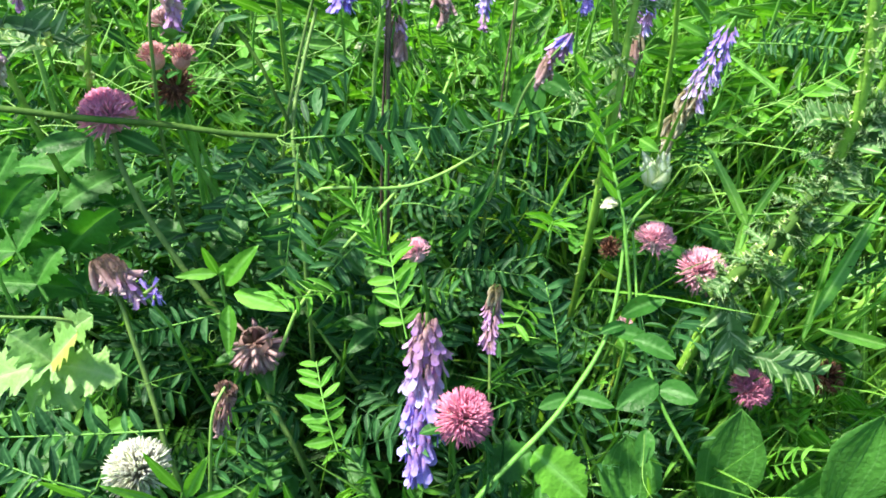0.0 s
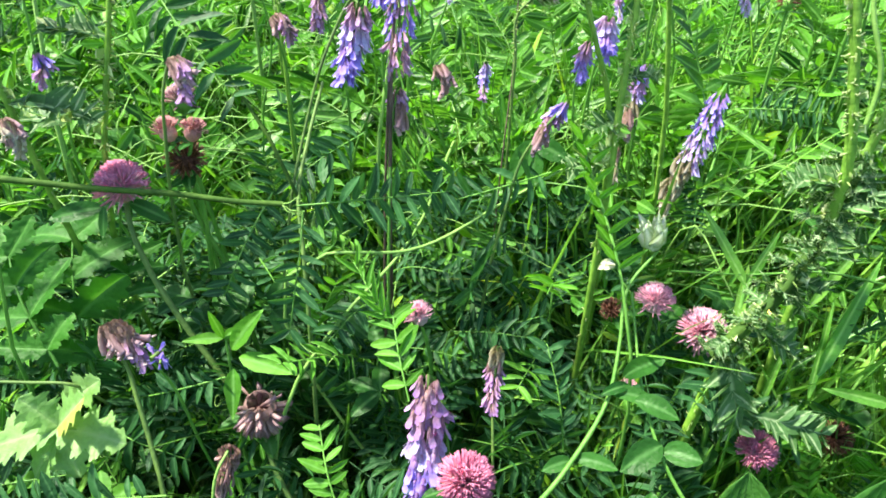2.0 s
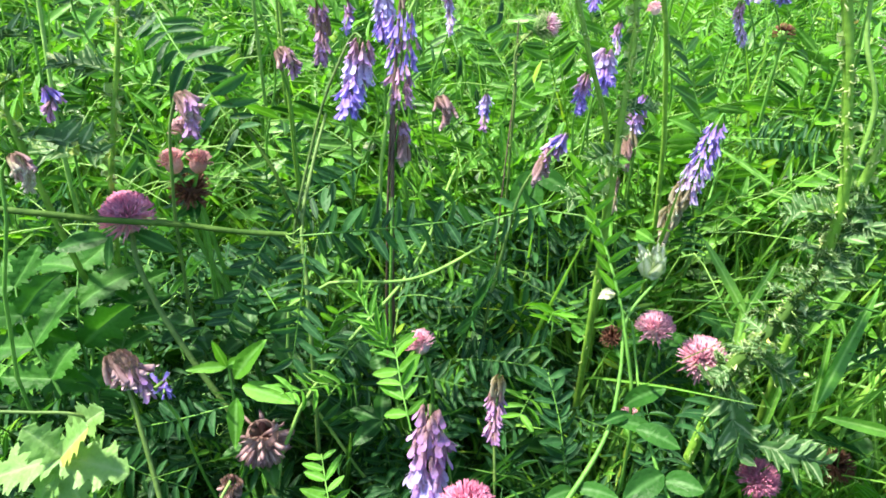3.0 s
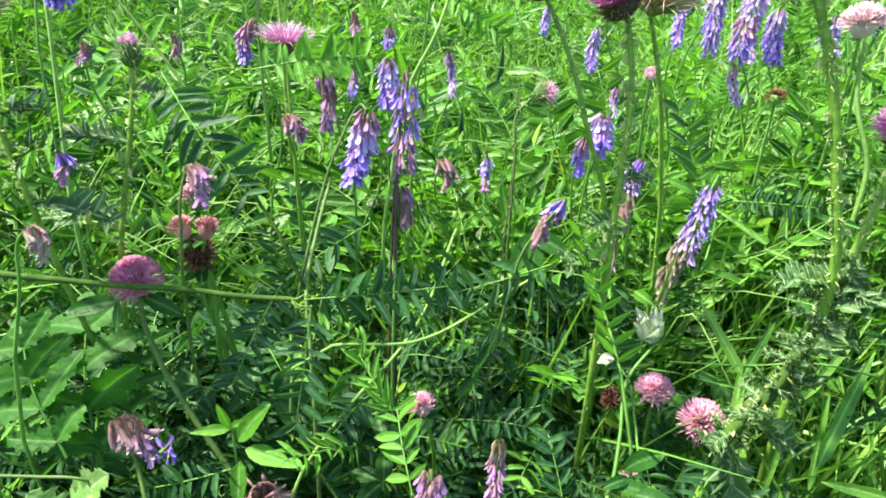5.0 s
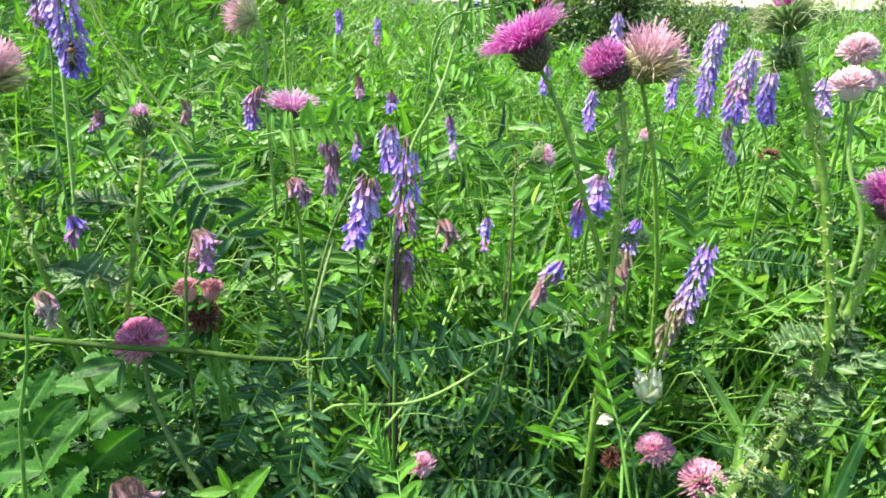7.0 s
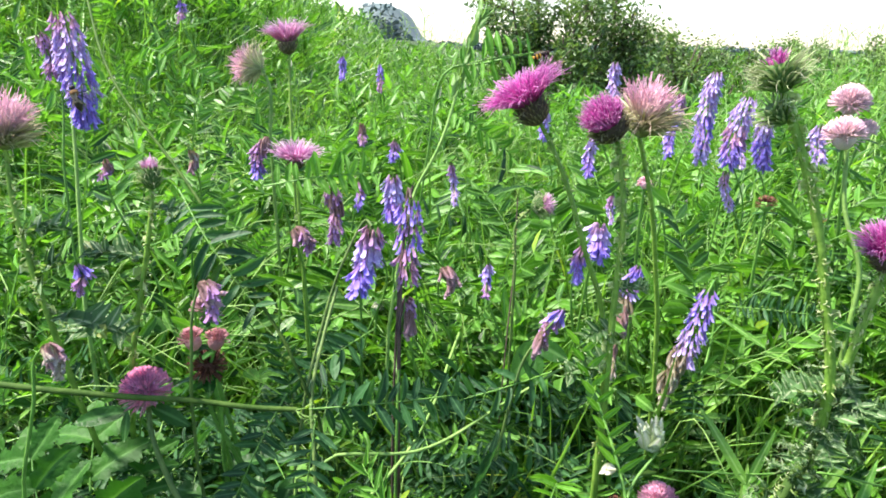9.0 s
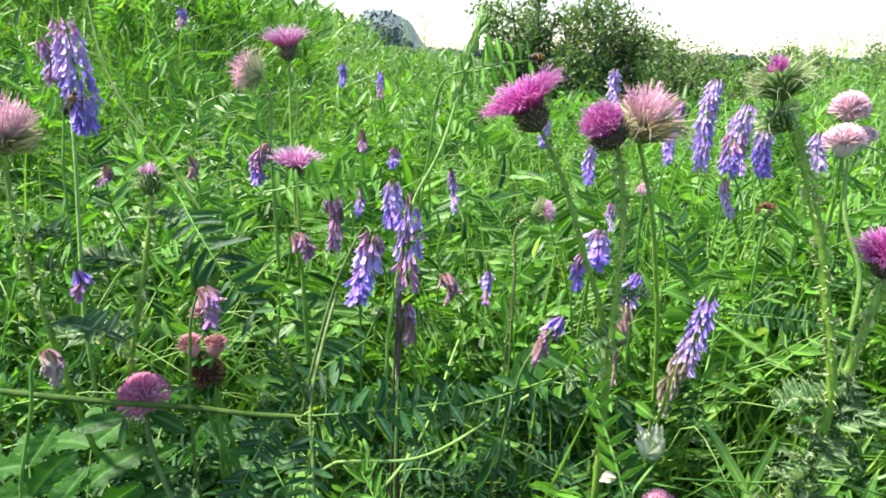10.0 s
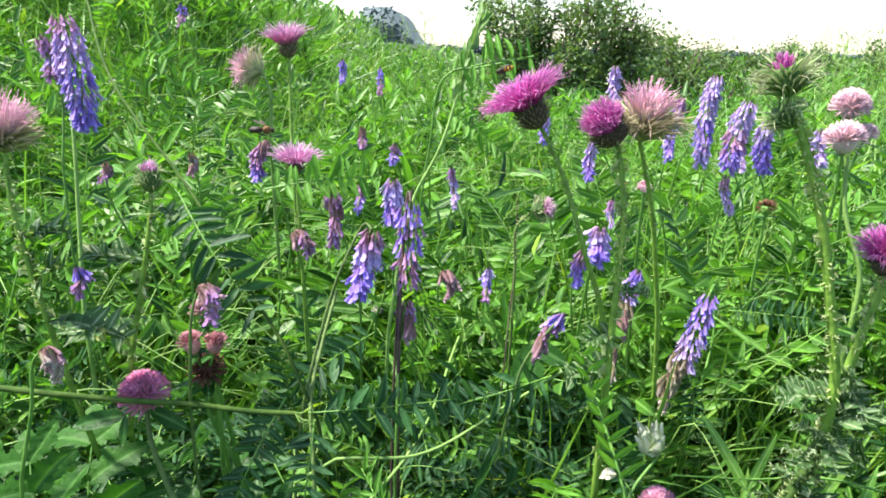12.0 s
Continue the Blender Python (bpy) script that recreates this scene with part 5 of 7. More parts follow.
th = thing("thistle", down_to_ground((-0.1893, 0.4717, 0.5872), 0.0, 0.18), "thistle with pink tipped green bud on a bristly stem", "thistle", GT)
thistle_stem(th, ((-0.1656, 0.4772, 0.7117), (-0.1672, 0.4725, 0.6883), (-0.1754, 0.4675, 0.6430), (-0.1846, 0.4638, 0.5954), WHERE[th.name]), 0.0013, 0.0020, 260, 0.005)
thistle_head(th, (-0.1652, 0.4768, 0.7099), (0.0, -0.1, 1), 0.0125, 0.015, 46, 0.0105, 0.18, THISTLE_PINK, GREEN_BRACT, 80, 0.0055, 0.3, dome=0.3)
thistle_leaf(th, (-0.1696, 0.4774, 0.6946), (0.8, -0.2, 0.3), 0.035, 0.018)
thistle_leaf(th, (-0.1735, 0.4738, 0.6646), (-0.7, -0.3, 0.3), 0.05, 0.026)
thistle_leaf(th, (-0.1822, 0.4692, 0.6138), (-0.9, -0.1, 0.2), 0.07, 0.03)

th = thing("thistle", down_to_ground((0.0808, 0.5881, 0.6293), 0.0, 0.16), "small pink thistle head nodding on a spiny green base", "thistle", GT)
thistle_stem(th, ((0.0882, 0.5820, 0.6794), (0.0790, 0.5837, 0.6686), (0.0786, 0.5797, 0.6367), WHERE[th.name]), 0.0009, 0.0011, 100, 0.003, BROWN_STEM)
thistle_head(th, (0.0890, 0.5825, 0.6812), (0.9, -0.2, 0.25), 0.0125, 0.013, 70, 0.010, 0.7, THISTLE_PINK, GREEN_BRACT, 100, 0.006, 0.5)

th = thing("thistle", down_to_ground((-0.2315, 0.4515, 0.6311), 0.0, 0.18), "faded pale pink thistle head on a bristly dark green stem", "thistle", GT)
thistle_stem(th, ((-0.2413, 0.4509, 0.7388), (-0.2386, 0.4459, 0.7033), (-0.2318, 0.4424, 0.6721), (-0.2236, 0.4415, 0.6315), WHERE[th.name]), 0.0013, 0.0020, 260, 0.005)
thistle_head(th, (-0.2405, 0.4504, 0.7371), (0.1, -0.1, 1), 0.012, 0.012, 220, 0.027, 0.9, THISTLE_SPENT, STRAW_BRACT, 120, 0.016, 0.7)
thistle_leaf(th, (-0.2333, 0.4480, 0.6554), (0.6, -0.2, 0.5), 0.05, 0.026)
thistle_leaf(th, (-0.2236, 0.4415, 0.6315), (0.9, -0.1, 0.1), 0.07, 0.03)
thistle_leaf(th, (-0.2385, 0.4460, 0.6854), (0.9, 0.1, 0.3), 0.045, 0.024)

# ---- tufted vetches ----
B, L_, M, D, S = VETCH_BLUE, VETCH_LILAC, VETCH_MAUVE, VETCH_DRY, VETCH_STRAW
vetch((0.0271, 0.3845, 0.4930), (0.0254, 0.3369, 0.4113), "large hanging violet blue vetch spike, browning at its top", [M, M, M, L_, L_, B, B, B, B], 0.033, 42, 0.0205, bell=1.2, stem=((0.0337, 0.3941, 0.4712), (0.0411, 0.3794, 0.4306)), hang=0.8)
vetch((0.2445, 0.6042, 0.6106), (0.2037, 0.5663, 0.5344), "leaning vetch spike, blue above and withered cream below", [B, B, L_, S, S], 0.026, 58, 0.013, bend=(0, -0.005, 0.0), stem=((0.2525, 0.6181, 0.6137), (0.2611, 0.6286, 0.5750), (0.2409, 0.5940, 0.5038)))
vetch((-0.0023, 0.4996, 0.6320), (0.0004, 0.4900, 0.6175), "short drooping mauve vetch tuft on a dark stem", [M, M, D], 0.021, 24, 0.014, stem=((-0.0052, 0.4940, 0.6053), (-0.0057, 0.4797, 0.5653)), hang=0.75)
vetch((-0.0243, 0.4906, 0.6859), (-0.0326, 0.4809, 0.6460), "hanging violet vetch spike with pinkish crown", [M, L_, L_, B, B], 0.023, 40, 0.0145, bell=1.0, stem=((-0.0312, 0.5063, 0.6859), (-0.0463, 0.5006, 0.6573), (-0.0611, 0.4873, 0.6080), (-0.0694, 0.4721, 0.5676)), stem_mat=BROWN_STEM)
vetch((-0.0004, 0.5129, 0.7009), (-0.0027, 0.4978, 0.6456), "dark stemmed vetch with scattered violet and wilted florets", [B, M, B, M, M], 0.027, 24, 0.013, stem=((-0.0018, 0.5198, 0.7054), (-0.0057, 0.5002, 0.6467), (-0.0058, 0.4896, 0.6092)), stem_mat=DARK_STEM, r=0.0014)
vetch((-0.0166, 0.5478, 0.7102), (-0.0173, 0.5383, 0.6847), "pale blue violet vetch spike behind a dark stem", [L_, L_, B], 0.02, 24, 0.014, hang=0.7)
vetch((-0.0626, 0.5437, 0.7035), (-0.0581, 0.5306, 0.6674), "faded mauve vetch spike with purple lower florets", [M, D, M, M], 0.021, 30, 0.014)
vetch((-0.0515, 0.6052, 0.6958), (-0.0517, 0.5981, 0.6766), "thin faded violet vetch spike", [M, B], 0.012, 14, 0.012)
vetch((-0.1247, 0.6040, 0.7282), (-0.1322, 0.5941, 0.7020), "curved mauve vetch spike with pale upper florets", [D, M, M, B], 0.019, 30, 0.013, bend=(-0.004, 0, 0.004))
vetch((-0.1663, 0.3864, 0.5131), (-0.1412, 0.3790, 0.5020), "nodding mauve vetch head with one violet floret", [D, D, D, M], 0.022, 52, 0.017, bend=(0, 0, 0.012), stem=((-0.1548, 0.3818, 0.4970), (-0.1458, 0.3714, 0.4721), (-0.1363, 0.3588, 0.4438), (-0.1244, 0.3402, 0.4064)), r=0.0016, hang=0.82, stem_mat=BROWN_STEM)
vetch((-0.1341, 0.3739, 0.5034), (-0.1285, 0.3726, 0.5015), "single violet vetch floret on a nodding head", [B], 0.008, 4, 0.012, hang=0.3)
vetch((-0.0871, 0.3500, 0.4581), (-0.0903, 0.3392, 0.4416), "short withered pinkish brown vetch head on pale stem", [D, D, D], 0.024, 32, 0.010, stem=((-0.0903, 0.3410, 0.4534), (-0.0938, 0.3311, 0.4292)), stem_mat=PALE_STEM)
vetch((0.0689, 0.4103, 0.4962), (0.0663, 0.3935, 0.4614), "dry vetch spike with straw crown and mauve florets", [S, D, M, M, M], 0.015, 44, 0.010, stem=((0.0676, 0.4035, 0.4584), (0.0691, 0.3873, 0.4246)), stem_mat=BROWN_STEM)
vetch((-0.1901, 0.3818, 0.6397), (-0.1815, 0.3801, 0.6324), "greyish white withered vetch head, nodding", [S, D, S], 0.014, 20, 0.011, bend=(0, 0, 0.005), stem=((-0.1971, 0.3848, 0.6329), (-0.2006, 0.3823, 0.6063), (-0.2113, 0.3792, 0.5605)))
vetch((-0.1212, 0.4323, 0.6615), (-0.1126, 0.4284, 0.6465), "nodding mauve vetch head on a dark stem", [D, M, M], 0.017, 26, 0.014, bend=(0.003, 0, 0.008), stem=((-0.1240, 0.4291, 0.6506), (-0.1286, 0.4292, 0.6150), (-0.1355, 0.4392, 0.5781)), stem_mat=BROWN_STEM, foot=(0.01, 0.12))
vetch((-0.2986, 0.6289, 0.8223), (-0.2785, 0.6105, 0.7376), "tall violet vetch spike in full flower", [M, L_, L_, L_, B, L_, B, B], 0.034, 110, 0.0125, bend=(0.004, -0.004, 0.0), stem=((-0.3052, 0.6375, 0.7807), (-0.2969, 0.6206, 0.7210), (-0.2930, 0.6057, 0.6507), (-0.2883, 0.5892, 0.5746)), stem_mat=PALE_STEM, r=0.0017, foot=(0.0, 0.12))
vetch((-0.3238, 0.6339, 0.8068), (-0.3114, 0.6255, 0.7763), "shorter mauve vetch spike beside a taller violet one", [M, M, L_, M], 0.024, 34, 0.013, stem=((-0.3109, 0.6332, 0.7668), (-0.3081, 0.6184, 0.6969)))
vetch((0.2769, 0.7551, 0.7848), (0.2644, 0.7304, 0.7006), "slender lilac vetch spike standing in the grass", [L_, L_, B, L_], 0.024, 60, 0.013)
vetch((0.2396, 0.7271, 0.7651), (0.2264, 0.7110, 0.7106), "leaning purple vetch spike near the bush", [M, L_, B, B], 0.020, 40, 0.013)
vetch((0.3279, 0.7912, 0.7587), (0.3067, 0.7718, 0.6941), "broad violet vetch spike in a cluster", [L_, L_, M, B], 0.030, 56, 0.014)
vetch((0.3534, 0.8067, 0.7364), (0.3515, 0.7924, 0.6872), "violet vetch spike crowding its neighbour", [L_, B, B], 0.026, 44, 0.014)
vetch((0.3375, 0.8236, 0.7252), (0.3352, 0.8115, 0.6836), "mauve vetch spike inside a violet cluster", [M, L_], 0.022, 26, 0.013)
vetch((0.2969, 0.7486, 0.6872), (0.3021, 0.7386, 0.6518), "small faded lilac vetch spike", [M, L_, L_], 0.018, 26, 0.011)
vetch((0.1691, 0.7928, 0.7133), (0.1656, 0.7820, 0.6762), "small blue violet vetch spike behind the thistles", [L_, B], 0.016, 26, 0.012)
vetch((0.2026, 0.8784, 0.7891), (0.2025, 0.8687, 0.7553), "narrow pale violet vetch spike against the bush", [L_, L_], 0.018, 26, 0.012)
vetch((0.1677, 0.6579, 0.6789), (0.1669, 0.6515, 0.6571), "narrow rose violet vetch tip", [M, L_], 0.012, 18, 0.011)
vetch((0.1484, 0.6006, 0.6646), (0.1478, 0.5931, 0.6445), "wide blue violet vetch florets beside a thistle stem", [L_, B], 0.022, 22, 0.016, bell=1.3)
vetch((0.1323, 0.5843, 0.6510), (0.1279, 0.5749, 0.6257), "drooping purple vetch spike", [M, B], 0.017, 22, 0.014)
vetch((0.1800, 0.5902, 0.6336), (0.1670, 0.5743, 0.5915), "leaning mauve and white vetch spike", [B, M, L_, S, D], 0.018, 38, 0.013)
vetch((0.1587, 0.5492, 0.5820), (0.1568, 0.5423, 0.5634), "withered grey mauve vetch tip", [D, S], 0.011, 16, 0.011)
vetch((0.1090, 0.5004, 0.6278), (0.0918, 0.4924, 0.6076), "slanting vetch spike, purple fading to brown", [B, M, M, D], 0.013, 26, 0.012, stem=((0.0826, 0.4964, 0.5905), (0.0743, 0.4947, 0.5577)), stem_mat=BROWN_STEM)
vetch((0.0575, 0.5954, 0.6299), (0.0561, 0.5866, 0.6064), "short narrow violet vetch spike", [L_, B, M], 0.010, 20, 0.011)
vetch((0.0221, 0.6734, 0.7002), (0.0269, 0.6610, 0.6663), "narrow lilac vetch spike in the grass", [M, L_, L_], 0.012, 30, 0.010)
vetch((0.0178, 0.5825, 0.6276), (0.0274, 0.5786, 0.6163), "nodding brown withered vetch head", [D, D], 0.015, 18, 0.013, bend=(0.003, 0, 0.006))
vetch((-0.0942, 0.5496, 0.6646), (-0.0812, 0.5462, 0.6541), "nodding withered vetch head, pinkish brown", [D, M], 0.016, 18, 0.013, bend=(0.002, 0, 0.008))
vetch((0.1338, 0.9321, 0.7265), (0.1293, 0.9211, 0.6973), "small blue vetch spike far in the grass", [L_, B], 0.016, 20, 0.012)
vetch((-0.0277, 0.6583, 0.7218), (-0.0296, 0.6531, 0.7080), "small pink and violet vetch tip", [M, B], 0.014, 14, 0.013)
vetch((0.4019, 0.7865, 0.7322), (0.4013, 0.7772, 0.7001), "pale lilac vetch spike behind pink clover", [L_, L_], 0.022, 26, 0.013)
vetch((-0.1692, 1.1748, 0.7838), (-0.1682, 1.1662, 0.7538), "small violet vetch spike deep in the meadow", [B, B], 0.016, 16, 0.012)
vetch((-0.1099, 1.1743, 0.7740), (-0.1085, 1.1627, 0.7336), "thin violet vetch spike deep in the meadow", [B, M], 0.014, 18, 0.012)
vetch((-0.2465, 0.5156, 0.6443), (-0.2443, 0.5101, 0.6291), "small blue vetch tuft in the shade", [B, M], 0.014, 12, 0.013)
vetch((-0.2571, 0.5920, 0.7077), (-0.2599, 0.5880, 0.6972), "small withered pinkish vetch head", [D, M], 0.014, 14, 0.010)
vetch((-0.1891, 0.5976, 0.7167), (-0.1869, 0.5941, 0.7071), "small pale nodding vetch head", [S, D], 0.012, 14, 0.010)
vetch((-0.0792, 0.7955, 0.7201), (-0.0786, 0.7904, 0.7026), "small faded mauve vetch tip", [D, M], 0.016, 16, 0.012)
vetch((-0.3866, 1.0837, 0.8586), (-0.3857, 1.0770, 0.8351), "small blue vetch spike on the bank", [B, M], 0.016, 14, 0.012)

# ---- single leafy stems and large leaves ----
def leafy(name, base, label, category="plant", group="", dy=0.02):
    return thing(name, down_to_ground(base, 0, dy), label, category, group)


def stem_of(plant, line, r0, r1, mat=None):
    g = Geo()
    tube(g, spline(list(line) + [WHERE[plant.name]], 8), r0, r1, 7, ridged=0.06)
    return part("stem", g, mat or STEM, plant)


# the ridged stem that runs level in front of the magenta clover
pl = leafy("plant_stem", (-0.3518, 0.3978, 0.5478), "level ridged green stem with pale edges", "stem")
stem_of(pl, ((-0.0675, 0.4432, 0.5731), (-0.0970, 0.4391, 0.5758), (-0.1285, 0.4362, 0.5803), (-0.1754, 0.4325, 0.5835), (-0.2179, 0.4250, 0.5901), (-0.2963, 0.4223, 0.5945), (-0.3411, 0.4130, 0.5892)), 0.0017, 0.0023, OLIVE_STEM)
for k in range(4):
    tendril(pl, (-0.0686, 0.4425, 0.5737), (RNG.uniform(-0.2, 1), RNG.uniform(-0.5, 0), RNG.uniform(-0.5, 0.6)), 0.014)

# vetch with big feathered leaves
pl = leafy("vetch_plant", (-0.0657, 0.4466, 0.4778), "leafy vetch with long feathered leaves and tendrils", "plant", "leafy vetches")
stem_of(pl, ((-0.0592, 0.5421, 0.6236), (-0.0636, 0.5053, 0.5948), (-0.0645, 0.4690, 0.5667), (-0.0591, 0.4495, 0.5370)), 0.0011, 0.0016, BROWN_STEM)
pinnate(pl, (-0.0630, 0.4566, 0.5662), (0.0360, 0.4637, 0.5775), 9, 0.024, 0.34, sag=0.05, up=(0, -1, 0.35), lift=0.05)
pinnate(pl, (-0.0562, 0.4459, 0.5680), (-0.0602, 0.4036, 0.5036), 9, 0.022, 0.32, up=(0.3, -1, 0.3), lift=0.1)
pinnate(pl, (-0.0844, 0.4798, 0.5649), (-0.1119, 0.4410, 0.5055), 8, 0.021, 0.34, up=(0, -1, 0.5), lift=0.1)
pinnate(pl, (-0.0333, 0.5720, 0.5782), (-0.0857, 0.5309, 0.5517), 8, 0.024, 0.34, up=(0, -1, 0.5))
tendril(pl, (-0.0602, 0.4036, 0.5036), (0.6, -0.2, -0.4), 0.03)
pl = leafy("vetch_plant", (-0.1941, 0.3179, 0.4085), "low vetch leaves, dark green leaflets in rows", "plant", "leafy vetches")
pinnate(pl, (-0.1209, 0.3354, 0.4356), (-0.2213, 0.3306, 0.4277), 9, 0.021, 0.36, up=(0, -0.9, 0.6), lift=0.1, sag=0.02)
pinnate(pl, (-0.1043, 0.4042, 0.4677), (-0.1634, 0.4036, 0.4481), 8, 0.019, 0.36, up=(0, -1, 0.5))
pinnate(pl, (-0.1989, 0.4042, 0.4307), (-0.1267, 0.3824, 0.4160), 8, 0.021, 0.36, up=(0, -1, 0.5))
pinnate(pl, (-0.1516, 0.3025, 0.4217), (-0.2017, 0.3097, 0.4324), 7, 0.021, 0.36, up=(0, -0.7, 0.8))
pl = leafy("vetch_plant", (-0.0213, 0.3335, 0.3966), "vetch with leaflet pairs, sunlight put into their bright green", "plant", "leafy vetches")
pinnate(pl, (-0.0216, 0.3379, 0.4217), (-0.0387, 0.3742, 0.4588), 7, 0.019, 0.42, BRIGHT_LEAF, up=(0, -1, 0.4), lift=0.05)
pinnate(pl, (0.0013, 0.4235, 0.4978), (-0.0259, 0.4464, 0.5325), 7, 0.024, 0.22, BRIGHT_LEAF, up=(0.2, -1, 0.3), narrow=True, angle=(25, 45))
pinnate(pl, (0.0152, 0.3831, 0.4726), (0.0007, 0.4294, 0.5067), 5, 0.022, 0.4, BRIGHT_LEAF, up=(0, -1, 0.4))
stem_of(pl, ((0.0348, 0.6081, 0.5607), (0.0004, 0.4755, 0.5223), (-0.0327, 0.4349, 0.4967), (-0.0599, 0.4122, 0.4618)), 0.0011, 0.0014, PALE_STEM)
pl = leafy("vetch_plant", (0.1147, 0.3916, 0.4131), "vetch leaf ladder beside the tall stem", "plant", "leafy vetches")
pinnate(pl, (0.1160, 0.3978, 0.4225), (0.1031, 0.4364, 0.4815), 7, 0.020, 0.4, up=(0.3, -1, 0.4))
pinnate(pl, (0.0397, 0.5386, 0.5641), (-0.0042, 0.4837, 0.5349), 7, 0.026, 0.3, up=(0, -1, 0.4))
pinnate(pl, (0.1043, 0.5095, 0.5748), (0.0366, 0.4881, 0.5599), 7, 0.024, 0.3, up=(0, -1, 0.4))
pinnate(pl, (0.2307, 0.5980, 0.5464), (0.2278, 0.5525, 0.5134), 9, 0.014, 0.25, up=(0, -1, 0.3), angle=(70, 85))
pinnate(pl, (0.0700, 0.5074, 0.4801), (0.1238, 0.5203, 0.5002), 8, 0.020, 0.34, up=(0, -1, 0.5))
pinnate(pl, (0.0421, 0.4881, 0.4506), (0.1061, 0.4800, 0.4751), 8, 0.020, 0.34, up=(0, -1, 0.5))
stem_of(pl, ((0.1136, 0.5203, 0.5731), (0.0748, 0.4983, 0.5575), (0.0089, 0.4600, 0.5353), (-0.0449, 0.4533, 0.5338)), 0.001, 0.0012, PALE_STEM)
pl = leafy("vetch_plant", (-0.1200, 0.5685, 0.6025), "vetch with upright leaflets, sunlight put into their colour", "plant", "leafy vetches")
pinnate(pl, (-0.1117, 0.5410, 0.7006), (-0.0288, 0.5480, 0.7119), 8, 0.020, 0.42, BRIGHT_LEAF, up=(0, -1, 0.4), angle=(60, 80))
pinnate(pl, (-0.2212, 0.5687, 0.6414), (-0.1337, 0.5688, 0.6623), 9, 0.019, 0.3, BRIGHT_LEAF, up=(0, -0.8, 0.6))
pinnate(pl, (-0.1745, 0.5376, 0.6973), (-0.1015, 0.4816, 0.6253), 10, 0.030, 0.3, up=(0, -1, 0.4))
stem_of(pl, ((-0.3315, 0.7287, 0.848), (-0.2550, 0.6152, 0.7707), (-0.1622, 0.5367, 0.6938), (-0.1017, 0.4842, 0.6324), (-0.0816, 0.4745, 0.6042)), 0.0010, 0.0013, OLIVE_STEM)
pl = leafy("vetch_plant", (0.0496, 0.7390, 0.6873), "vetch leaf with upright leaflets against the bush", "plant", "leafy vetches")
pinnate(pl, (0.0211, 0.6619, 0.7852), (0.0913, 0.6685, 0.7985), 7, 0.027, 0.26, BRIGHT_LEAF, up=(0, -1, 0.2), angle=(78, 92), lift=0.0)
pinnate(pl, (0.0077, 0.7544, 0.7465), (0.0804, 0.7435, 0.6989), 9, 0.024, 0.3, BRIGHT_LEAF, up=(0, -1, 0.5))
pinnate(pl, (0.2516, 0.5775, 0.6055), (0.3001, 0.5405, 0.6149), 11, 0.014, 0.3, up=(0, -1, 0.4), angle=(65, 80))
pinnate(pl, (-0.3989, 0.9619, 0.7991), (-0.2950, 0.9525, 0.7521), 10, 0.03, 0.28, BRIGHT_LEAF, up=(0, -1, 0.5))
stem_of(pl, ((0.0913, 0.6685, 0.7985), (0.0502, 0.6642, 0.7892), (0.0184, 0.6715, 0.7825), (0.0020, 0.6729, 0.7175)), 0.0009, 0.0012)

# flowering grass spike
pl = leafy("grass_stalk", (-0.0063, 0.6528, 0.6848), "tall pale green grass stalk with a narrow spike", "grass")
stem_of(pl, ((0.0417, 0.6954, 0.8263), (0.0307, 0.6772, 0.7826), (0.0108, 0.6519, 0.7156), (-0.0077, 0.6408, 0.6795), (-0.0195, 0.6135, 0.6226)), 0.0012, 0.0019, PALE_STEM)
g = Geo()
spike = spline(((0.0442, 0.6958, 0.8273), (0.0328, 0.6811, 0.7923), (0.0217, 0.6671, 0.7561)), 10)
for i in range(70):
    here = spike[min(len(spike) - 1, int(i / 70 * len(spike)))]
    d = unit(spike[0] - spike[-1] + 0.02 * RNG.normal(size=3))
    g.scatter(NARROW[0], (here + 0.0012 * RNG.normal(size=3))[None], turn_for(d, RNG.normal(size=3))[None], np.array([(0.0055, 0.017, 0.017)]))
part("seed_spike", g, PALE_LEAF, pl)

# dark stem in front of the violet spikes
pl = leafy("plant_stem", (-0.0058, 0.4896, 0.5092), "dark purplish brown vetch stem, bare at its foot", "stem")
stem_of(pl, ((-0.0009, 0.5311, 0.7062), (-0.0032, 0.5228, 0.6853), (-0.0059, 0.5112, 0.6634), (-0.0072, 0.5017, 0.6414), (-0.008, 0.4951, 0.6186)), 0.0007, 0.0009, DARK_STEM)

# dark brown upright stem
pl = leafy("plant_stem", (0.0745, 0.5641, 0.5724), "thin dark brown dry stem", "stem", "", 0.14)
stem_of(pl, ((0.0795, 0.6052, 0.6836), (0.0782, 0.5863, 0.6323), (0.0741, 0.5672, 0.5810)), 0.0005, 0.0007, DARK_STEM)

# tall stem with paired leaves and the downy bud
pl = leafy("meadow_plant", (0.0597, 0.3172, 0.4087), "tall smooth green stem with paired oval leaves and downy bud", "plant")
stem_of(pl, ((0.1734, 0.4632, 0.5410), (0.1521, 0.4443, 0.5212), (0.1468, 0.4213, 0.4951), (0.1397, 0.3996, 0.4711), (0.1126, 0.3640, 0.4440), (0.0597, 0.3172, 0.4087)), 0.0010, 0.0019)
g = Geo()
for i in range(30):
    a = (0.1707, 0.4645, 0.5430) + 0.0018 * RNG.normal(size=3)
    d = unit((-0.3 + 0.28 * RNG.normal(), -0.1 + 0.3 * RNG.normal(), 1))
    L = RNG.uniform(0.012, 0.022)
    strap_leaf(g, a, d, L, 0.0085, -0.1, (0, -1, 0.2), profile=LANCE, n=6)
part("downy_bud", g, DOWN, pl, "silvery hairy unopened bud")
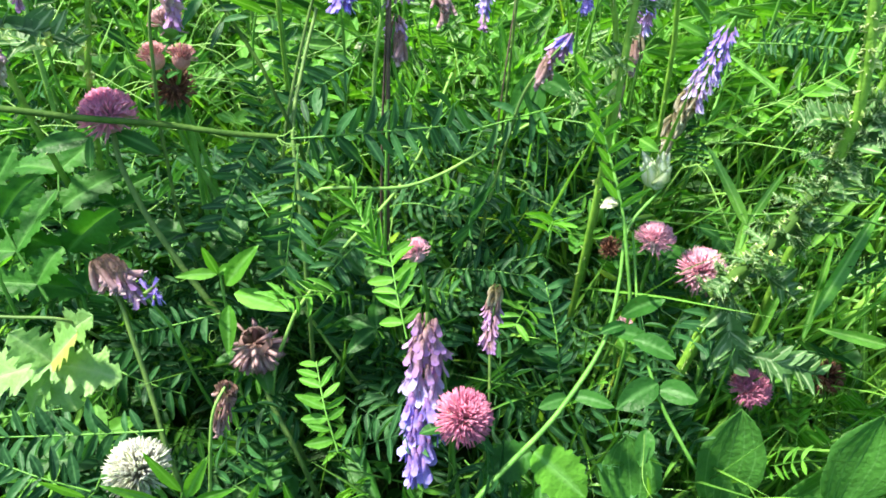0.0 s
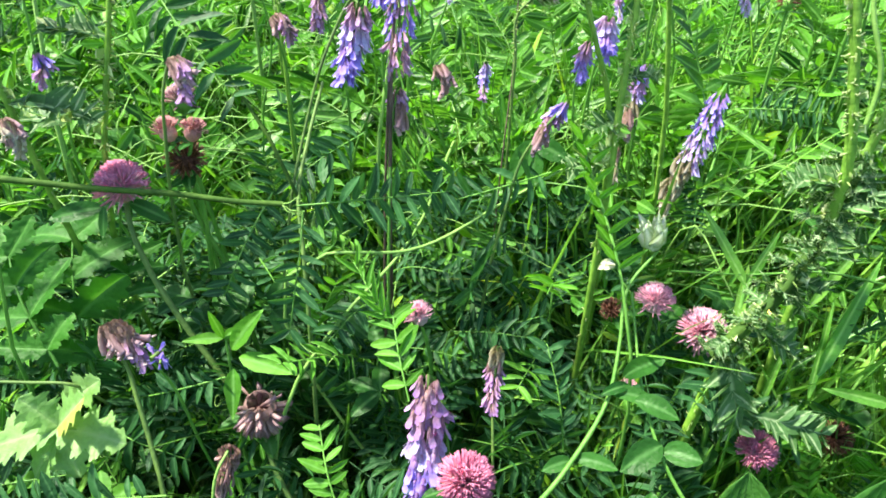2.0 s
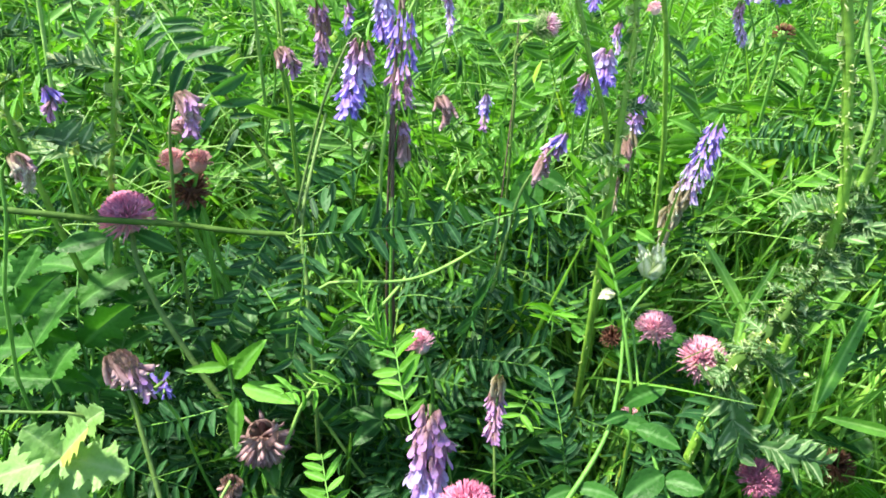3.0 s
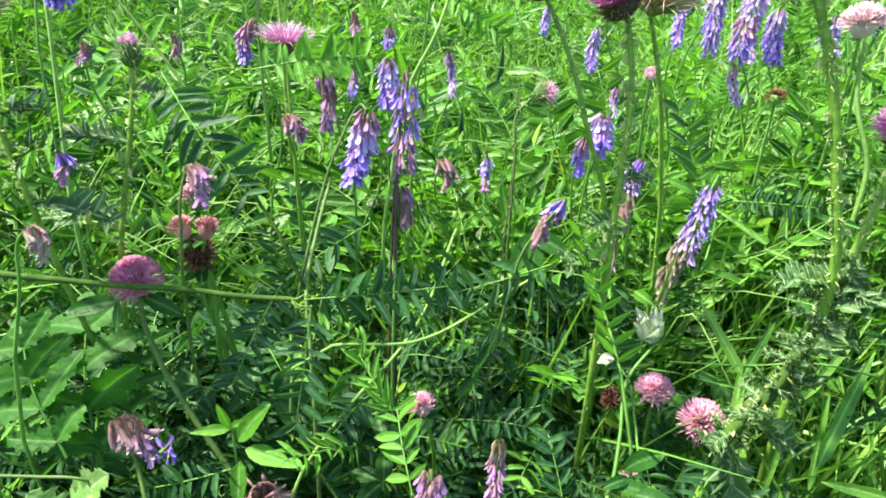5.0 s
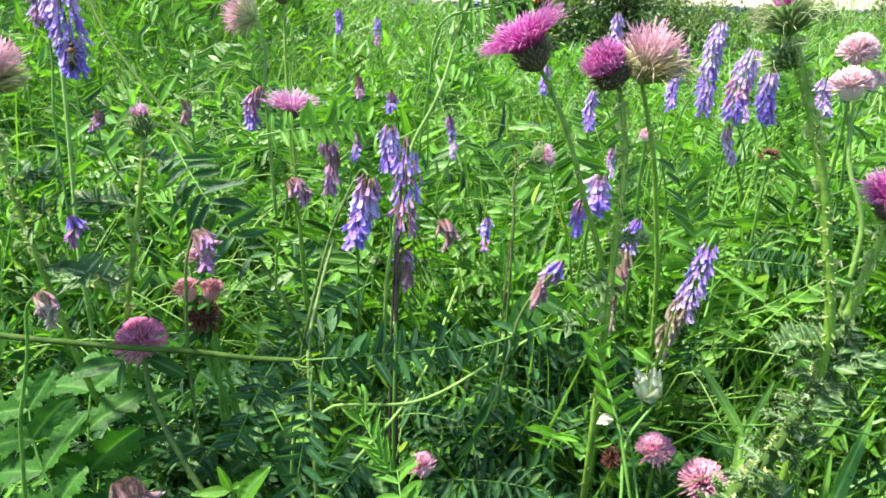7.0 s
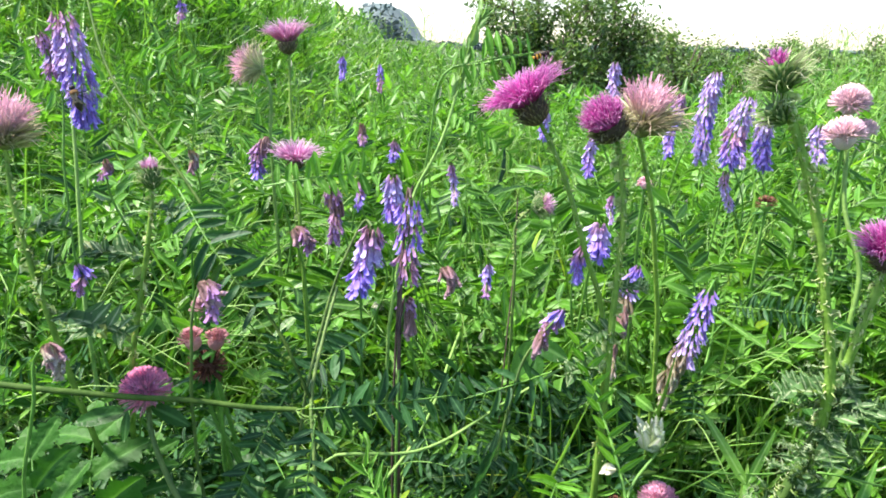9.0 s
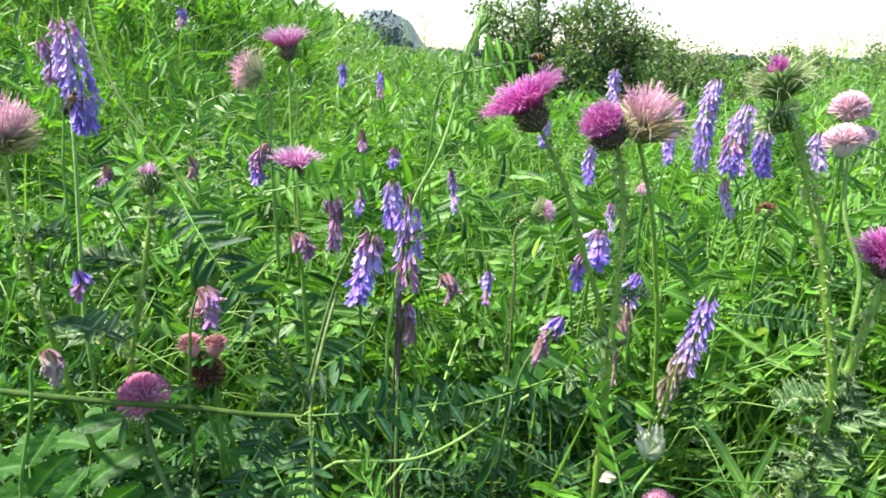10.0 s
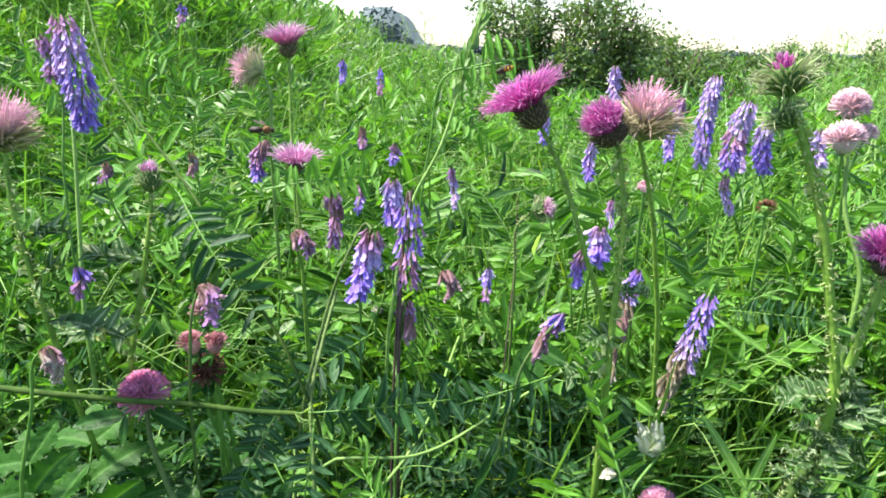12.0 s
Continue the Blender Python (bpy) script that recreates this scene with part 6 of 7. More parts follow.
for at, way, L, w in (((0.1396, 0.4006, 0.4726), (0.9, -0.2, 0.15), 0.03, 0.011), ((0.1493, 0.4096, 0.4773), (0.45, -0.3, 0.8), 0.042, 0.013), ((0.1518, 0.4028, 0.4761), (-0.8, -0.3, 0.1), 0.02, 0.008), ((0.1543, 0.3942, 0.4721), (0.8, -0.4, 0.1), 0.028, 0.014), ((0.1715, 0.3793, 0.4494), (-0.85, -0.4, -0.1), 0.030, 0.018), ((0.1716, 0.3774, 0.4465), (0.7, -0.4, 0.35), 0.026, 0.016), ((0.1659, 0.3638, 0.4258), (-0.2, -0.7, -0.5), 0.02, 0.013), ((0.1167, 0.3705, 0.4448), (0.8, -0.3, 0.25), 0.028, 0.010), ((0.1151, 0.3695, 0.4433), (-0.8, -0.3, 0.1), 0.02, 0.010)):
    g = Geo()
    strap_leaf(g, at, way, L, w, 0.25, (0, -0.7, 1), profile=OVAL, n=8, fold=0.35)
    part("leaf", g, BROAD_LEAF, pl)
g = Geo()
tube(g, spline(((0.1551, 0.4434, 0.5198), (0.1609, 0.4002, 0.4721), (0.1699, 0.3774, 0.4464), (0.1968, 0.3512, 0.4066)), 7), 0.0008, 0.0014, 6)
part("side_stem", g, STEM, pl)
tendril(pl, (0.1613, 0.3549, 0.4304), (0.1, -0.4, -0.9), 0.045)

# bright upright shoots
pl = leafy("meadow_plant", (0.1542, 0.4667, 0.5098), "upright shoot with narrow yellow green leaves", "plant")
stem_of(pl, ((0.1193, 0.4864, 0.6035), (0.1293, 0.4673, 0.5781), (0.1401, 0.4465, 0.5500), (0.1456, 0.4323, 0.5302)), 0.0009, 0.0013)
for k in range(16):
    u = k / 16
    at = np.asarray((0.1191, 0.4883, 0.6064)) * (1 - u) + np.asarray((0.1436, 0.4352, 0.5345)) * u
    side = 1 if k % 2 else -1
    g = Geo()
    strap_leaf(g, at, (side * 0.55, -0.25, 0.8), RNG.uniform(0.018, 0.028), 0.0048, 0.1, (0, -1, 0.3), profile=LANCE, n=6)
    part("leaf", g, BRIGHT_LEAF, pl)
g = Geo()
for d in ((-0.8, -0.3, 0.3), (-0.5, -0.5, 0.1), (-0.9, -0.2, -0.1), (-0.6, -0.6, 0.5)):
    strap_leaf(g, (0.1398, 0.4385, 0.5433), d, 0.011, 0.006, 0.2, (0, -0.5, 1), profile=OVAL, n=6)
part("blossom", g, CLOVER_WHITE, pl, "small white petals")
pl = leafy("meadow_plant", (-0.1090, 0.4290, 0.4872), "bright green shoot with pointed young leaves", "plant")
for at, way, L, w in (((-0.1074, 0.4179, 0.4885), (-0.15, -0.2, 0.9), 0.03, 0.007), ((-0.1074, 0.4179, 0.4885), (0.5, -0.2, 0.5), 0.024, 0.007), ((-0.1074, 0.4179, 0.4885), (-0.9, -0.2, 0.1), 0.026, 0.008), ((-0.1001, 0.4101, 0.4858), (0.45, -0.2, 0.75), 0.055, 0.014), ((-0.0931, 0.4033, 0.4847), (0.95, -0.3, 0.05), 0.038, 0.013), ((-0.0962, 0.3994, 0.4787), (0.0, -0.4, -0.8), 0.03, 0.012)):
    g = Geo()
    strap_leaf(g, at, way, L, w, 0.12, (0, -0.8, 0.8), profile=LANCE, n=8)
    part("leaf", g, BRIGHT_LEAF, pl)
stem_of(pl, ((-0.1064, 0.4189, 0.4900), (-0.1047, 0.4151, 0.4751)), 0.0009, 0.001)

# grass clump with two broad blades
pl = leafy("grass_clump", (0.2405, 0.4561, 0.4757), "clump of broad flat grass blades, spread in a fork", "grass")
for a, b, w in (((0.2388, 0.4689, 0.5135), (0.2116, 0.4986, 0.5587), 0.0075), ((0.2388, 0.4689, 0.5135), (0.2628, 0.4909, 0.5472), 0.0065), ((0.2318, 0.4540, 0.4908), (0.2411, 0.4773, 0.5264), 0.008), ((0.2808, 0.4615, 0.5026), (0.3242, 0.4850, 0.5569), 0.007), ((0.2869, 0.4366, 0.4644), (0.3253, 0.4728, 0.5382), 0.011), ((0.2945, 0.5963, 0.5623), (0.2566, 0.6236, 0.5856), 0.005), ((0.3174, 0.4036, 0.4691), (0.2764, 0.4093, 0.4775), 0.0085), ((0.2853, 0.4358, 0.4450), (0.2995, 0.4662, 0.5098), 0.006), ((0.2597, 0.4460, 0.4240), (0.2752, 0.4612, 0.4838), 0.005)):
    g = Geo()
    d = np.asarray(b) - np.asarray(a)
    strap_leaf(g, a, d, float(np.linalg.norm(d)) * 1.05, w, 0.06, (0, -1, 0.35), fold=0.25)
    part("blade", g, BRIGHT_GRASS, pl)
g = Geo()
tube(g, spline(((0.2388, 0.4689, 0.5135), (0.2306, 0.4518, 0.4782), WHERE[pl.name]), 6), 0.0022, 0.002, 6)
part("sheath", g, STEM, pl)
g = Geo()
tube(g, spline(((0.1879, 0.4735, 0.5202), (0.2415, 0.4731, 0.5200), (0.2893, 0.4661, 0.5278), (0.3231, 0.4582, 0.5250)), 6), 0.0007, 0.0009, 5)
part("runner", g, STEM, pl)

# cut leaves at the edge; full light and half shade are in their two greens
pl = leafy("hogweed", (-0.2288, 0.3769, 0.4436), "lobed leaf with toothed edges, full light put into its pale colour", "plant", "cut leaved plants")
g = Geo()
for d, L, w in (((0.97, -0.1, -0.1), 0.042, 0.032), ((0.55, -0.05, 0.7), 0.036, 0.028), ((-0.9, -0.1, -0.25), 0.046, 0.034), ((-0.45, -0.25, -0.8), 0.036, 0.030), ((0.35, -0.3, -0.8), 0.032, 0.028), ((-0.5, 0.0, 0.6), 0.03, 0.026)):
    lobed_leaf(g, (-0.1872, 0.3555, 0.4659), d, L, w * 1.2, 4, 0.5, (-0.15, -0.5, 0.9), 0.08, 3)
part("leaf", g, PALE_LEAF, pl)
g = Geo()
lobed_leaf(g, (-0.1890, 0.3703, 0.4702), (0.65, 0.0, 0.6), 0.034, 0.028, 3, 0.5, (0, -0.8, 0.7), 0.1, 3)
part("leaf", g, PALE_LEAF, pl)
g = Geo()
tube(g, spline(((-0.1883, 0.3570, 0.4645), (-0.2065, 0.3607, 0.4555), (-0.2391, 0.3617, 0.4385), WHERE[pl.name]), 6), 0.001, 0.0016, 6)
part("leaf_stalk", g, STEM, pl)
g = Geo()
tube(g, spline(((-0.2313, 0.3687, 0.4858), (-0.2086, 0.3689, 0.4862), (-0.1825, 0.3689, 0.4863), (-0.1737, 0.3860, 0.4577)), 6), 0.001, 0.001, 6)
part("stem", g, BROWN_STEM, pl)
pl = leafy("hogweed", (-0.2165, 0.4325, 0.4737), "broad toothed leaves, half shade put into their darker green", "plant", "cut leaved plants")
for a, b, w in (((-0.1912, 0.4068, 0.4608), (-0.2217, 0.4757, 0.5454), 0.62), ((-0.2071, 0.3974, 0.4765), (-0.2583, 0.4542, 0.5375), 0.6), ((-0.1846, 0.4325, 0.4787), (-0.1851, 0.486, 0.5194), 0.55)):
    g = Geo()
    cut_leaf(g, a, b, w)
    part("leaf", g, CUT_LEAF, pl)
stem_of(pl, ((-0.2106, 0.4695, 0.5303), (-0.2072, 0.4450, 0.4929), (-0.2049, 0.4287, 0.4680)), 0.001, 0.0014)

# trefoil at the middle
pl = leafy("clover_plant", (0.0995, 0.5545, 0.5522), "clover with drooping trefoil leaf", "plant")
for d in ((-0.35, -0.35, -0.6), (0.1, -0.4, -0.7), (0.6, -0.3, -0.15)):
    g = Geo()
    strap_leaf(g, (0.0898, 0.5217, 0.5934), d, 0.03, 0.015, 0.1, (0, -1, 0.4), profile=OVAL, n=8, fold=0.2)
    part("leaflet", g, BROAD_LEAF, pl)
stem_of(pl, ((0.0898, 0.5217, 0.5934), (0.0948, 0.5348, 0.5768)), 0.0007, 0.0009)
pl = leafy("clover_plant", (-0.1981, 0.4760, 0.5403), "clover with pointed trefoil leaves under the magenta head", "plant")
for at, d, L in (((-0.1818, 0.4446, 0.5654), (-0.9, -0.1, -0.1), 0.036), ((-0.1793, 0.4404, 0.5681), (0.0, -0.4, -0.7), 0.018), ((-0.1666, 0.4468, 0.5689), (0.9, -0.2, -0.2), 0.03), ((-0.1287, 0.4676, 0.5826), (-0.7, -0.2, -0.3), 0.02), ((-0.1430, 0.4748, 0.5753), (0.5, -0.2, 0.3), 0.022)):
    g = Geo()
    strap_leaf(g, at, d, L, L * 0.36, 0.12, (0, -0.8, 0.7), profile=OVAL, n=8, fold=0.3)
    part("leaflet", g, BROAD_LEAF, pl)
stem_of(pl, ((-0.1765, 0.4549, 0.5629), (-0.1855, 0.4652, 0.5421)), 0.0007, 0.0009)

# plantains
pl = leafy("plantain", (0.2368, 0.3852, 0.3311), "broad ribbed plantain leaves near the ground", "plant", "plantains")
for at, d, L, w in (((0.2287, 0.3628, 0.3515), (0.05, 0.3, 0.95), 0.074, 0.048), ((0.1656, 0.3486, 0.3661), (-0.15, 0.4, 0.8), 0.05, 0.042), ((0.2911, 0.3465, 0.3817), (0.25, 0.3, 0.9), 0.066, 0.05), ((0.2706, 0.3649, 0.3550), (0.7, 0.1, 0.6), 0.07, 0.03)):
    g = Geo()
    strap_leaf(g, at, d, L, w, -0.05, (0, -1, 0.3), profile=OVAL, n=12, fold=0.18, wave=0.03, ribs=6)
    part("leaf", g, PLANTAIN_LEAF, pl)
pl = leafy("strawberry_plant", (0.1069, 0.3502, 0.3681), "light green toothed leaves near the ground", "plant")
for at, d, L, w, m in (((0.0953, 0.3476, 0.4189), (0.75, -0.3, -0.45), 0.042, 0.034, BRIGHT_LEAF), ((0.0950, 0.3544, 0.4110), (-0.7, -0.3, -0.1), 0.034, 0.028, BROAD_LEAF), ((0.0720, 0.3547, 0.3931), (-0.2, -0.4, 0.5), 0.03, 0.026, BROAD_LEAF)):
    g = Geo()
    lobed_leaf(g, at, d, L, w, 7, 0.18, (0, -0.8, 0.8), 0.1, 1)
    part("leaf", g, m, pl)
stem_of(pl, ((0.0954, 0.3510, 0.4149), (0.0990, 0.3534, 0.3912)), 0.0007, 0.0009)
pl = leafy("meadow_plant", (-0.1013, 0.2924, 0.4247), "bright green narrow leaves round a white clover", "plant")
for at, d, L in (((-0.0987, 0.2974, 0.4324), (-0.3, -0.1, 0.9), 0.04), ((-0.0956, 0.2958, 0.4300), (0.4, -0.1, 0.9), 0.045), ((-0.1496, 0.2945, 0.4276), (-0.4, -0.2, 0.6), 0.03), ((-0.0958, 0.3005, 0.4189), (0.8, -0.1, 0.6), 0.035), ((-0.1074, 0.2939, 0.4270), (-0.8, -0.1, 0.5), 0.035), ((-0.0674, 0.3059, 0.4090), (0.3, -0.1, 0.9), 0.03), ((-0.0421, 0.3065, 0.4101), (-0.1, -0.1, 0.9), 0.028)):
    g = Geo()
    strap_leaf(g, at, d, L, L * 0.2, 0.05, (0, -1, 0.4), profile=LANCE, n=8)
    part("leaf", g, BRIGHT_LEAF, pl)
stem_of(pl, ((-0.0972, 0.2974, 0.4325), (-0.1002, 0.2972, 0.4230)), 0.0008, 0.001)


# ---- more of the leafy plants in the open front ----
def wild_vetch(x, y, rng, mat, label):
    base = np.array((x, y, float(ground_z(x, y))))
    pl = thing("vetch_plant", base, label, "plant", "leafy vetches")
    top = np.array((x + rng.uniform(-0.06, 0.06), y - rng.uniform(0.0, 0.04), float(canopy(x, y)) + rng.uniform(-0.01, 0.03)))
    line = spline([base, base * 0.5 + top * 0.5 + np.array((rng.uniform(-0.02, 0.02), 0.02, 0)), top], 6)
    g = Geo()
    tube(g, line, 0.0011, 0.0007, 6)
    part("stem", g, STEM, pl)
    for k in range(4):
        a = line[len(line) - 1 - 2 * k]
        az = rng.uniform(0, 6.28)
        d = np.array((math.cos(az), 0.7 * math.sin(az) - 0.25, rng.uniform(0.0, 0.55)))
        pinnate(pl, a, a + unit(d) * rng.uniform(0.055, 0.085), int(rng.integers(6, 9)), rng.uniform(0.016, 0.022), rng.uniform(0.28, 0.38), mat, lift=0.15, sag=rng.uniform(0.0, 0.15), up=(0, -0.5, 1))
    if rng.uniform() < 0.5:
        tendril(pl, top, (rng.uniform(-1, 1), -0.3, rng.uniform(-0.1, 0.6)), 0.028)


def grass_tuft(x, y, rng):
    base = np.array((x, y, float(ground_z(x, y))))
    pl = thing("grass_clump", base, "tuft of long arching green grass blades", "grass", "grass clumps")
    h = float(canopy(x, y)) - base[2]
    for k in range(9):
        az = rng.uniform(0, 6.28)
        g = Geo()
        lean = rng.uniform(0.1, 0.55)
        strap_leaf(g, base + np.array((math.cos(az), math.sin(az), 0)) * 0.008, (math.cos(az) * lean, math.sin(az) * lean, 1), h * rng.uniform(0.85, 1.35), rng.uniform(0.004, 0.008), rng.uniform(0.05, 0.35), (0.2, -1, 0.3), fold=0.3, n=11)
        part("blade", g, BRIGHT_GRASS if k % 3 else GRASS, pl)


def trefoil(x, y, rng):
    base = np.array((x, y, float(ground_z(x, y))))
    pl = thing("clover_plant", base, "clover with broad trefoil leaves on thin stalks", "plant", "clover plants")
    h = float(canopy(x, y)) - base[2]
    for k in range(3):
        top = base + np.array((rng.uniform(-0.05, 0.05), rng.uniform(-0.05, 0.02), h * rng.uniform(0.75, 1.05)))
        g = Geo()
        tube(g, spline([base, (base + top) / 2 + np.array((0, 0.01, 0)), top], 5), 0.0008, 0.0006, 5)
        part("leaf_stalk", g, STEM, pl)
        clover_leaf(pl, top, rng.uniform(0.02, 0.03), BROAD_LEAF if k else BRIGHT_LEAF, (rng.uniform(-0.3, 0.3), -0.5, 1), rng.uniform(0, 6.28))


wild = np.random.default_rng(31)
for k in range(30):
    x, y = wild.uniform(-0.36, 0.2), wild.uniform(0.36, 0.62)
    if x > 0.08 and y < 0.45:
        continue
    # one plant in four takes the sunlit green, the rest the shaded one
    young = k % 4 == 0
    wild_vetch(x, y, wild, BRIGHT_LEAF if young else VETCH_LEAF, "vetch with feathered leaves in the sunlit green" if young else "vetch with feathered leaves, shade put into their dark green")
for k in range(34):
    grass_tuft(wild.uniform(0.18, 0.48), wild.uniform(0.43, 0.8), wild)
for k in range(6):
    grass_tuft(wild.uniform(-0.5, 0.1), wild.uniform(0.62, 0.95), wild)
for k in range(16):
    x, y = wild.uniform(-0.35, 0.4), wild.uniform(0.34, 0.7)
    if x < 0.1 or y > 0.46:
        trefoil(x, y, wild)


# ---- insects ----
BEE_BODY = plain_material("bee_fur", (0.10, 0.055, 0.02), (0.24, 0.13, 0.045), 900, 0.8)
BEE_DARK = plain_material("bee_dark", (0.012, 0.009, 0.007), (0.04, 0.025, 0.015), 700, 0.5)
FLY_STRIPE = petal_material("hoverfly_stripe", [(0.0, (0.02, 0.015, 0.01)), (0.49, (0.02, 0.015, 0.01)), (0.51, (0.55, 0.30, 0.03)), (1.0, (0.55, 0.30, 0.03))], through_light=0.0, spread=0.1)
WING = plain_material("insect_wing", (0.16, 0.13, 0.09), (0.26, 0.22, 0.16), 900, 0.25, 0.5, 0.6)


def lathe(geo, profile, sides=10, squash=1.0, stripes=False):
    v, f, t = [], [], []
    for i, (y, r) in enumerate(profile):
        for j in range(sides):
            a = 2 * math.pi * j / sides
            v.append((r * math.cos(a), y, r * squash * math.sin(a)))
            t.append(float(i % 2) if stripes else 0.0)
    for i in range(len(profile) - 1):
        for j in range(sides):
            a0, a1 = i * sides + j, i * sides + (j + 1) % sides
            f += [(a0, a1, a1 + sides), (a0, a1 + sides, a0 + sides)]
    geo.add(v, f, t)


def insect(name, label, size, body_mat, abdomen_mat, stripes):
    """Head forward along y; wings are parts that beat on their own hinges."""
    ob = thing(name, (0, 0, 0), label, "insect")
    s = size
    g = Geo()
    lathe(g, [(0.0, 0.02 * s), (0.04 * s, 0.13 * s), (0.16 * s, 0.19 * s), (0.28 * s, 0.14 * s), (0.33 * s, 0.03 * s)])
    part("thorax", g, body_mat, ob)
    g = Geo()
    lathe(g, [(-0.62 * s, 0.01 * s), (-0.52 * s, 0.09 * s), (-0.42 * s, 0.14 * s), (-0.32 * s, 0.17 * s), (-0.22 * s, 0.18 * s), (-0.12 * s, 0.16 * s), (-0.03 * s, 0.10 * s), (0.02 * s, 0.03 * s)], squash=0.85, stripes=stripes)
    part("abdomen", g, abdomen_mat, ob)
    g = Geo()
    lathe(g, [(0.32 * s, 0.03 * s), (0.36 * s, 0.11 * s), (0.43 * s, 0.12 * s), (0.48 * s, 0.03 * s)], squash=1.1)
    part("head", g, BEE_DARK, ob)
    for side in (-1, 1):
        for k, y in enumerate((0.05, 0.15, 0.25)):
            g = Geo()
            tube(g, spline(((side * 0.1 * s, y * s, -0.1 * s), (side * 0.28 * s, (y + (k - 1) * 0.12) * s, -0.16 * s), (side * 0.36 * s, (y + (k - 1) * 0.25) * s, -0.36 * s)), 4), 0.022 * s, 0.012 * s, 5)
            part("leg", g, BEE_DARK, ob)
        g = Geo()
        tube(g, spline(((side * 0.04 * s, 0.46 * s, 0.03 * s), (side * 0.10 * s, 0.55 * s, 0.05 * s), (side * 0.14 * s, 0.64 * s, 0.0)), 3), 0.012 * s, 0.008 * s, 4)
        part("antenna", g, BEE_DARK, ob)
    wings = []
    for side in (-1, 1):
        g = Geo()
        for k, (L, w, ang) in enumerate(((0.66, 0.22, 0.5), (0.46, 0.17, 0.15))):
            d = np.array((side * math.cos(ang + 0.55), -math.sin(ang + 0.55) - 0.1, 0.02 * k))
            strap_leaf(g, (0, 0.02 * s * k, 0.004 * s * k), d, L * s, w * s * 0.5, 0.0, (0, 0, 1), profile=OVAL, n=6, fold=0.05)
        w = new("wing", to_mesh("wing", g, WING))
        w.parent = ob
        w.location = (side * 0.10 * s, 0.14 * s, 0.15 * s)
        wings.append(w)
    return ob, wings


bee, bee_wings = insect("honey_bee", "brown honey bee feeding on violet vetch florets", 0.019, BEE_BODY, BEE_DARK, False)
fly, fly_wings = insect("hoverfly", "small orange and black hoverfly on a thistle head", 0.011, BEE_DARK, FLY_STRIPE, True)


def facing(place, forward, up):
    b = basis(forward, up)
    return Matrix.Translation(Vector(place)) @ Matrix(b.tolist()).to_4x4()


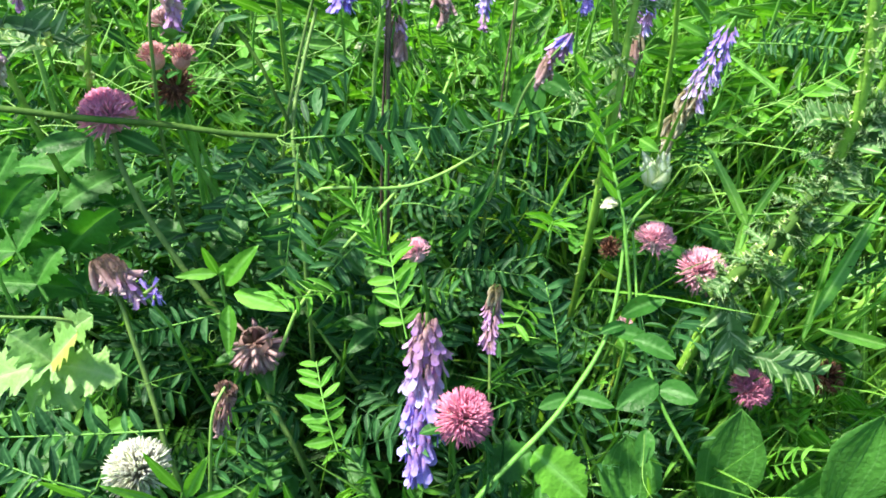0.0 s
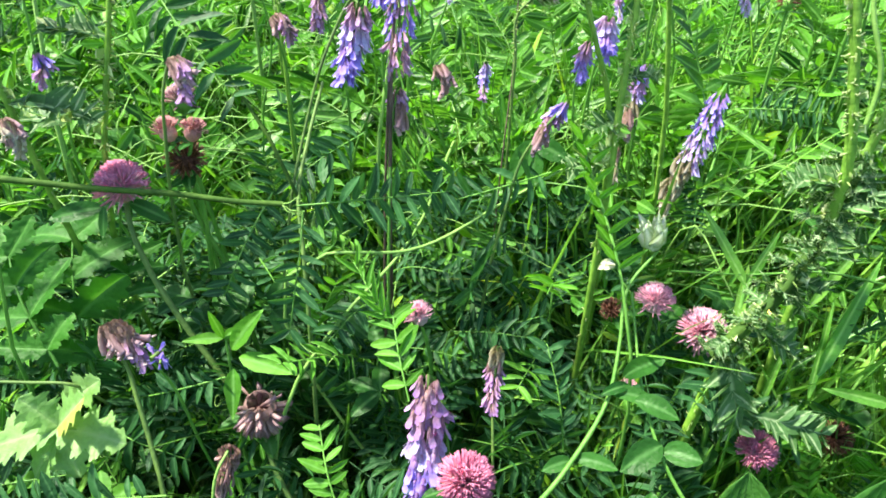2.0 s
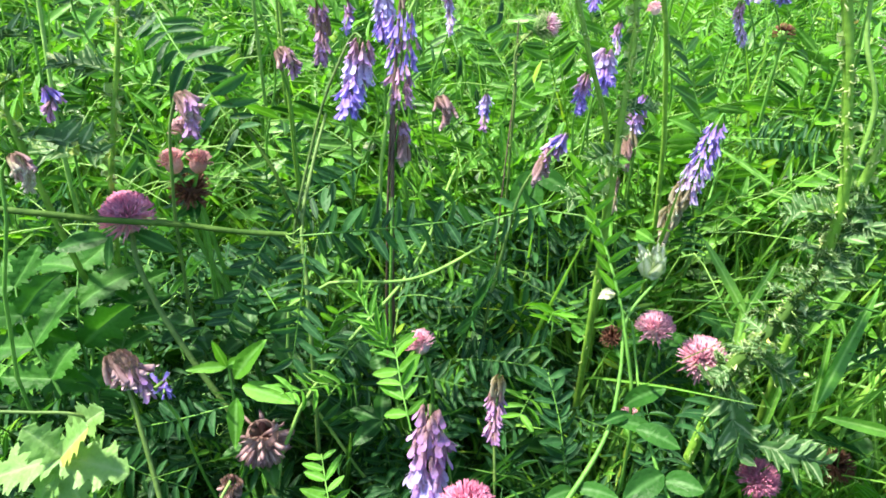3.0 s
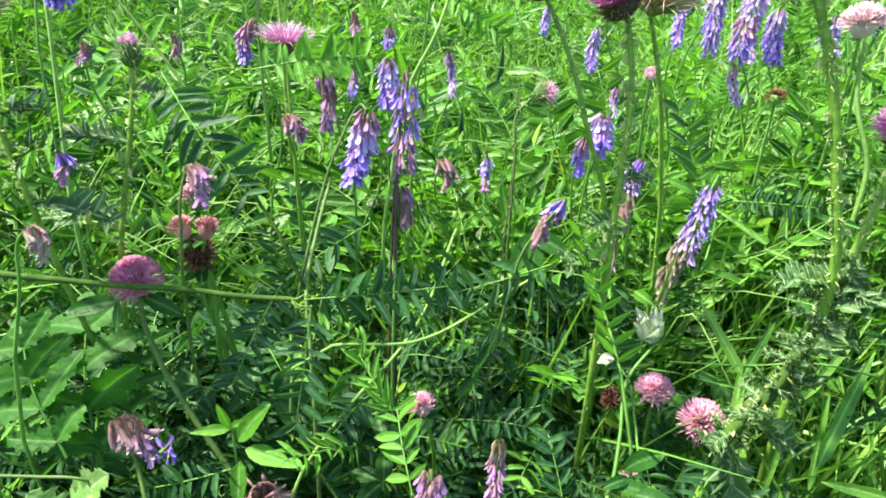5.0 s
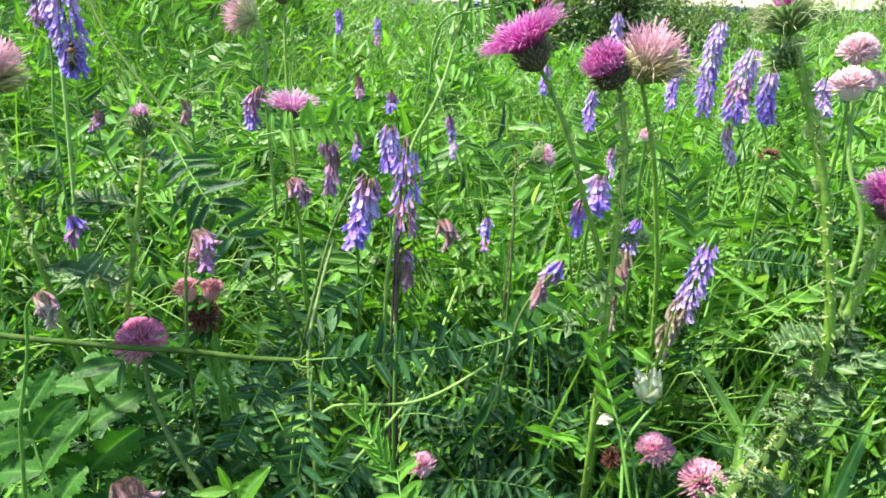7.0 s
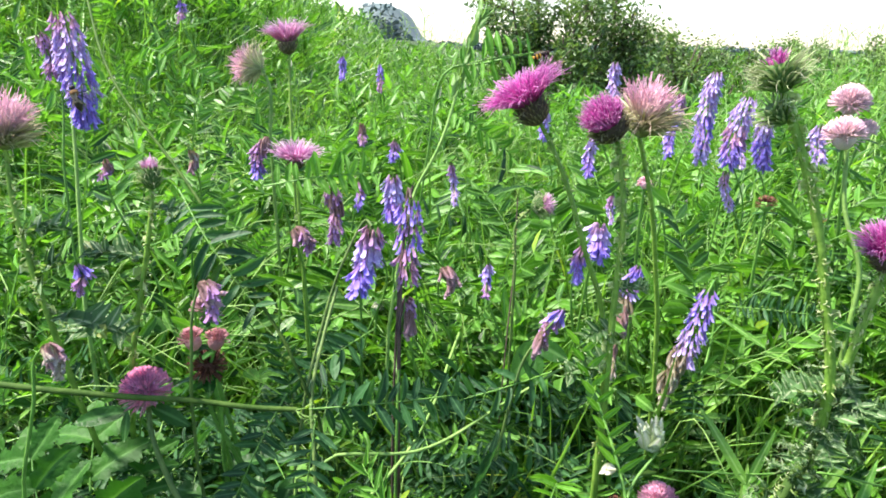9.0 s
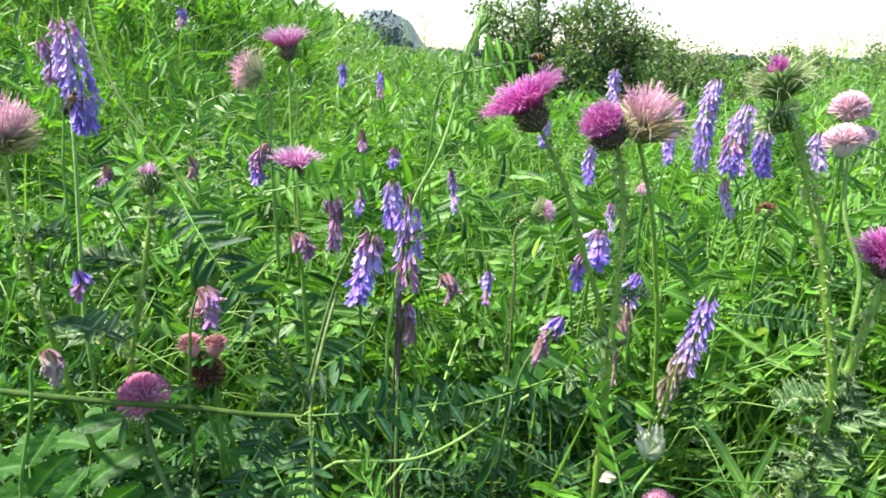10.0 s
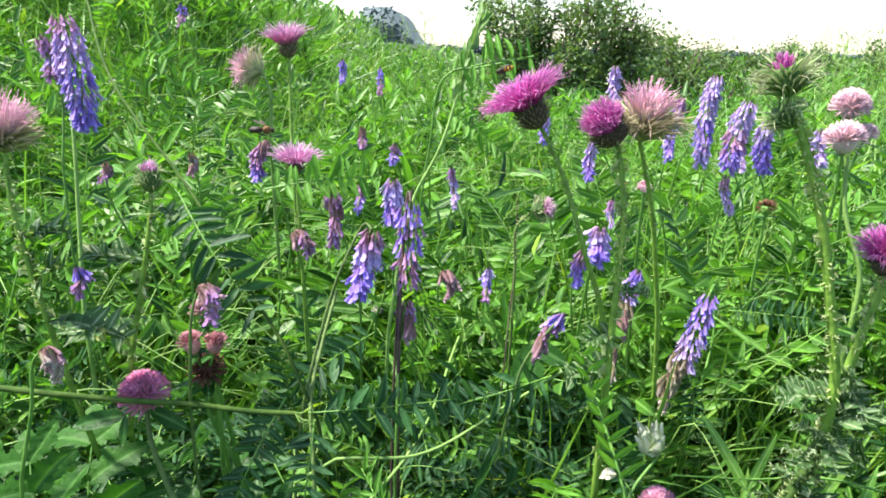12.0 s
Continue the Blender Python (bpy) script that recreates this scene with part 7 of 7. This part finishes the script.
def motions():
    flower = (0.2, -1, 0.1)
    rows = [
        (0.0, facing((-0.2804, 0.5993, 0.7530), (0.05, 0.1, 1), flower)),
        (6.0, facing((-0.2804, 0.5996, 0.7538), (0.05, 0.1, 1), flower)),
        (6.5, facing((-0.2741, 0.5983, 0.7498), (-0.05, 0.1, 1), flower)),
        (7.2, facing((-0.2706, 0.5925, 0.7495), (0.1, 0.1, 1), flower)),
        (8.8, facing((-0.2668, 0.5811, 0.7512), (-0.05, 0.1, 1), flower)),
        (9.0, facing((-0.2690, 0.5821, 0.7586), (-0.35, 0.1, 1), flower)),
        (9.2, facing((-0.2703, 0.5819, 0.7593), (-0.5, 0.1, 0.9), flower)),
        (9.4, facing((-0.2716, 0.5815, 0.7590), (0.2, 0.1, 1), flower)),
        (9.8, facing((-0.2734, 0.5818, 0.7592), (0.5, 0.1, 0.9), flower)),
        (10.2, facing((-0.2726, 0.5820, 0.7587), (0.5, 0.1, 0.9), flower)),
        (10.5, facing((-0.2745, 0.5831, 0.7629), (-0.7, 0.1, 0.8), flower)),
        (10.8, facing((-0.2772, 0.5838, 0.7655), (0.3, 0.1, 0.9), flower)),
        (11.0, facing((-0.2819, 0.5856, 0.7723), (0.9, 0.1, 0.3), flower)),
        (11.2, facing((-0.2845, 0.5852, 0.7712), (0.9, 0.1, 0.1), flower)),
        (11.3, facing((-0.2927, 0.5918, 0.7662), (0.8, 0.0, -0.2), (0, -0.4, 1))),
        (11.4, facing((-0.2493, 0.5753, 0.7389), (1, 0.1, -0.2), (0, -0.4, 1))),
        (11.5, facing((-0.1995, 0.5755, 0.7327), (1, 0.2, 0.0), (0, -0.4, 1))),
        (11.6, facing((-0.1787, 0.5883, 0.7382), (1, 0.2, 0.1), (0, -0.4, 1))),
        (11.7, facing((-0.1568, 0.5992, 0.7364), (1, 0.2, 0.0), (0, -0.4, 1))),
        (11.8, facing((-0.1449, 0.5994, 0.7356), (1, 0.2, 0.0), (0, -0.4, 1))),
        (12.0, facing((-0.1312, 0.6106, 0.7360), (1, 0.2, 0.0), (0, -0.4, 1))),
    ]
    walk(bee, rows)
    for side, w in zip((-1, 1), bee_wings):
        hinge = tuple(w.location)
        still = pose(*hinge, 0, side * -8, side * -58)
        beat = [(0.0, still), (11.1, still)]
        k = 0
        t = 11.2
        while t < 12.0:
            beat.append((t, pose(*hinge, 0, side * (-38 if k % 2 else 30), 0)))
            k += 1
            t += 1 / 30
        beat.append((12.0, pose(*hinge, 0, side * -30, 0)))
        walk(w, beat)
    up = (-0.28, -0.3, 0.92)
    walk(fly, [
        (0.0, facing((0.0834, 0.5080, 0.7981), (0.9, 0.2, 0.3), up)),
        (8.8, facing((0.0834, 0.5080, 0.7981), (0.9, 0.2, 0.3), up)),
        (9.6, facing((0.0849, 0.5085, 0.8009), (0.9, -0.3, 0.35), up)),
        (10.0, facing((0.0796, 0.5090, 0.8012), (-0.8, -0.4, -0.1), up)),
        (10.4, facing((0.0768, 0.5085, 0.8002), (-0.9, -0.2, -0.2), up)),
        (10.8, facing((0.0738, 0.5084, 0.7998), (-0.9, 0.1, -0.25), up)),
        (11.2, facing((0.0698, 0.5105, 0.7965), (-0.9, 0.3, -0.35), up)),
        (11.6, facing((0.0627, 0.5113, 0.7923), (-0.9, 0.3, -0.35), up)),
        (12.0, facing((0.0598, 0.5119, 0.7907), (-0.9, 0.3, -0.35), up)),
    ])
    for side, w in zip((-1, 1), fly_wings):
        m = pose(*w.location, 0, side * -10, side * -35)
        walk(w, [(0.0, m), (12.0, m)])
    # the heavy thistle nods a little in the wind
    base = tuple(big_thistle.location)
    walk(big_thistle, [(t, pose(*base, 0, a, 0)) for t, a in ((0, 0.0), (3, 0.05), (6, 0.0), (8.8, 0.1), (9.5, 0.1), (10.5, 0.25), (11, 0.38), (11.5, 0.3), (12, 0.38))])


motions()
